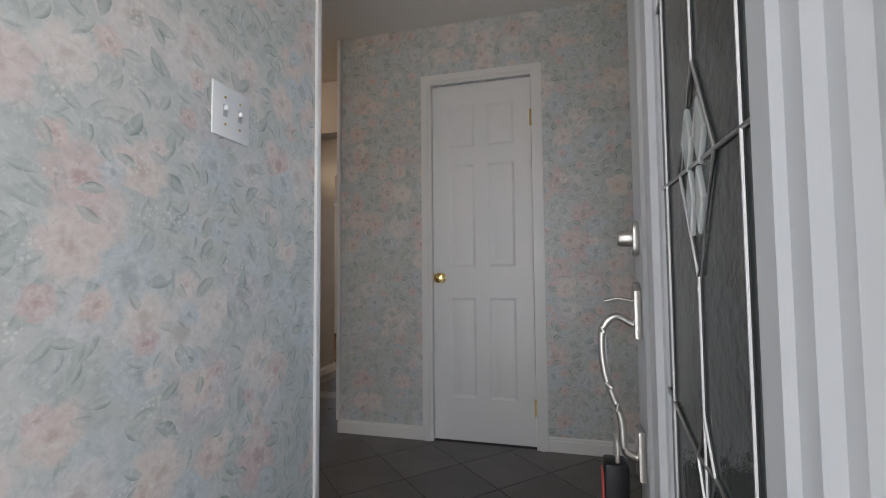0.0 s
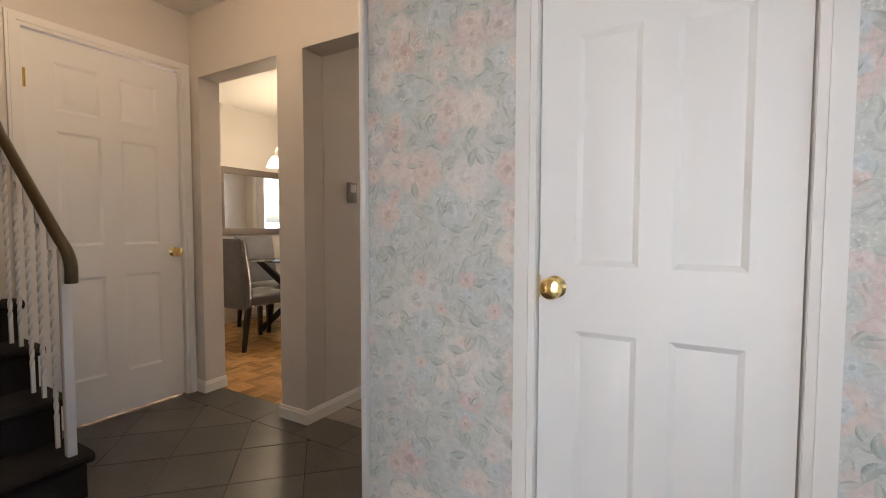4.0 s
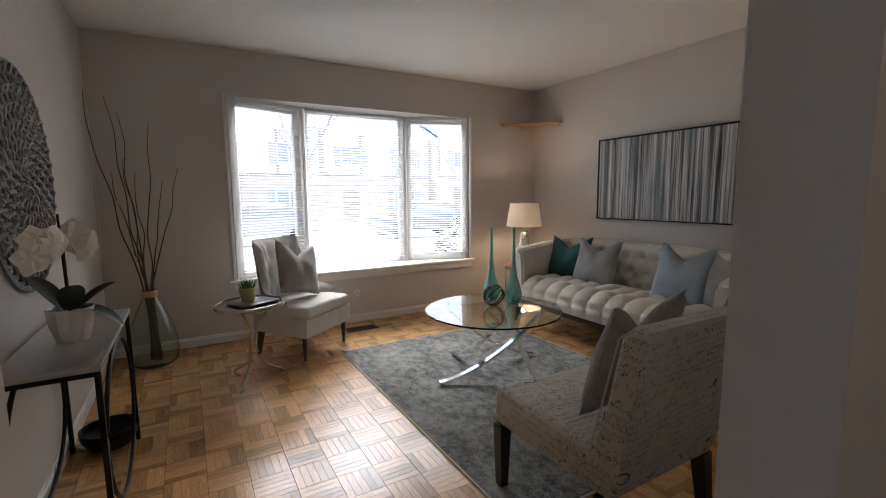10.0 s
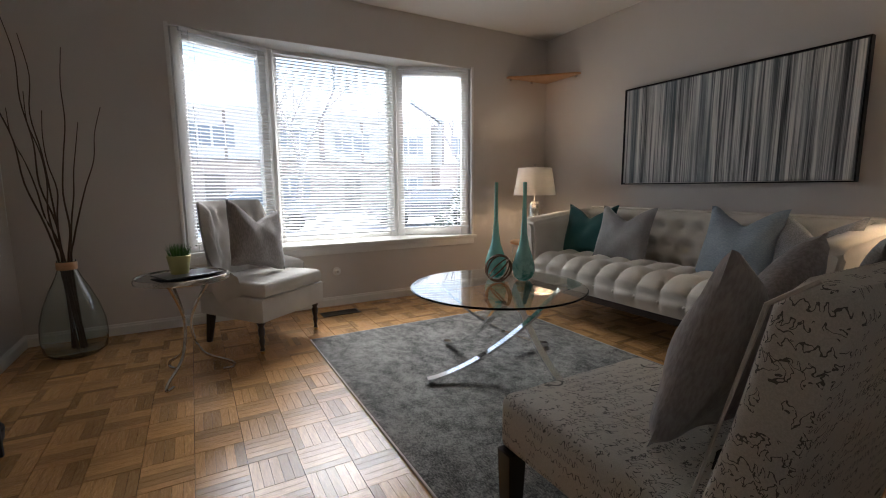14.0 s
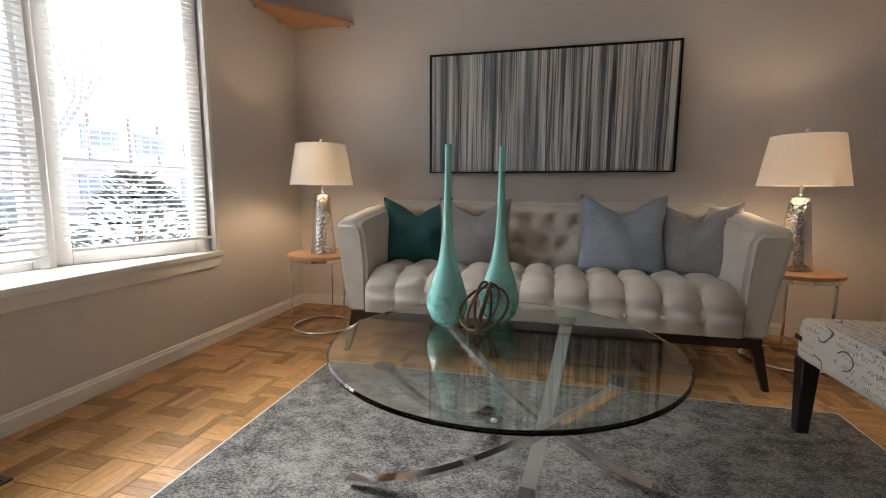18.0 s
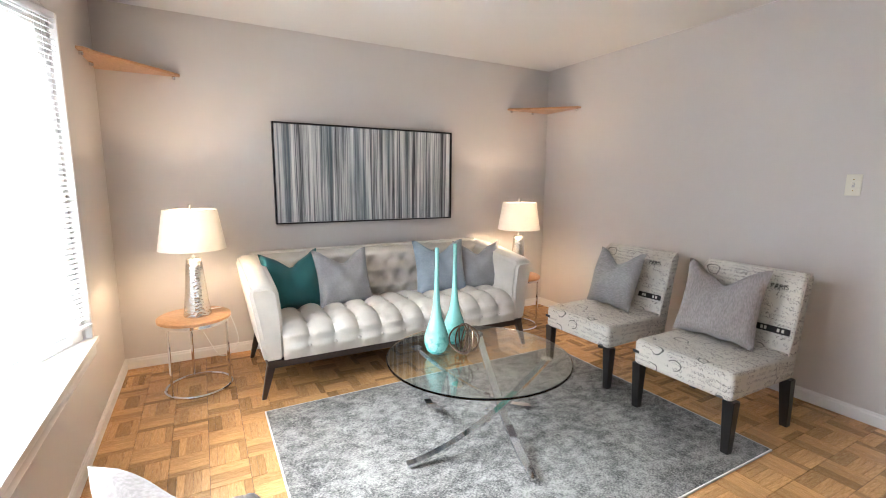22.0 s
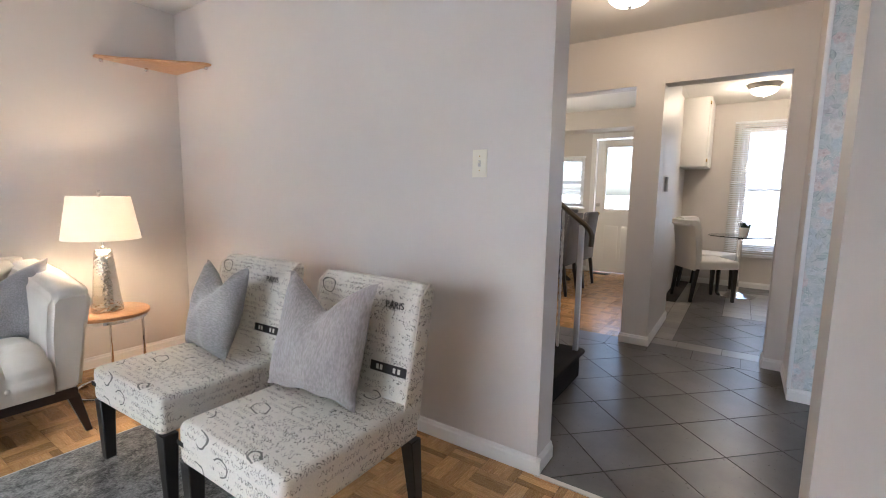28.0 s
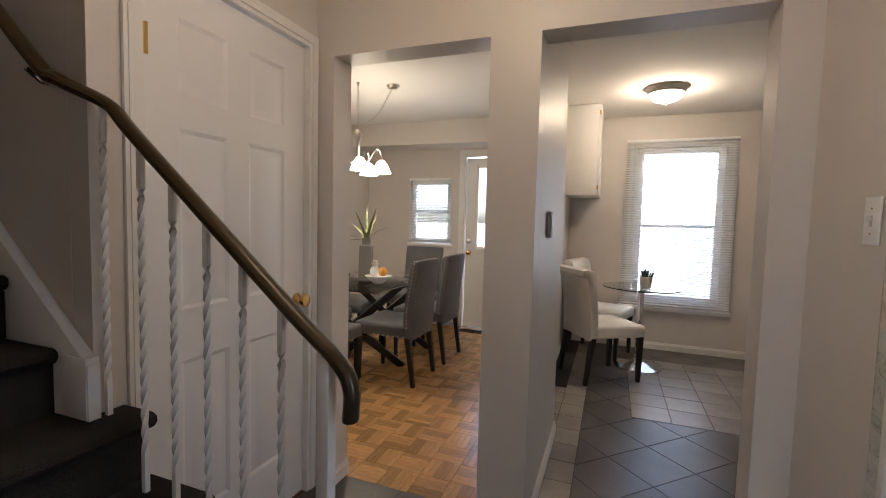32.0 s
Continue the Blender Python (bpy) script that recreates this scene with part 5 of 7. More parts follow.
# coffee table
ct = thing("coffee_table", "round glass coffee table on curved chrome legs", "coffee table", pose(-2.625, 0.016, 0.012))
TABLEG = glass("table_glass", (0.90, 0.97, 0.945))
bm = bmesh.new()
lathe(bm, [(0.001, 0.427), (0.452, 0.427), (0.457, 0.43), (0.457, 0.435), (0.452, 0.438), (0.001, 0.438)], 96, cap=False)
p = part("tabletop", bm, TABLEG, ct, "round clear glass top with a green edge", angle=30)
p.visible_shadow = False
for a, b in ((-80, 56), (3, 147), (102, 222), (190, 312)):
    p0 = Vector((0.43 * math.cos(radians(a)), 0.43 * math.sin(radians(a)), 0))
    p4 = Vector((0.335 * math.cos(radians(b)), 0.335 * math.sin(radians(b)), 0))
    pts = [p0.lerp(p4, f) + Vector((0, 0, 0.02 + 0.06 * f + 0.338 * f ** 1.75)) for f in [k / 24 for k in range(25)]]
    bm = bmesh.new()
    tube(bm, pts, 0.027, 4, sy=0.34)
    lg = part("leg", bm, CHROME, ct, "bent polished chrome bar leg", angle=30)
    bm = bmesh.new()
    lathe(bm, [(0.026, 0.417), (0.027, 0.42), (0.027, 0.4265)], 20, p4)
    part("glass_pad", bm, CHROME, lg)
    bm = bmesh.new()
    lathe(bm, [(0.011, 0.0), (0.011, 0.008), (0.005, 0.01), (0.005, 0.02)], 12, p0 * 0.96)
    part("foot", bm, CHROME, lg)
for a in (20, 200):
    bm = bmesh.new()
    bmesh.ops.create_icosphere(bm, subdivisions=2, radius=0.012)
    part("bolt", bm, CHROME, ct).location = (0.06 * math.cos(radians(a)), 0.06 * math.sin(radians(a)), 0.17)

VASE = Mat("turquoise_glass", (0.22, 0.62, 0.55), 0.06)
v = VASE.coords()
zz = VASE.node("ShaderNodeSeparateXYZ", 2, Vector=v)
blot = VASE.noise(v, 28, 5, 0.7)
low = VASE.ramp(zz, (0.02, 1.0), (0.16, 0.0))
VASE.put("Base Color", VASE.mix(VASE.math("MULTIPLY", VASE.ramp(blot, (0.45, 0.0), (0.6, 1.0)), low), (0.3, 0.69, 0.63), (0.03, 0.27, 0.23)))
VASE.put("Coat Weight", 0.6)
for (x, y), hgt in (((-2.74, -0.16), 0.535), ((-2.82, -0.012), 0.535)):
    bm = bmesh.new()
    lathe(bm, [(0.001, 0.0), (0.03, 0.0), (0.05, 0.02), (0.062, 0.055), (0.06, 0.09), (0.045, 0.14), (0.028, 0.19), (0.018, 0.25), (0.0125, 0.33), (0.010, 0.45), (0.0105, hgt - 0.004), (0.0085, hgt), (0.007, hgt - 0.01), (0.006, 0.4), (0.001, 0.3)], 32, cap=False)
    solo("bottle_vase", bm, VASE.m, "tall thin-necked turquoise glass vase on the coffee table", "vase", m=pose(x, y, 0.451), group="bottle vases", angle=60)
orb = thing("wire_orb", "small bronze orb of crossed metal rings", "ornament", pose(-2.672, -0.04, 0.451))
ORBM = Mat("aged_bronze", (0.16, 0.11, 0.075), 0.35, 0.9).m
for rx, ry, r in ((75, 10, 0.074), (20, 40, 0.074), (60, -60, 0.072), (100, 80, 0.073)):
    bm = bmesh.new()
    tube(bm, [(r * math.cos(t), r * math.sin(t), 0) for t in [2 * math.pi * k / 40 for k in range(40)]], 0.0042, 6, True)
    bmesh.ops.transform(bm, matrix=Matrix.Translation((0, 0, 0.076)) @ Euler((radians(rx), radians(ry), 0)).to_matrix().to_4x4(), verts=bm.verts)
    part("ring", bm, ORBM, orb)

# slipper chairs in script-printed linen
SCRIPT = Mat("script_print_linen", (0.6, 0.57, 0.5), 0.9)
co = SCRIPT.coords()
sep = SCRIPT.n.new("ShaderNodeSeparateXYZ")
SCRIPT.l.new(co, sep.inputs[0])
X, Y, Z = sep.outputs
U = SCRIPT.math("ADD", X, SCRIPT.math("MULTIPLY", Y, 0.35))
nrm = SCRIPT.n.new("ShaderNodeSeparateXYZ")
SCRIPT.l.new(SCRIPT.n.new("ShaderNodeTexCoord").outputs["Normal"], nrm.inputs[0])
side = SCRIPT.math("GREATER_THAN", SCRIPT.math("ABSOLUTE", nrm.outputs[0]), 0.72)
U = SCRIPT.math("ADD", U, SCRIPT.math("MULTIPLY", side, SCRIPT.math("SUBTRACT", SCRIPT.math("MULTIPLY", Y, 0.65), X)))
V = SCRIPT.math("ADD", Z, SCRIPT.math("MULTIPLY", Y, SCRIPT.math("SUBTRACT", 1.0, side)))
ink = None
for rows, freq, amp, wid, cut, sd in ((36.0, 420.0, 0.3, 0.03, 0.44, 1.7), (17.0, 190.0, 0.36, 0.022, 0.52, 8.3)):
    uv = SCRIPT.node("ShaderNodeCombineXYZ", 0, X=SCRIPT.math("ADD", U, sd), Y=SCRIPT.math("ADD", V, sd), Z=sd)
    wv = SCRIPT.noise(uv, 22, 3)
    r = SCRIPT.math("ADD", SCRIPT.math("MULTIPLY", V, rows), SCRIPT.math("MULTIPLY", U, 1.2))
    fr = SCRIPT.math("SUBTRACT", SCRIPT.math("FRACT", r), 0.5)
    swing = SCRIPT.math("ADD", SCRIPT.math("MULTIPLY", U, freq), SCRIPT.math("MULTIPLY", wv, 26.0))
    tall = SCRIPT.math("MULTIPLY", SCRIPT.noise(uv, 60, 1), amp * 1.6)
    line = SCRIPT.math("MULTIPLY", SCRIPT.math("SINE", swing), tall)
    steep = SCRIPT.math("MULTIPLY", SCRIPT.math("MULTIPLY", SCRIPT.math("COSINE", swing), tall), freq / rows)
    pen = SCRIPT.math("MULTIPLY", SCRIPT.math("SQRT", SCRIPT.math("ADD", 1.0, SCRIPT.math("MULTIPLY", steep, steep))), wid)
    stroke = SCRIPT.math("LESS_THAN", SCRIPT.math("ABSOLUTE", SCRIPT.math("SUBTRACT", fr, line)), pen)
    patch = SCRIPT.math("GREATER_THAN", SCRIPT.noise(uv, 7 if rows > 20 else 5, 2), cut)
    gap = SCRIPT.math("GREATER_THAN", SCRIPT.noise(uv, 26, 1), 0.43)
    k = SCRIPT.math("MULTIPLY", SCRIPT.math("MULTIPLY", stroke, patch), gap)
    ink = k if ink is None else SCRIPT.math("MAXIMUM", ink, k)
wob = SCRIPT.noise(co, 6, 3, out=1)
ring = SCRIPT.node("ShaderNodeTexVoronoi", 0, Vector=SCRIPT.node("ShaderNodeVectorMath", 0, i0=SCRIPT.node("ShaderNodeCombineXYZ", 0, X=SCRIPT.math("MULTIPLY", U, 7.0), Y=SCRIPT.math("MULTIPLY", V, 9.0)), i1=SCRIPT.node("ShaderNodeVectorMath", 0, p_operation="SCALE", i0=wob, Scale=0.6)), Scale=1.0)
loop = SCRIPT.math("LESS_THAN", SCRIPT.math("ABSOLUTE", SCRIPT.math("SUBTRACT", ring, 0.3)), 0.02)
ink = SCRIPT.math("MAXIMUM", ink, SCRIPT.math("MULTIPLY", loop, SCRIPT.math("GREATER_THAN", SCRIPT.noise(co, 4.5, 2), 0.53)))
weave = SCRIPT.noise(co, 420, 2)
cloth = SCRIPT.mix(SCRIPT.ramp(weave, (0.35, 0.0), (0.65, 1.0)), (0.55, 0.52, 0.455), (0.66, 0.625, 0.56))
SCRIPT.put("Base Color", SCRIPT.mix(SCRIPT.math("MULTIPLY", ink, 0.85), cloth, (0.05, 0.048, 0.046)))
SCRIPT.bump(weave, 0.5, 0.0015)
SCRIPT = SCRIPT.m
INKM = Mat("black_ink", (0.025, 0.024, 0.023), 0.9).m
PAPERM = Mat("cream_ink_gap", (0.6, 0.57, 0.5), 0.9).m


def slipper_chair():
    c = thing("slipper_chair", "armless slipper chair in cream script-print linen with black legs", "chair", group="slipper chairs")
    bm = bmesh.new()
    box(bm, -0.275, 0.275, -0.32, 0.27, 0.275, 0.425, 0.028, 3)
    for v in bm.verts:
        if v.co.z > 0.41:
            v.co.z += 0.02 * max(0, 1 - (v.co.x / 0.3) ** 2) * max(0, 1 - (v.co.y / 0.34) ** 2)
    part("seat", bm, SCRIPT, c)
    bm = bmesh.new()
    prism(bm, [(0.175, 0.36), (0.285, 0.33), (0.33, 0.62), (0.372, 0.80), (0.36, 0.835), (0.31, 0.84), (0.275, 0.80), (0.235, 0.60)], -0.268, 0.268, "x", 0.022, 3)
    part("backrest", bm, SCRIPT, c)
    for x in (-0.25, 0.25):
        bm = bmesh.new()
        tube(bm, [(x * 1.075, 0.18, 0.405), (x * 1.078, 0.275, 0.80), (x * 1.07, 0.33, 0.842)], 0.004, 6)
        part("piping", bm, LINEN, c)
    for x in (-0.255, 0.255):
        bm = bmesh.new()
        leg(bm, x, -0.285, 0, 0.28, 0.019, 0.028)
        part("leg", bm, BLACKW, c)
        bm = bmesh.new()
        leg(bm, x, 0.235, 0, 0.28, 0.019, 0.028, 0, 0.035)
        part("leg", bm, BLACKW, c)
    lean = Matrix.Translation((0.155, 0.262, 0.745)) @ Matrix.Rotation(radians(79), 4, "X")
    cu = bpy.data.curves.new("lettering", "FONT")
    cu.body, cu.size, cu.align_x, cu.extrude = "PARIS", 0.036, "CENTER", 0.0006
    t = new("lettering", cu)
    t.data.materials.append(INKM)
    t.parent = c
    t.matrix_basis = lean
    for x, zc, w, h in ((0.165, 0.53, 0.17, 0.035),):
        bm = bmesh.new()
        box(bm, -w / 2, w / 2, -0.001, 0.001, -h / 2, h / 2)
        s = part("printed_strip", bm, INKM, c, "black printed strip")
        s.matrix_basis = Matrix.Translation((x, 0.2145, zc)) @ Matrix.Rotation(radians(-10), 4, "X")
        for dx in (-0.05, -0.032, 0.03, 0.052):
            bm = bmesh.new()
            box(bm, dx - 0.006, dx + 0.006, -0.0018, 0.0, -0.009, 0.009)
            part("printed_mark", bm, PAPERM, s)
    bm = bmesh.new()
    box(bm, -0.276, -0.235, -0.3212, -0.319, 0.345, 0.362)
    part("printed_bar", bm, INKM, c)
    return c


ch = slipper_chair()
ch.matrix_basis = pose(-2.197, 1.297, 0.0, 0, 0, 0)
copy_thing(ch, pose(-2.962, 1.32, 0.0, 0, 0, 2))
pillow(MAUVE, 0.44, Matrix.Translation((-2.25, 1.387, 0.645)) @ Matrix.Rotation(radians(4), 4, "Z") @ Matrix.Rotation(radians(-17), 4, "X"), "mauve-grey throw pillow on a slipper chair", 0.08, 0.08)
pillow(GREYL, 0.42, Matrix.Translation((-2.997, 1.41, 0.63)) @ Matrix.Rotation(radians(-6), 4, "Z") @ Matrix.Rotation(radians(-17), 4, "X"), "grey woven throw pillow on a slipper chair", 0.075, 0.07)

# tufted armchair by the window: local -y is its front
tc = thing("tufted_armchair", "pale linen button-back armchair with turned dark legs", "armchair", pose(-1.60, -1.16, 0, 0, 0, 218))
bm = bmesh.new()
prism(bm, [(-0.25, 0.235), (-0.265, 0.0), (-0.285, -0.26), (-0.27, -0.285), (0.27, -0.285), (0.285, -0.26), (0.265, 0.0), (0.25, 0.235)], 0.20, 0.345, "z", 0.012, 2)
part("seat_base", bm, OATM, tc)
bm = bmesh.new()
prism(bm, [(-0.25, 0.22), (-0.27, -0.26), (-0.25, -0.292), (0.25, -0.292), (0.27, -0.26), (0.25, 0.22)], 0.34, 0.425, "z", 0.03, 3)
for v in bm.verts:
    if v.co.z > 0.4:
        v.co.z += 0.022 * max(0, 1 - (v.co.x / 0.3) ** 2)
part("seat_cushion", bm, OATM, tc, "plump pale linen seat")


def back_shell(sign):
    def f(u, v):
        a = -1.0 + 2.0 * u
        ang = a * radians(104)
        fall = min(1.0, max(0.0, (abs(a) - 0.46) / 0.34))
        top = 0.905 - 0.385 * fall * fall * (3 - 2 * fall) - 0.05 * max(0.0, abs(a) - 0.8) / 0.2
        z = 0.28 + (top - 0.28) * v
        sn, cs = math.sin(ang), math.cos(ang)
        flare = 0.03 * v * min(1.0, abs(a) / 0.5)
        x = math.copysign(abs(sn) ** 0.62, sn) * (0.262 + flare)
        y = math.copysign(abs(cs) ** 0.62, cs) * (0.205 if cs > 0 else 0.3) + 0.085 * v ** 1.3 * max(0.0, cs)
        if sign > 0:
            d = min(math.hypot((u * 9 + (0.5 if q % 2 else 0)) - round(u * 9 + (0.5 if q % 2 else 0)), v * 3.4 - q - 0.9) for q in range(0, 3))
            t = 0.07 * min(1, min(v, 1.02 - v) * 8) * (0.5 + 0.5 * min(1, d / 0.45) ** 0.6) * min(1, (1.03 - abs(a)) * 6)
            k = 1 - t / max(0.05, math.hypot(x, y))
            x, y = x * k, y * k
        return (x, y, z)
    return f


bm = bmesh.new()
sheet(bm, back_shell(-1), 64, 22)
sheet(bm, back_shell(1), 64, 22)
bmesh.ops.remove_doubles(bm, verts=bm.verts, dist=0.006)
part("backrest", bm, OATM, tc, "curved button-tufted back", angle=75)
for q in range(0, 2):
    for k in range(1, 9):
        u = (k - (0.5 if q % 2 else 0)) / 9
        if 0.26 < u < 0.74:
            bm = bmesh.new()
            bmesh.ops.create_icosphere(bm, subdivisions=1, radius=0.01)
            part("button", bm, OATM, tc).location = back_shell(1)(u, (q + 0.9) / 3.4)
TURN = [(0.008, 0.0), (0.014, 0.012), (0.009, 0.03), (0.013, 0.05), (0.017, 0.07), (0.012, 0.085), (0.018, 0.11), (0.02, 0.14), (0.014, 0.155), (0.022, 0.17), (0.024, 0.215)]
for x in (-0.24, 0.24):
    bm = bmesh.new()
    lathe(bm, [(r, z + 0.012) for r, z in TURN], 16, (x, -0.235, 0))
    lg = part("leg", bm, ESPRESSO, tc, "turned dark wooden leg")
    bm = bmesh.new()
    bmesh.ops.create_uvsphere(bm, u_segments=10, v_segments=6, radius=0.014)
    bmesh.ops.translate(bm, vec=(x, -0.235, 0.014), verts=bm.verts)
    part("caster", bm, BRASS, lg, "small brass caster")
    bm = bmesh.new()
    leg(bm, x * 0.85, 0.2, 0, 0.22, 0.014, 0.022, 0, 0.04)
    part("leg", bm, ESPRESSO, tc, "square splayed back leg")
bm = bmesh.new()
tube(bm, [(-0.27, -0.289, 0.338), (0.27, -0.289, 0.338)], 0.004, 6)
part("piping", bm, OATM, tc)
pillow(MAUVE, 0.42, tc.matrix_basis @ Matrix.Translation((0.0, 0.0, 0.66)) @ Matrix.Rotation(radians(-18), 4, "X") @ Matrix.Rotation(radians(14), 4, "Y"), "taupe throw pillow on the tufted armchair", 0.08, 0.07)
tc.scale = (1, 1, 0.98)

# mirrored drink table with twig legs
SILVER = Mat("antique_silver", (0.55, 0.52, 0.48), 0.25, 1.0)
SILVER.bump(SILVER.noise(SILVER.coords(), 70, 3), 0.5, 0.004)
dt = thing("drink_table", "small round mirrored table on bent silver legs", "side table", pose(-1.19, -0.69, 0))
bm = bmesh.new()
lathe(bm, [(0.001, 0.522), (0.2, 0.522), (0.2, 0.53), (0.001, 0.53)], 40, cap=False)
part("mirror_top", bm, Mat("dark_mirror", (0.5, 0.5, 0.5), 0.03, 1.0).m, dt, "mirrored top")
bm = bmesh.new()
lathe(bm, [(0.2, 0.505), (0.212, 0.508), (0.214, 0.52), (0.21, 0.534), (0.2, 0.535), (0.2, 0.505)], 44, cap=False)
part("rim", bm, SILVER.m, dt, "textured silver rim")
for a in (60, 180, 300):
    c, s = math.cos(radians(a)), math.sin(radians(a))
    bm = bmesh.new()
    tube(bm, curve([(0.13 * c, 0.13 * s, 0.512), (0.05 * c, 0.05 * s, 0.38), (0.018 * c, 0.018 * s, 0.27), (0.06 * c, 0.06 * s, 0.12), (0.19 * c, 0.19 * s, 0.04), (0.2 * c, 0.2 * s, 0.008), (0.15 * c, 0.15 * s, 0.006)], 6), 0.0075, 8)
    part("leg", bm, SILVER.m, dt, "bent silver leg")
bk = thing("magazine", "dark magazine lying on the drink table", "magazine", pose(-1.21, -0.67, 0.536, 0, 0, 25))
bm = bmesh.new()
box(bm, -0.13, 0.13, -0.095, 0.095, 0, 0.006, 0.001)
part("cover", bm, Mat("dark_cover", (0.06, 0.065, 0.07), 0.3).m, bk)
GOLDP = Mat("pale_gold_ceramic", (0.5, 0.47, 0.2), 0.3, 0.4).m
GRASS = Mat("artificial_grass", (0.06, 0.16, 0.03), 0.6).m
pot = thing("grass_pot", "small gold pot of green grass on the drink table", "plant", pose(-1.18, -0.685, 0.543))
bm = bmesh.new()
lathe(bm, [(0.001, 0), (0.04, 0), (0.054, 0.09), (0.05, 0.092), (0.048, 0.075), (0.001, 0.07)], 24, cap=False)
part("pot", bm, GOLDP, pot, "tapered pale gold pot")


def tuftgrass(bm, n, r, h, w):
    for _ in range(n):
        a, d, t = random.uniform(0, 6.28), random.uniform(0, r), random.uniform(0.6, 1.0) * h
        x, y = d * math.cos(a), d * math.sin(a)
        o = random.uniform(0.2, 0.7) * (0.3 + d / r)
        b = random.uniform(0, 6.28)
        cx_, cy_ = math.cos(b) * w, math.sin(b) * w
        e = (x + math.cos(a) * o * t * 0.6, y + math.sin(a) * o * t * 0.6)
        vs = [bm.verts.new(p) for p in ((x - cx_, y - cy_, 0), (x + cx_, y + cy_, 0), (x * 0.5 + e[0] * 0.5 + cx_ * 0.7, y * 0.5 + e[1] * 0.5 + cy_ * 0.7, t * 0.6), (x * 0.5 + e[0] * 0.5 - cx_ * 0.7, y * 0.5 + e[1] * 0.5 - cy_ * 0.7, t * 0.6), (e[0], e[1], t))]
        bm.faces.new(vs[:4]), bm.faces.new((vs[3], vs[2], vs[4]))


bm = bmesh.new()
tuftgrass(bm, 170, 0.042, 0.085, 0.0022)
bmesh.ops.translate(bm, vec=(0, 0, 0.07), verts=bm.verts)
part("grass", bm, GRASS, pot, "dense green blades")

# console table
cons = thing("console_table", "black iron console table with a hammered silver top", "console table", pose(-0.455, 0.195, 0))
CTOP = Mat("etched_silver_top", (0.52, 0.51, 0.49), 0.3, 0.9)
CTOP.bump(CTOP.noise(CTOP.coords((60, 6, 1)), 2.0, 4), 0.8, 0.004)
bm = bmesh.new()
box(bm, -0.142, 0.142, -0.432, 0.432, 0.653, 0.675, 0.003)
part("tabletop", bm, CTOP.m, cons, "etched silver metal top")
for x in (-0.13, 0.13):
    for y in (-0.42, 0.42):
        bm = bmesh.new()
        box(bm, x - 0.009, x + 0.009, y - 0.009, y + 0.009, 0, 0.653, 0.002)
        part("leg", bm, BLACKM, cons)
    bm = bmesh.new()
    tube(bm, [(x, 0.38 * math.cos(t), 0.33 + 0.30 * math.sin(t)) for t in [2 * math.pi * k / 48 for k in range(48)]], 0.008, 8, True)
    part("oval_hoop", bm, BLACKM, cons, "bent iron hoop")
for y in (-0.42, 0.42):
    bm = bmesh.new()
    box(bm, -0.121, 0.121, y - 0.006, y + 0.006, 0.635, 0.654, 0.002)
    part("stretcher", bm, BLACKM, cons)
basket = thing("dark_bowl", "low dark bowl lying on the floor under the console", "bowl", pose(-0.47, -0.25, 0))
bm = bmesh.new()
lathe(bm, [(0.001, 0), (0.09, 0), (0.12, 0.05), (0.125, 0.09), (0.118, 0.09), (0.11, 0.05), (0.001, 0.012)], 28, cap=False)
part("shell", bm, BLACKM, basket)

# orchid
WHITEC = Mat("white_ceramic", (0.75, 0.73, 0.71), 0.2)
WHITEC.bump(WHITEC.node("ShaderNodeTexVoronoi", 0, Vector=WHITEC.coords((26, 26, 18)), Scale=1.0), 0.6, 0.006)
orch = thing("orchid", "white orchid with dark leaves in a faceted white pot", "plant", pose(-0.465, 0.25, 0.676))
bm = bmesh.new()
lathe(bm, [(0.001, 0), (0.062, 0), (0.082, 0.07), (0.088, 0.145), (0.083, 0.148), (0.078, 0.13), (0.001, 0.125)], 11, cap=False)
part("pot", bm, WHITEC.m, orch, "faceted white ceramic pot", angle=20)
LEAFD = Mat("dark_orchid_leaf", (0.012, 0.025, 0.014), 0.35).m
for a, tilt, L, w in ((205, 0.9, 0.15, 0.05), (262, 0.0, 0.17, 0.055), (325, 1.2, 0.15, 0.045), (105, 1.1, 0.16, 0.048), (165, 0.0, 0.17, 0.05)):
    bm = bmesh.new()
    c, s = math.cos(radians(a)), math.sin(radians(a))

    def lf(u, v, c=c, s=s, tilt=tilt, L=L, w=w):
        d = L * u
        wid = w * math.sin(math.pi * min(1, 0.12 + u * 0.88)) ** 0.6 * (2 * v - 1)
        z = 0.14 + tilt * d - 2.6 * d * d * (1.2 - tilt * 0.5) + 0.25 * abs(wid)
        return (c * (0.03 + d) - s * wid, s * (0.03 + d) + c * wid, z)

    sheet(bm, lf, 12, 5)
    part("leaf", bm, LEAFD, orch)
STEM = Mat("green_stem", (0.06, 0.075, 0.03), 0.5).m
PETAL = Mat("white_petal", (0.8, 0.78, 0.72), 0.6).m
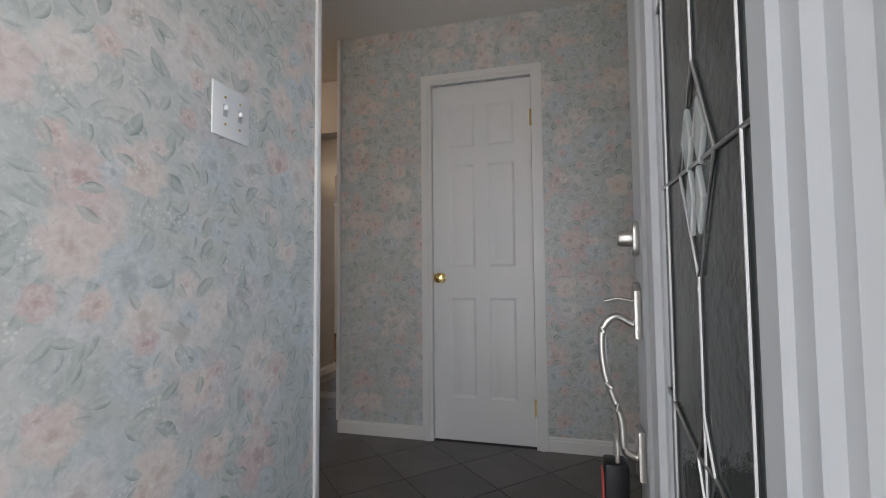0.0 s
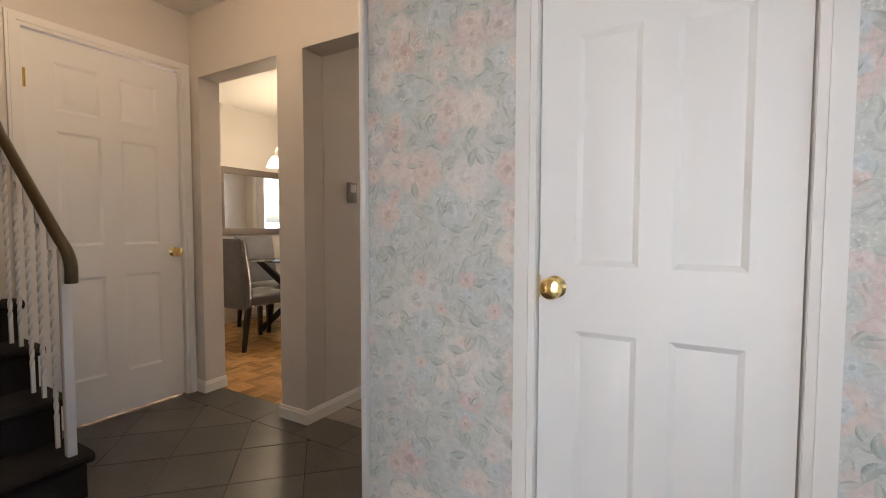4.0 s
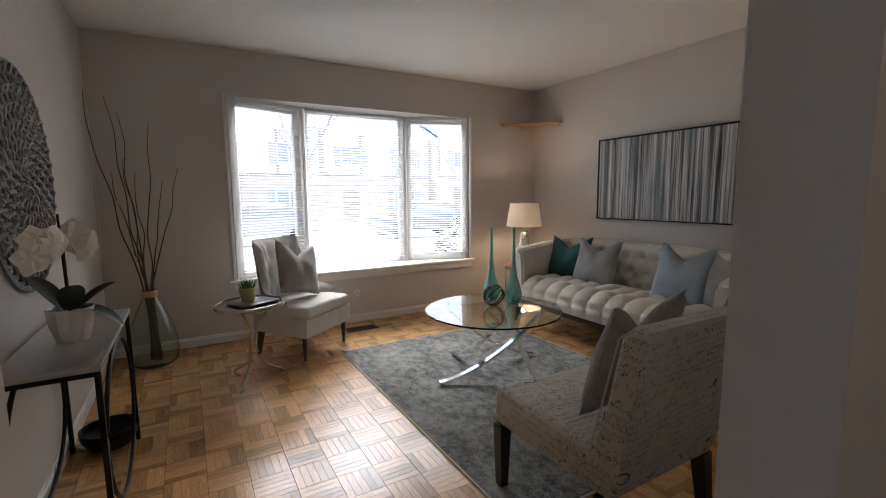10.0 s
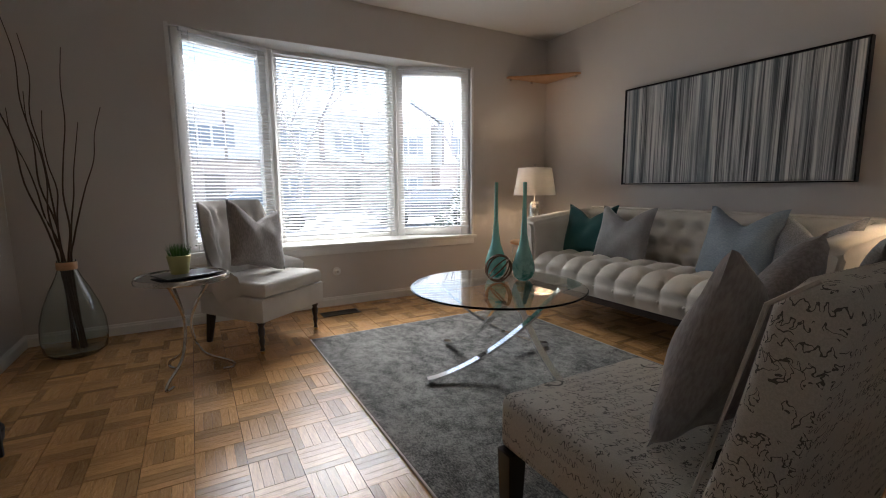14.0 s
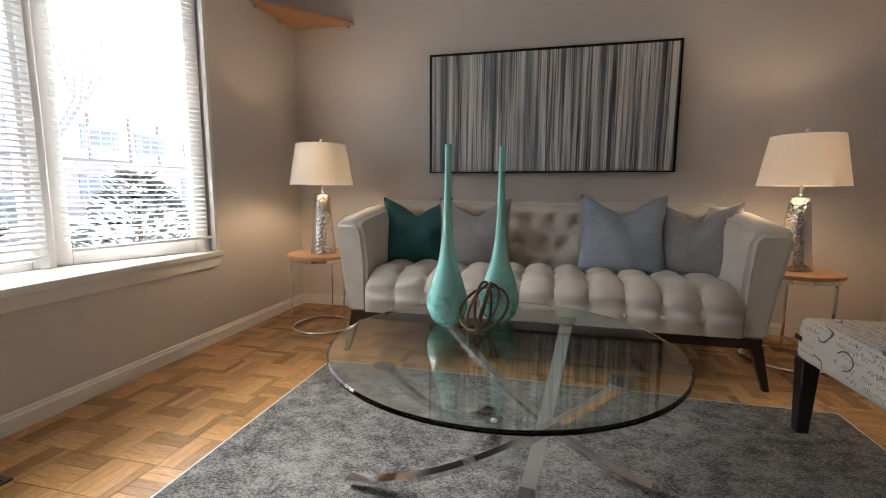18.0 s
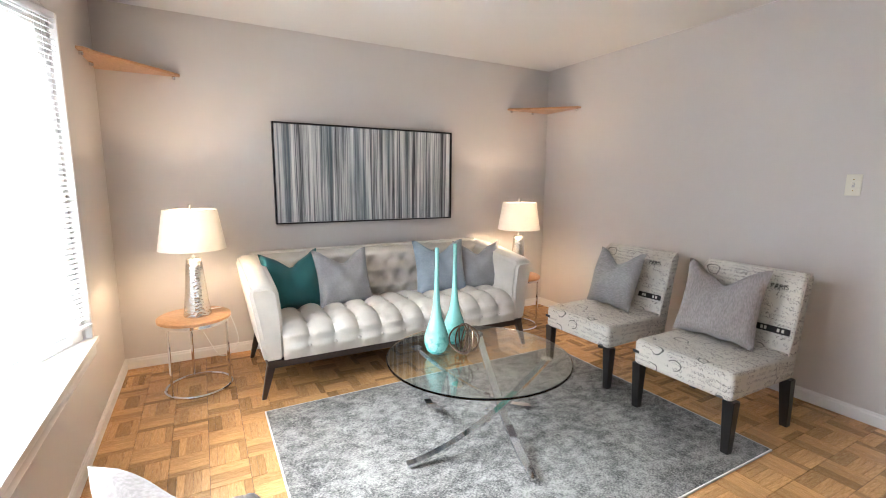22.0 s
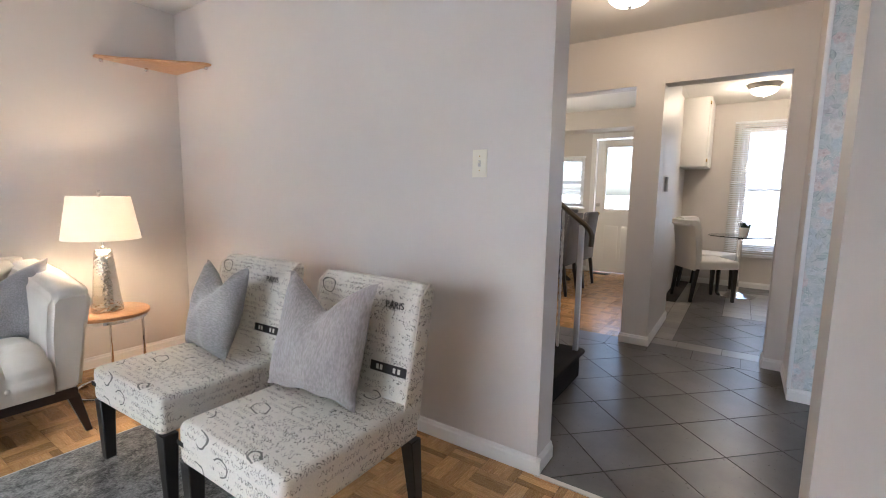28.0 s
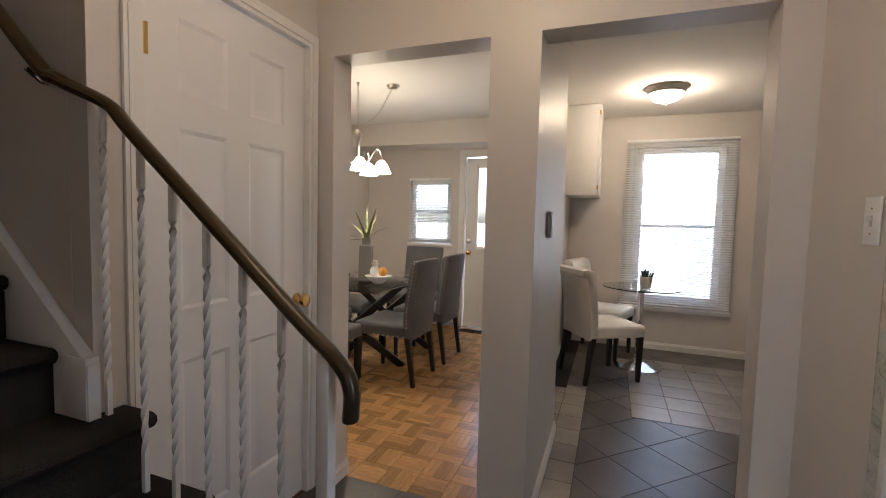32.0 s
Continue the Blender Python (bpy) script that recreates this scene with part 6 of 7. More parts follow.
for y1, x1 in ((0.29, 0.07), (-0.06, -0.03)):
    bm = bmesh.new()
    tube(bm, curve([(0, 0, 0.13), (0.0, 0.0, 0.30), (0.0, y1 * 0.12, 0.44), (x1 * 0.4, y1 * 0.5, 0.48), (x1, y1, 0.40)], 6), 0.003, 6)
    part("stem", bm, STEM, orch)
    for k in range(5):
        t = 0.35 + 0.65 * k / 4
        px, py, pz = x1 * t, y1 * t * 1.05, 0.475 - 0.08 * t * t
        bm = bmesh.new()
        for q in range(5):
            a = q * 72 + 18 + k * 13
            L = 0.072

            def pt(u, v, a=a, L=L):
                w = 0.55 * L * math.sin(math.pi * min(1, 0.1 + 0.9 * u)) * (2 * v - 1)
                r = L * u
                ca, sa = math.cos(radians(a)), math.sin(radians(a))
                return (-0.012 + 0.012 * u * u + random.uniform(-0.001, 0.001), ca * r - sa * w, sa * r + ca * w)

            sheet(bm, pt, 5, 4)
        fl = part("blossom", bm, PETAL, orch, "white orchid blossom")
        fl.location = (px - 0.02 + random.uniform(-0.02, 0.02), py, pz + random.uniform(-0.02, 0.02))
        fl.rotation_euler = (random.uniform(-0.5, 0.5), random.uniform(-0.4, 0.4), random.uniform(-1.3, -0.2))
bm = bmesh.new()
tube(bm, [(0.005, 0.0, 0.13), (0.008, 0.004, 0.56)], 0.0045, 6)
part("stake", bm, BLACKM, orch)

orch.scale = (0.86, 0.86, 0.86)
# round woven wall hanging
GREYW = fabric("grey_woven_cord", (0.2, 0.21, 0.22), (0.4, 0.41, 0.42), 240, 0.9, 0.7)
hang = thing("wall_hanging", "round openwork wall hanging of woven grey cord", "wall hanging", pose(-0.303, 0.0, 1.293, 0, -90, 0))
for ring_r, n, size in ((0.045, 10, 0.022), (0.10, 16, 0.03), (0.16, 22, 0.034), (0.22, 28, 0.036), (0.28, 34, 0.038), (0.335, 40, 0.038)):
    bm = bmesh.new()
    pts = []
    for q in range(10):
        t = 2 * math.pi * q / 10
        rr = ring_r + 0.95 * size * math.cos(t)
        aa = 0.48 * 2 * math.pi / n * math.sin(t)
        pts.append((rr * math.cos(aa), rr * math.sin(aa), 0.012 + 0.008 * math.sin(2 * t)))
    tube(bm, pts, 0.0075, 5, True)
    me = mesh_of("cord_loop", bm, GREYW)
    for k in range(n):
        o = new("cord_loop", me)
        o.parent, o.rotation_euler = hang, (0, 0, 2 * math.pi * k / n)
hang.scale = (1.19, 1.19, 1.0)
for rr in (0.07, 0.13, 0.19, 0.25, 0.31, 0.375):
    bm = bmesh.new()
    tube(bm, [(rr * math.cos(t), rr * math.sin(t), 0.010) for t in [2 * math.pi * k / 56 for k in range(56)]], 0.008, 6, True)
    part("hoop", bm, GREYW, hang)

# floor jar with branches
jar = thing("floor_jar", "large clear glass floor jar holding bare branches", "vase", pose(-0.60, -1.40, 0))
bm = bmesh.new()
prof = [(0.001, 0.002), (0.12, 0.002), (0.15, 0.03), (0.162, 0.11), (0.155, 0.2), (0.13, 0.3), (0.095, 0.39), (0.062, 0.46), (0.045, 0.51), (0.045, 0.56)]
inner = [(max(0.001, r - 0.005), z + (0.006 if z < 0.1 else 0)) for r, z in prof[::-1]]
lathe(bm, prof + inner, 36, cap=False)
g = part("glass_body", bm, glass("green_tinged_glass", (0.88, 0.95, 0.94)), jar, angle=60)
g.visible_shadow = False
bm = bmesh.new()
lathe(bm, [(0.047, 0.505), (0.05, 0.51), (0.05, 0.545), (0.047, 0.55), (0.046, 0.53)], 28, cap=False)
part("rope_collar", bm, OAK, jar, "tan rope collar")
TWIG = wood("bare_branch", (0.06, 0.038, 0.028), (0.13, 0.085, 0.06), (8, 8, 3), 0.7)
for k, (dx, dz, dy) in enumerate(((0.30, 1.40, -0.02), (0.17, 1.38, -0.08), (0.10, 1.27, -0.06), (-0.08, 1.22, -0.05), (-0.24, 0.90, 0.02), (-0.14, 0.80, 0.08), (0.08, 0.95, 0.05), (0.02, 0.86, 0.02), (0.14, 0.85, 0.12))):
    bm = bmesh.new()
    base = Vector((random.uniform(-0.05, 0.05), random.uniform(-0.05, 0.05), 0.03))
    neck = Vector((dx * 0.1, dy * 0.1, 0.53))
    tip = Vector((dx, dy, 0.53 + dz))
    pts = [base, neck]
    for j in range(1, 6):
        f = j / 6
        pts.append(neck.lerp(tip, f) + Vector((random.uniform(-0.018, 0.018), random.uniform(-0.012, 0.012), 0)))
    pts.append(tip)
    pts = curve(pts, 4)
    pts = [Vector((p.x, max(p.y, -0.25), p.z)) for p in pts]
    pts = [Vector((min(p.x, 0.27), p.y, p.z)) for p in pts]
    tube(bm, pts, [0.0062 - 0.0045 * i / len(pts) for i in range(len(pts))], 6)
    part("branch", bm, TWIG, jar, "bare brown branch")

# floor vents, smoke plate, outlets
VENTM = Mat("brown_vent_metal", (0.06, 0.042, 0.03), 0.45, 0.5).m


def floor_vent(m, label, L=0.29, Wd=0.12):
    t = thing("floor_vent", label, "vent", m, group="floor vents")
    bm = bmesh.new()
    for b in ((-L / 2, L / 2, -Wd / 2, -Wd / 2 + 0.015), (-L / 2, L / 2, Wd / 2 - 0.015, Wd / 2), (-L / 2, -L / 2 + 0.015, -Wd / 2 + 0.015, Wd / 2 - 0.015), (L / 2 - 0.015, L / 2, -Wd / 2 + 0.015, Wd / 2 - 0.015)):
        box(bm, *b, 0.0005, 0.006)
    part("frame", bm, VENTM, t, smooth=False)
    # Flat near-black sheet painted as the shade between the vent slats.
    bm = bmesh.new()
    box(bm, -L / 2 + 0.01, L / 2 - 0.01, -Wd / 2 + 0.01, Wd / 2 - 0.01, 0.0004, 0.0012)
    part("duct_shade", bm, DARK, t)
    for k in range(18):
        x = -L / 2 + 0.022 + k * (L - 0.044) / 17
        bm = bmesh.new()
        box(bm, x - 0.002, x + 0.002, -Wd / 2 + 0.014, Wd / 2 - 0.014, 0.0012, 0.005)
        part("slat", bm, VENTM, t, smooth=False)


floor_vent(pose(-2.20, -1.44, 0), "brown metal floor vent under the bay window")
floor_vent(pose(-2.75, 7.22, 0), "brown metal floor vent by the back door")
jack = thing("wall_jack", "round white cable plate low on the window wall", "outlet", pose(-2.25, -1.684, 0.285, 0, 0, 180))
for r0, d, mt in ((0.034, 0.008, PLASTW), (0.02, 0.03, PLASTW), (0.01, 0.034, NICKEL)):
    bm = bmesh.new()
    lathe(bm, [(r0, 0), (r0, d * 0.8), (r0 * 0.85, d), (0.001, d)], 24, cap=False)
    bmesh.ops.transform(bm, matrix=Matrix.Rotation(radians(90), 4, "X"), verts=bm.verts)
    part("plate" if r0 > 0.03 else "knob", bm, mt, jack)
cordm = bmesh.new()
tube(cordm, curve([(-0.322, -1.60, 1.86), (-0.32, -1.60, 1.5), (-0.325, -1.59, 1.1), (-0.318, -1.60, 0.75)], 8), 0.0025, 5)
solo("blind_cord", cordm, PLASTW, "thin white cord hanging in the room corner", "cord")
out = thing("wall_outlet", "ivory wall outlet behind the console", "outlet", pose(-0.301, -0.72, 0.32, 0, 0, -90))
bm = bmesh.new()
box(bm, -0.035, 0.035, -0.006, 0, -0.057, 0.057, 0.003)
part("plate", bm, PLASTIC, out)
for z in (-0.022, 0.022):
    bm = bmesh.new()
    box(bm, -0.014, 0.014, -0.008, -0.005, z - 0.013, z + 0.013, 0.002)
    part("socket", bm, PLASTW, out)



# ---- ceiling lights ----
DOME = Mat("lit_frosted_glass", (0.9, 0.86, 0.78), 0.4)
DOME.put("Emission Color", (1.0, 0.82, 0.6)).put("Emission Strength", 0.45)


def flush_light(m, label):
    t = thing("ceiling_light", label, "ceiling light", m, group="flush ceiling lights")
    bm = bmesh.new()
    lathe(bm, [(0.15, 0), (0.155, -0.006), (0.15, -0.02), (0.142, -0.03), (0.146, -0.036), (0.132, -0.05), (0.128, -0.04), (0.14, -0.002)], 40, cap=False)
    part("pan", bm, NICKEL, t, "brushed nickel pan")
    bm = bmesh.new()
    lathe(bm, [(0.13, -0.045), (0.118, -0.075), (0.09, -0.1), (0.05, -0.114), (0.001, -0.118)], 36, cap=False)
    d = part("shade", bm, DOME.m, t, "lit frosted glass dome")
    d.visible_shadow = False
    bm = bmesh.new()
    lathe(bm, [(0.004, -0.118), (0.012, -0.122), (0.009, -0.132), (0.001, -0.136)], 12, cap=False)
    part("finial", bm, NICKEL, t)


flush_light(pose(-0.915, 6.38, H), "round flush ceiling light with a lit dome in the kitchen")
flush_light(pose(-1.65, 3.22, H), "round flush ceiling light with a lit dome in the hall")

# ---- dining room ----
GREYC = fabric("charcoal_grey_linen", (0.085, 0.085, 0.095), (0.15, 0.15, 0.165), 330, 0.9, 0.5)
WHITEL = Mat("white_leatherette", (0.74, 0.72, 0.69), 0.42)
WHITEL.bump(WHITEL.noise(WHITEL.coords(), 90, 4), 0.2, 0.002)
NAILM = Mat("polished_nailhead", (0.8, 0.78, 0.75), 0.15, 1.0).m


def parsons_chair(name, label, cat, mat, legm, nails, group, hgt=0.97, roll=False):
    """A high-backed upholstered chair; -y is its front."""
    c = thing(name, label, cat, group=group)
    bm = bmesh.new()
    box(bm, -0.235, 0.235, -0.25, 0.2, 0.375, 0.47, 0.024, 3)
    for v in bm.verts:
        if v.co.z > 0.455:
            v.co.z += 0.02 * max(0, 1 - (v.co.x / 0.25) ** 2)
    part("seat", bm, mat, c)
    bm = bmesh.new()
    out = [(0.165, 0.38), (0.245, 0.36), (0.255, 0.6), (0.295, hgt - 0.02), (0.285, hgt), (0.245, hgt), (0.225, hgt - 0.02), (0.18, 0.62)]
    if roll:
        out = [(0.165, 0.38), (0.24, 0.36), (0.25, 0.6), (0.29, hgt - 0.08), (0.335, hgt - 0.05), (0.335, hgt - 0.01), (0.29, hgt), (0.235, hgt - 0.015), (0.205, hgt - 0.08), (0.18, 0.62)]
    prism(bm, out, -0.225, 0.225, "x", 0.014, 2)
    part("backrest", bm, mat, c)
    for x in (-0.205, 0.205):
        for y, dy in ((-0.22, 0.0), (0.21, 0.05)):
            bm = bmesh.new()
            leg(bm, x, y, 0, 0.38, 0.015, 0.022, 0, dy)
            part("leg", bm, legm, c)
    if nails:
        bm = bmesh.new()
        bmesh.ops.create_icosphere(bm, subdivisions=1, radius=0.0085)
        me = mesh_of("nailhead", bm, NAILM)
        spots = []
        for s in (-1, 1):
            for k in range(17):
                z = 0.46 + (hgt - 0.48) * k / 16
                f = (z - 0.6) / (hgt - 0.62)
                spots.append((s * 0.226, 0.205 + (0.055 * max(0, f)), z))
            for k in range(11):
                spots.append((s * 0.236, -0.235 + 0.42 * k / 10, 0.388))
        for k in range(11):
            spots.append((-0.22 + 0.44 * k / 10, -0.251, 0.388))
        for p in spots:
            o = new("nailhead", me)
            o.parent, o.location = c, p
    return c


dc = parsons_chair("dining_chair", "charcoal linen dining chair with silver nailheads and black legs", "chair", GREYC, BLACKW, True, "dining chairs")
dc.matrix_basis = pose(-2.90, 5.56, 0, 0, 0, -90)
for m in (pose(-2.88, 6.18, 0, 0, 0, -90), pose(-3.70, 5.55, 0, 0, 0, 90), pose(-3.70, 6.17, 0, 0, 0, 90), pose(-3.27, 5.02, 0, 0, 0, 180), pose(-3.30, 6.82, 0, 0, 0, 0)):
    copy_thing(dc, m)
tb = thing("dining_table", "glass dining table on crossed black wooden legs", "dining table", pose(-3.28, 5.87, 0))
bm = bmesh.new()
prism(bm, [(-0.44, -0.74), (0.44, -0.74), (0.44, 0.74), (-0.44, 0.74)], 0.738, 0.75, "z", 0.003)
p = part("tabletop", bm, TABLEG, tb, "clear rectangular glass top")
p.visible_shadow = False
for y in (-0.3, 0.3):
    for s in (-1, 1):
        bm = bmesh.new()
        tube(bm, [(-0.34 * s, y - 0.22 * s, 0.0), (0.0, y, 0.36 + 0.03 * s), (0.34 * s, y + 0.22 * s, 0.735)], 0.045, 4, sy=0.9)
        part("leg", bm, BLACKW, tb, "angled black wooden leg", angle=30)
bm = bmesh.new()
box(bm, -0.035, 0.035, -0.33, 0.33, 0.33, 0.4, 0.004)
part("stretcher", bm, BLACKW, tb)

CERG = Mat("grey_ceramic", (0.24, 0.235, 0.225), 0.4).m
va = thing("tall_vase", "tall grey square vase of agave leaves on the dining table", "vase", pose(-3.22, 5.62, 0.751, 0, 0, 20))
bm = bmesh.new()
A = []
for w, z in ((0.05, 0), (0.056, 0.01), (0.05, 0.30), (0.032, 0.31), (0.03, 0.36), (0.033, 0.37), (0.026, 0.365), (0.024, 0.3)):
    A.append([bm.verts.new((sx * w, sy * w, z)) for sx, sy in ((-1, -1), (1, -1), (1, 1), (-1, 1))])
for P, Q in zip(A, A[1:]):
    for i in range(4):
        bm.faces.new((P[i], P[(i + 1) % 4], Q[(i + 1) % 4], Q[i]))
bm.faces.new(A[0]), bm.faces.new(A[-1])
part("vase_body", bm, CERG, va, angle=25)
AGAVE = Mat("pale_green_leaf", (0.2, 0.22, 0.1), 0.55).m
for a, up, L in ((10, 1.6, 0.3), (75, 1.2, 0.34), (140, 0.9, 0.34), (185, 0.35, 0.5), (200, 0.1, 0.52), (250, 1.5, 0.33), (310, 1.9, 0.34), (350, 0.9, 0.3), (100, 2.4, 0.36), (220, 2.2, 0.3)):
    c, s = math.cos(radians(a)), math.sin(radians(a))
    bm = bmesh.new()

    def blade(u, v, c=c, s=s, up=up, L=L):
        n = math.hypot(1, up)
        d = L * u / n
        w = 0.016 * (1 - u) ** 0.7 * (2 * v - 1)
        z = 0.35 + up * d - (0.5 * d * d / L if up < 1 else 0.9 * d * d) + 0.3 * abs(w)
        return (c * d - s * w, s * d + c * w, z)

    sheet(bm, blade, 9, 3)
    part("leaf", bm, AGAVE, va)
bw = thing("fruit_bowl", "white bowl with ceramic fruit on the dining table", "bowl", pose(-3.06, 5.55, 0.751))
bm = bmesh.new()
lathe(bm, [(0.001, 0), (0.04, 0), (0.07, 0.025), (0.11, 0.06), (0.113, 0.063), (0.1, 0.06), (0.06, 0.028), (0.001, 0.012)], 32, cap=False)
part("bowl", bm, PLASTW, bw)
bm = bmesh.new()
bmesh.ops.create_uvsphere(bm, u_segments=20, v_segments=12, radius=0.038)
part("orange", bm, Mat("orange_glaze", (0.75, 0.36, 0.06), 0.35).m, bw).location = (0.03, 0.02, 0.095)
bm = bmesh.new()
lathe(bm, [(0.001, 0.03), (0.03, 0.04), (0.042, 0.07), (0.036, 0.105), (0.018, 0.125), (0.03, 0.15), (0.012, 0.135), (0.022, 0.17), (0.001, 0.15)], 12, cap=False)
part("pineapple", bm, PLASTW, bw, "white ceramic pineapple").location = (-0.035, 0.0, 0.015)

mr = thing("wall_mirror", "wide mirror in a taupe wooden frame", "mirror", pose(-4.239, 5.78, 1.352))
TAUPE = wood("taupe_wood", (0.13, 0.1, 0.085), (0.2, 0.165, 0.14), (3, 20, 20), 0.5)
bm = bmesh.new()
box(bm, 0.0, 0.012, -0.40, 0.40, -0.30, 0.30)
part("mirror_glass", bm, Mat("mirror_silver", (0.9, 0.9, 0.9), 0.0, 1.0).m, mr, smooth=False)
for b in ((-0.47, 0.47, 0.30, 0.375), (-0.47, 0.47, -0.375, -0.30), (-0.47, -0.40, -0.30, 0.30), (0.40, 0.47, -0.30, 0.30)):
    bm = bmesh.new()
    box(bm, 0.0, 0.03, *b, 0.004)
    part("frame", bm, TAUPE, mr, "taupe wooden frame")

chd = thing("chandelier", "nickel chandelier with lit bell glass shades on a swag chain", "chandelier", pose(-3.28, 5.55, 1.66))
BELL = Mat("lit_bell_glass", (0.9, 0.86, 0.8), 0.4)
BELL.put("Emission Color", (1.0, 0.84, 0.62)).put("Emission Strength", 0.45)
bm = bmesh.new()
lathe(bm, [(0.004, 0.0), (0.016, 0.01), (0.01, 0.03), (0.022, 0.05), (0.03, 0.08), (0.02, 0.11), (0.012, 0.13), (0.012, 0.26), (0.03, 0.29), (0.035, 0.32), (0.02, 0.345), (0.006, 0.36)], 20)
part("body", bm, NICKEL, chd)
for k in range(5):
    a = radians(72 * k + 20)
    c, s = math.cos(a), math.sin(a)
    bm = bmesh.new()
    tube(bm, curve([(0.02 * c, 0.02 * s, 0.07), (0.09 * c, 0.09 * s, 0.10), (0.16 * c, 0.16 * s, 0.2), (0.20 * c, 0.20 * s, 0.16), (0.205 * c, 0.205 * s, 0.1)], 6), 0.006, 8)
    arm = part("arm", bm, NICKEL, chd, "curled nickel arm")
    bm = bmesh.new()
    lathe(bm, [(0.02, 0.105), (0.03, 0.095), (0.05, 0.07), (0.066, 0.03), (0.08, 0.0), (0.077, 0.0), (0.063, 0.03), (0.045, 0.07), (0.02, 0.1)], 24, (0.205 * c, 0.205 * s, 0), cap=False)
    b = part("shade", bm, BELL.m, arm, "lit bell-shaped glass shade")
    b.visible_shadow = False
for p0, p1 in (((0, 0, 0.36), (0, 0, 0.735)), ((0.02, 0.02, 0.40), (0.24, 0.16, 0.735))):
    pts = [Vector(p0).lerp(Vector(p1), k / 12) + Vector((0, 0, -0.08 * math.sin(math.pi * k / 12) if p1[0] else 0)) for k in range(13)]
    for k, (a, b) in enumerate(zip(pts, pts[1:])):
        bm = bmesh.new()
        mid, d = (a + b) / 2, (b - a)
        L = d.length * 0.66
        tube(bm, [(0.007 * math.cos(t), 0.0, L * math.sin(t)) for t in [2 * math.pi * q / 10 for q in range(10)]], 0.0018, 5, True)
        bmesh.ops.transform(bm, matrix=Matrix.Translation(mid) @ Vector((0, 0, 1)).rotation_difference(d).to_matrix().to_4x4() @ Matrix.Rotation(radians(90 * (k % 2)), 4, "Z"), verts=bm.verts)
        part("chain_link", bm, NICKEL, chd)
for x, y, r in ((0.0, 0.0, 0.012), (0.24, 0.16, 0.055)):
    bm = bmesh.new()
    lathe(bm, [(r, 0.739), (r, 0.734), (r * 0.7, 0.715), (0.004, 0.71)], 24, (x, y, 0))
    part("canopy", bm, NICKEL, chd, "ceiling canopy")
lamp("chandelier_bulb", "POINT", Matrix.Translation((-3.28, 5.55, 1.70)), 0.75, (1.0, 0.8, 0.56), 0.15)

# ---- kitchen ----
cab = thing("wall_cabinet", "white wall cabinet with small hinges", "cabinet", pose(-1.714, 6.74, 1.56))
bm = bmesh.new()
box(bm, 0.0, 0.285, 0.0, 0.638, 0.0, 0.838, 0.002)
part("body", bm, DOORW, cab)
for y in (0.0, 0.322):
    bm = bmesh.new()
    box(bm, 0.287, 0.305, y + 0.003, y + 0.313, 0.003, 0.835, 0.003)
    part("door", bm, DOORW, cab)
for z in (0.07, 0.76):
    bm = bmesh.new()
    box(bm, 0.286, 0.3, -0.006, 0.002, z - 0.02, z + 0.02, 0.001)
    part("hinge", bm, BRASS, cab)
kc = parsons_chair("kitchen_chair", "white leatherette chair with a rolled back and black legs", "chair", WHITEL.m, BLACKW, False, "kitchen chairs", 0.93, True)
kc.matrix_basis = pose(-1.315, 6.285, 0, 0, 0, 124)
copy_thing(kc, pose(-1.335, 6.99, 0, 0, 0, 72))
kt = thing("bistro_table", "small round glass table on a chrome pedestal", "table", pose(-1.0, 6.70, 0))
bm = bmesh.new()
lathe(bm, [(0.001, 0.722), (0.332, 0.722), (0.335, 0.726), (0.332, 0.732), (0.001, 0.732)], 56, cap=False)
p = part("tabletop", bm, TABLEG, kt, "round clear glass top")
p.visible_shadow = False
bm = bmesh.new()
lathe(bm, [(0.001, 0), (0.205, 0.0), (0.208, 0.008), (0.15, 0.022), (0.06, 0.045), (0.035, 0.07), (0.03, 0.12), (0.03, 0.68), (0.06, 0.715), (0.09, 0.7215), (0.001, 0.7215)], 40, cap=False)
part("pedestal", bm, CHROME, kt, "chrome trumpet pedestal")
sp = thing("succulent_pot", "small succulent in a white pot on the glass table", "plant", pose(-0.97, 6.62, 0.733))
bm = bmesh.new()
lathe(bm, [(0.001, 0), (0.042, 0), (0.056, 0.1), (0.052, 0.102), (0.048, 0.085), (0.001, 0.08)], 24, cap=False)
part("pot", bm, PLASTW, sp)
bm = bmesh.new()
tuftgrass(bm, 70, 0.045, 0.1, 0.006)
bmesh.ops.translate(bm, vec=(0, 0, 0.08), verts=bm.verts)
part("leaves", bm, Mat("dark_succulent", (0.02, 0.06, 0.03), 0.5).m, sp)

# ---- outside ----
SNOW = paint("snow", (0.78, 0.8, 0.82), 0.9, 0.05, 0.3, 8)
bm = bmesh.new()
sheet(bm, lambda u, v: (-300 + 600 * u, -300 + 600 * v, -0.55), 2, 2)
solo("ground", bm, SNOW, "snow-covered ground", "ground", "structure")
slab("road", -120, 120, -13.5, -8.5, -0.545, -0.53, paint("slushy_asphalt", (0.4, 0.4, 0.41), 0.6, 0.2), "wet winter street with slush", "road")
# Brick, stucco, timber and glass colours are lightened to paint in winter haze.
BRICKF = paint("hazed_brick", (0.56, 0.48, 0.44), 0.9, 0.15)
STUCCO = paint("hazed_stucco", (0.74, 0.73, 0.71), 0.9, 0.05)
BEAM = Mat("hazed_timber", (0.3, 0.27, 0.25), 0.8).m
FARG = Mat("hazed_window_glass", (0.3, 0.35, 0.4), 0.1).m
SHUT = Mat("slate_shutter", (0.36, 0.4, 0.44), 0.7).m


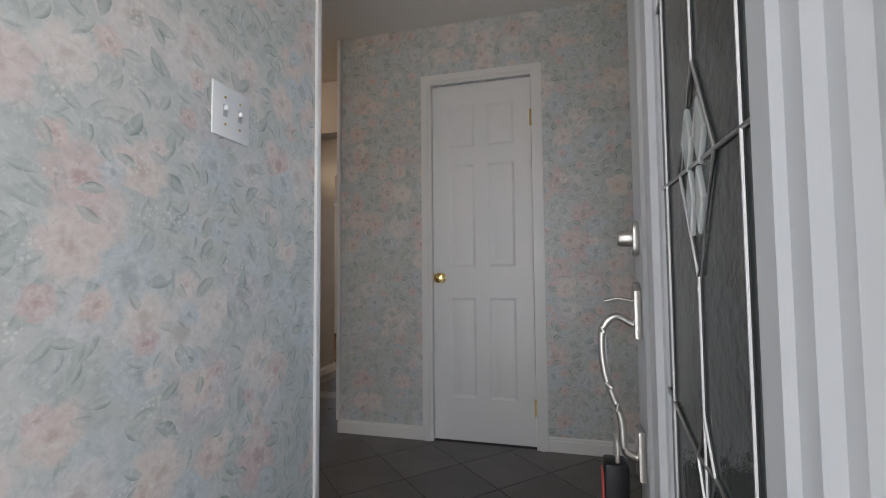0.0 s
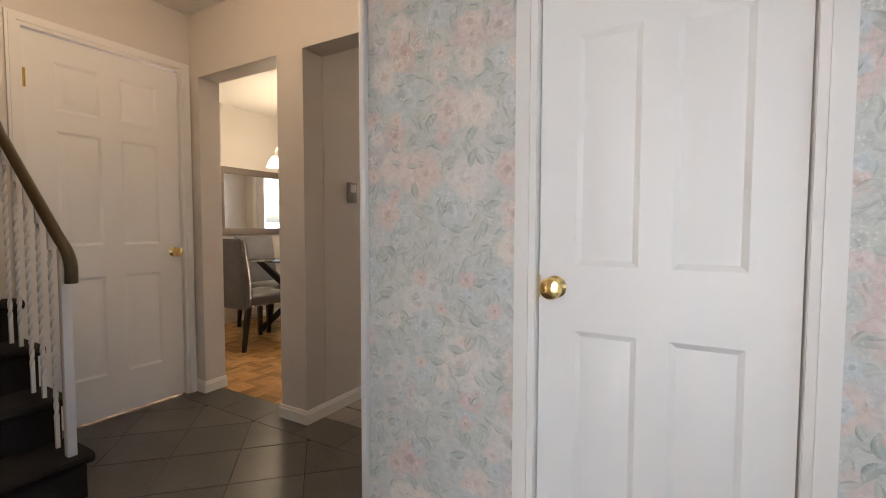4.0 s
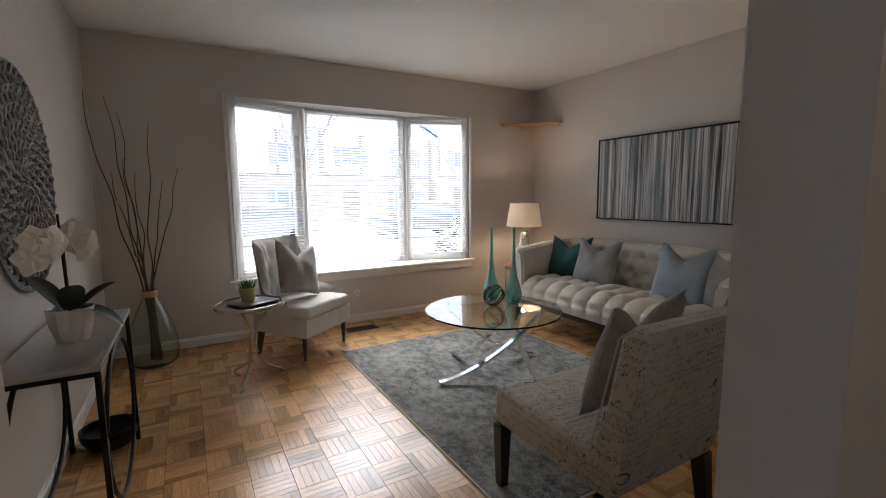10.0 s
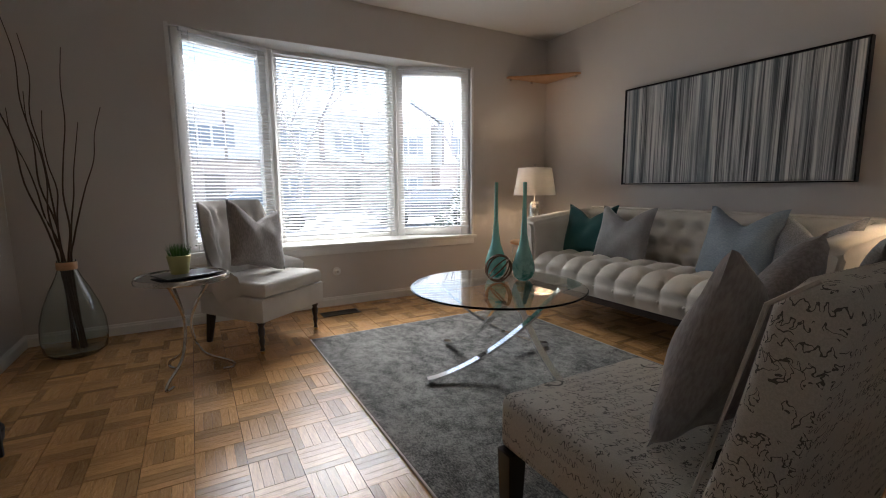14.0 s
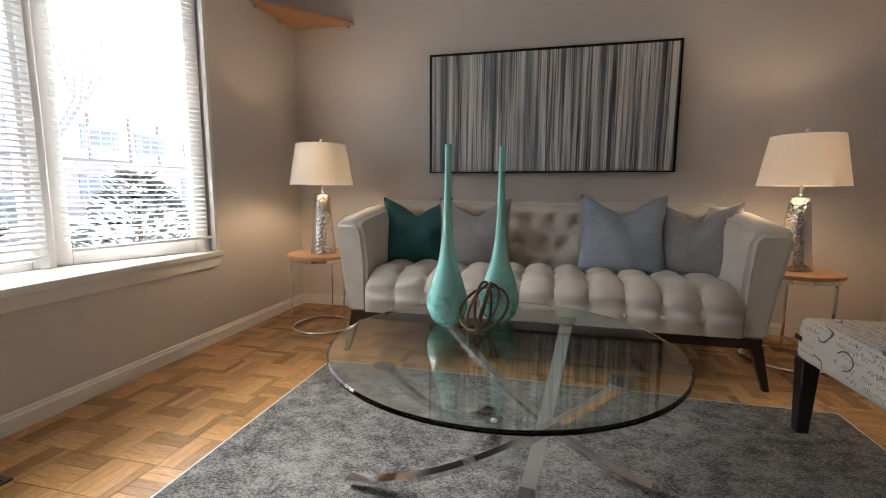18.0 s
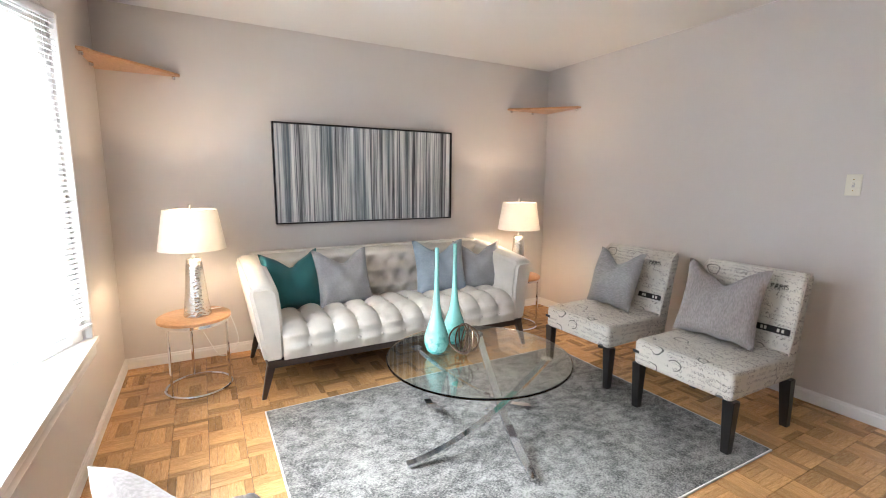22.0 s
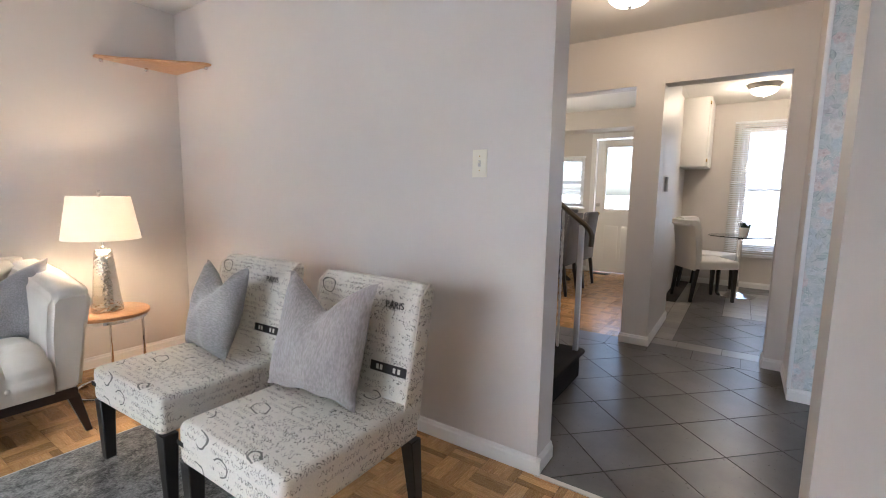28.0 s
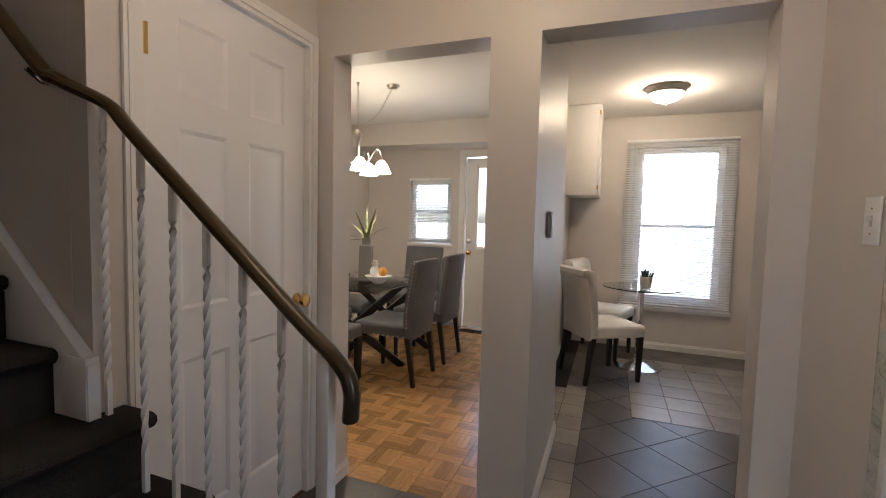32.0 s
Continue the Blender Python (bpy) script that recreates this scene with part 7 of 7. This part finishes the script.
def townhouse(x, y, w, label):
    t = thing("townhouse", label, "house", pose(x, y, -0.55), group="townhouses across the street")
    bm = bmesh.new()
    box(bm, -w / 2, w / 2, -8, 0, 0, 2.9)
    part("lower_wall", bm, BRICKF, t, "brick ground floor", smooth=False)
    bm = bmesh.new()
    box(bm, -w / 2, w / 2, -8, 0.25, 2.9, 5.6)
    part("upper_wall", bm, STUCCO, t, "pale upper storey", smooth=False)
    bm = bmesh.new()
    prism(bm, [(0.75, 5.5), (-4, 7.6), (-8.75, 5.5), (-8.75, 5.65), (-4, 7.85), (0.75, 5.7)], -w / 2 - 0.1, w / 2 + 0.1, "x")
    part("roof", bm, SNOW, t, "snow-covered roof", smooth=False)
    for bx in (-w / 2 + 0.08, -w / 6, w / 6, w / 2 - 0.08):
        bm = bmesh.new()
        box(bm, bx - 0.07, bx + 0.07, 0.25, 0.29, 2.9, 5.5)
        part("timber", bm, BEAM, t, smooth=False)
    bm = bmesh.new()
    box(bm, -w / 2, w / 2, 0.25, 0.3, 2.9, 3.05)
    part("timber", bm, BEAM, t, smooth=False)
    for wx, wz, ww, wh in ((-w / 4, 3.6, 1.3, 1.2), (w / 4, 3.6, 1.3, 1.2), (-w / 4, 0.9, 1.5, 1.3)):
        yy = 0.25 if wz > 2 else 0.0
        bm = bmesh.new()
        box(bm, wx - ww / 2, wx + ww / 2, yy - 0.05, yy + 0.06, wz, wz + wh)
        wd = part("window", bm, TRIM, t, "white framed window", smooth=False)
        for k in (-1, 1):
            bm = bmesh.new()
            box(bm, wx + k * ww / 4 - ww / 4 + 0.06, wx + k * ww / 4 + ww / 4 - 0.06, yy + 0.05, yy + 0.075, wz + 0.08, wz + wh - 0.08)
            part("pane", bm, FARG, wd, smooth=False)
        for k in (-1, 1):
            bm = bmesh.new()
            box(bm, wx + k * (ww / 2 + 0.22) - 0.18, wx + k * (ww / 2 + 0.22) + 0.18, yy - 0.02, yy + 0.05, wz, wz + wh)
            part("shutter", bm, SHUT, t, smooth=False)
    bm = bmesh.new()
    box(bm, w / 4 - 0.5, w / 4 + 0.5, -0.03, 0.05, 0.2, 2.3)
    part("door", bm, BEAM, t, smooth=False)


for k in range(7):
    townhouse(-27 + 7.6 * k, -25.0 + (0.8 if k % 2 else 0), 7.4, "two-storey brick and stucco townhouse with a snowy roof")


def car(x, y, col, label):
    t = thing("parked_car", label, "car", pose(x, y, -0.53), group="parked cars")
    bm = bmesh.new()
    prism(bm, [(-2.1, 0.35), (2.1, 0.35), (2.15, 0.7), (1.9, 0.85), (1.1, 0.9), (0.5, 1.4), (-1.0, 1.42), (-1.7, 0.98), (-2.1, 0.9)], -0.85, 0.85, "y", 0.06)
    part("body", bm, Mat("car_paint", col, 0.2, 0.3).m, t)
    bm = bmesh.new()
    prism(bm, [(1.0, 0.93), (0.48, 1.36), (-0.98, 1.38), (-1.5, 1.0)], -0.86, 0.86, "y")
    part("windows", bm, FARG, t)
    bm = bmesh.new()
    box(bm, -0.95, 0.45, -0.7, 0.7, 1.42, 1.5, 0.03)
    part("snow_cap", bm, SNOW, t)
    for wx in (-1.35, 1.35):
        for wy in (-0.8, 0.8):
            bm = bmesh.new()
            r = lathe(bm, [(0.32, -0.1), (0.33, 0.0), (0.32, 0.1)], 20)
            bmesh.ops.transform(bm, matrix=Matrix.Translation((wx, wy, 0.33)) @ Matrix.Rotation(radians(90), 4, "X"), verts=bm.verts)
            part("wheel", bm, BLACKM, t)


car(-9.5, -14.6, (0.25, 0.26, 0.28), "grey car parked in the snow")
car(-3.0, -15.0, (0.5, 0.5, 0.52), "silver car parked across the street")
car(4.5, -14.6, (0.12, 0.05, 0.05), "dark red car parked across the street")


BARK = wood("snowy_bark", (0.42, 0.4, 0.39), (0.58, 0.57, 0.57), (8, 8, 3), 0.8)


def bare_tree(x, y, h, label, seed):
    rnd = random.Random(seed)
    t = thing("bare_tree", label, "tree", pose(x, y, -0.6))
    trunk, crown = bmesh.new(), bmesh.new()

    def grow(bm, p, d, L, r, depth):
        pts = [p]
        for k in range(3):
            d = (d + Vector((rnd.uniform(-0.18, 0.18), rnd.uniform(-0.18, 0.18), 0.05))).normalized()
            pts.append(pts[-1] + d * L / 3)
        tube(bm, pts, [r, r * 0.85, r * 0.7, r * 0.55], 6)
        if depth:
            for _ in range(3 if depth > 1 else 4):
                dd = (d + Vector((rnd.uniform(-0.9, 0.9), rnd.uniform(-0.9, 0.9), rnd.uniform(-0.1, 0.7)))).normalized()
                grow(crown, pts[rnd.choice((2, 3))], dd, L * rnd.uniform(0.55, 0.8), r * 0.5, depth - 1)

    grow(trunk, Vector((0, 0, 0)), Vector((0, 0, 1)), h * 0.45, h * 0.022, 4)
    part("trunk", trunk, BARK, t)
    part("crown", crown, BARK, t, "bare branching crown")


bare_tree(0.4, -8.0, 9, "bare winter tree in the front yard", 3)
bare_tree(-13.5, -17.5, 8, "bare winter tree across the street", 5)
bare_tree(-5.5, -19.0, 8, "bare winter tree across the street", 9)
bush = thing("evergreen_bush", "snow-dusted evergreen bush outside the bay window", "shrub", pose(-4.75, -3.5, -0.55))
NEEDLE = Mat("evergreen_needles", (0.09, 0.11, 0.095), 0.8).m
for mat, nm, n, off in ((NEEDLE, "foliage", 900, 0.0), (SNOW, "snow_tufts", 360, 0.02)):
    bm = bmesh.new()
    for _ in range(n):
        a, hgt = random.uniform(0, 6.28), random.uniform(0.05, 1)
        r = 0.85 * (1 - hgt ** 1.6) * random.uniform(0.75, 1.05) + 0.03
        z = 1.55 * hgt + off
        c, s = math.cos(a), math.sin(a)
        q, w = random.uniform(0.08, 0.16), random.uniform(0.02, 0.04)
        vs = [bm.verts.new(p) for p in ((c * r - s * w, s * r + c * w, z), (c * r + s * w, s * r - c * w, z), (c * (r + q) + s * w * 0.3, s * (r + q), z + random.uniform(-0.03, 0.1)), (c * (r + q * 0.5), s * (r + q * 0.5), z + w))]
        bm.faces.new((vs[0], vs[1], vs[2])), bm.faces.new((vs[0], vs[2], vs[3])), bm.faces.new((vs[1], vs[3], vs[2]))
    part(nm, bm, mat, bush)
bm = bmesh.new()
tube(bm, [(0, 0, 0), (0, 0, 1.3)], [0.06, 0.01], 8)
part("stem", bm, TWIG, bush)
nb = thing("neighbour_house", "pale house with a snowy gable behind the kitchen", "house", pose(1.2, 15.5, -0.55, 0, 0, 0))
bm = bmesh.new()
prism(bm, [(-5, 0), (5, 0), (5, 2.9), (0, 5.0), (-5, 2.9)], 0, 8, "y")
part("wall", bm, STUCCO, nb, smooth=False)
for s in (-1, 1):
    bm = bmesh.new()
    prism(bm, [(s * 5.5, 2.7), (0, 5.0), (0, 5.25), (s * 5.6, 2.92)], -0.5, 8.3, "y")
    part("roof", bm, BEAM if s < 0 else SNOW, nb, smooth=False)
fence = thing("yard_fence", "pale board fence across the back yard", "fence", pose(-6, 12.5, -0.55))
bm = bmesh.new()
box(bm, 0, 0.14, 0, 0.025, 0, 1.75)
me = mesh_of("board", bm, STUCCO, False)
for k in range(80):
    o = new("board", me)
    o.parent, o.location = fence, (k * 0.15, 0, 0)

# ---- floors: parquet blocks and tiles ----
bm = bmesh.new()
box(bm, -1.64, -0.31, 1.985, 2.012, -0.01, 0.004, 0.002)
solo("threshold", bm, Mat("pale_threshold", (0.62, 0.57, 0.48), 0.4).m, "pale threshold strip between parquet and tile", "trim", "structure")
BL = 0.163


def block_mesh(swap, x_end=9.0, y_end=9.0):
    """Five strips side by side; those past an end (from the block's middle) are cut there."""
    verts, faces = [], []
    n, g, e = 5, 0.0011, 0.0008
    w = (BL - 2 * e) / n
    for k in range(n):
        a, b = -BL / 2 + e + k * w + g / 2, -BL / 2 + e + (k + 1) * w - g / 2
        c, d = -BL / 2 + e, BL / 2 - e
        q = [(a, c), (b, c), (b, d), (a, d)]
        if swap:
            q = [(y, x) for x, y in q][::-1]
        q = [(min(x, x_end), min(y, y_end)) for x, y in q]
        if max(p[0] for p in q) - min(p[0] for p in q) < 0.002 or max(p[1] for p in q) - min(p[1] for p in q) < 0.002:
            continue
        i = len(verts)
        verts += [(x, y, 0.0) for x, y in q] + [(x, y, -0.011) for x, y in q]
        faces += [(i, i + 1, i + 2, i + 3)] + [(i + k2, i + 4 + k2, i + 4 + (k2 + 1) % 4, i + (k2 + 1) % 4) for k2 in range(4)]
    return verts, faces


def parquet(floor_ob, x0, x1, y0, y1, near):
    """Basket-weave blocks; those inside `near` are parts of their own, the rest one sheet."""
    ms = []
    for s in (False, True):
        me = bpy.data.meshes.new("parquet_block")
        v, f = block_mesh(s)
        me.from_pydata(v, [], f)
        me.materials.append(PARQUET[s])
        ms.append(me)
    V, F, S, made = [], [], [], 0
    nx, ny = math.ceil((x1 - x0) / BL), math.ceil((y1 - y0) / BL)
    for i in range(nx):
        for j in range(ny):
            cx_, cy_ = x0 + (i + 0.5) * BL, y0 + (j + 0.5) * BL
            s = (i + j) % 2 == 1
            whole = cx_ + BL / 2 < x1 + 0.002 and cy_ + BL / 2 < y1 + 0.002
            if whole and made < 300 and near(cx_, cy_):
                o = new("parquet_block", ms[s])
                o.parent, o.location = floor_ob, (cx_, cy_, random.uniform(-0.0002, 0.0002))
                o.rotation_euler = (random.uniform(-0.005, 0.005), random.uniform(-0.005, 0.005), 0)
                made += 1
            else:
                v, f = block_mesh(s, x1 - cx_, y1 - cy_)
                k = len(V)
                tx, ty = random.uniform(-0.005, 0.005), random.uniform(-0.005, 0.005)
                V += [(a + cx_, b + cy_, c + tx * a + ty * b) for a, b, c in v]
                F += [tuple(q + k for q in t) for t in f]
                S += [int(s)] * len(f)
    me = bpy.data.meshes.new("parquet_field")
    me.from_pydata(V, [], F)
    for mt in PARQUET:
        me.materials.append(mt)
    me.polygons.foreach_set("material_index", S)
    o = new("parquet_field", me)
    o.parent = floor_ob
    tagged(o, "oak basket-weave parquet", kind="stuff")


fl = thing("floor_parquet", "honey oak basket-weave parquet floor", "floor", kind="structure")
parquet(fl, -4.46, -0.30, -1.685, 2.004, lambda x, y: not (-3.3 < x < -1.9 and -0.8 < y < 1.15) and x > -4.0 and not (x < -2.2 and y > 1.2))
fl2 = thing("floor_dining", "honey oak basket-weave parquet in the dining room", "floor", kind="structure")
parquet(fl2, -4.24, -1.74, 4.16, 7.38, lambda x, y: x > -3.2 and y < 6.2)


def clip(poly, x0, x1, y0, y1):
    for ax, lim, sgn in ((0, x0, 1), (0, x1, -1), (1, y0, 1), (1, y1, -1)):
        out = []
        for p, q in zip(poly, poly[1:] + poly[:1]):
            a, b = (p[ax] - lim) * sgn, (q[ax] - lim) * sgn
            if a >= 0:
                out.append(p)
            if a * b < 0:
                t = a / (a - b)
                out.append((p[0] + t * (q[0] - p[0]), p[1] + t * (q[1] - p[1])))
        poly = out
        if len(poly) < 3:
            return []
    return poly


def tiles(floor_ob, rects, size, ang, origin, mat, grout=0.004):
    c, s = math.cos(radians(ang)), math.sin(radians(ang))
    h = size / 2 - grout / 2
    sq = [(-h, -h), (h, -h), (h, h), (-h, h)]
    sq = [(c * x - s * y, s * x + c * y) for x, y in sq]
    bm = bmesh.new()
    prism(bm, sq, -0.01, 0.0, "z", 0.0015, 1)
    whole = mesh_of("floor_tile", bm, mat)
    for i in range(-24, 25):
        for j in range(-24, 25):
            u, v = i * size, j * size
            cx_, cy_ = origin[0] + c * u - s * v, origin[1] + s * u + c * v
            for x0, x1, y0, y1 in rects:
                q = clip([(x + cx_, y + cy_) for x, y in sq], x0, x1, y0, y1)
                if len(q) < 3:
                    continue
                area = abs(sum(a[0] * b[1] - a[1] * b[0] for a, b in zip(q, q[1:] + q[:1]))) / 2
                if area < 0.0006:
                    continue
                if area > (2 * h) ** 2 * 0.999:
                    o = new("floor_tile", whole)
                    o.location = (cx_, cy_, random.uniform(-0.0004, 0.0004))
                else:
                    bm = bmesh.new()
                    prism(bm, q, -0.01, 0.0, "z")
                    o = new("floor_tile", mesh_of("floor_tile", bm, mat, False))
                o.parent = floor_ob


slab("floor_grout_hall", -2.56, 1.03, 1.02, 4.18, -0.011, -0.0025, GROUT, "dark grout bed under the hall tiles", "floor")
slab("floor_grout_kitchen", -1.86, 1.03, 4.181, 7.38, -0.011, -0.0025, GROUT, "grout bed under the kitchen tiles", "floor")
ft = thing("floor_hall", "charcoal ceramic tiles laid on the diagonal", "floor", kind="structure")
tiles(ft, [(-2.56, -0.69, 2.014, 3.93), (-0.69, 1.03, 2.26, 3.53), (-0.13, 1.03, 1.02, 2.26), (-0.69, -0.30, 2.17, 2.26)], 0.305, 45, (-1.19, 3.05), TILE)
tiles(ft, [(-2.56, -0.69, 3.934, 4.16)], 0.305, 0, (-2.3, 4.083), TILE)
fk = thing("floor_kitchen", "charcoal kitchen tiles with taupe tile inlay", "floor", kind="structure")
tiles(fk, [(-1.55, -0.80, 4.164, 4.33)], 0.305, 0, (-1.2, 4.2), TILEL)
tiles(fk, [(-1.55, -1.40, 4.334, 7.38), (-1.86, -1.55, 5.04, 5.86)], 0.20, 0, (-1.45, 4.44), TILEL)
tiles(fk, [(-1.396, 1.03, 4.334, 5.49), (-1.396, -1.092, 5.49, 7.38), (0.1, 1.03, 5.49, 7.38), (-1.088, 0.1, 6.95, 7.38)], 0.305, 45, (-1.02, 4.89), TILE)
tiles(fk, [(-1.088, 0.096, 5.494, 6.946)], 0.245, 0, (-0.97, 5.62), TILEL)
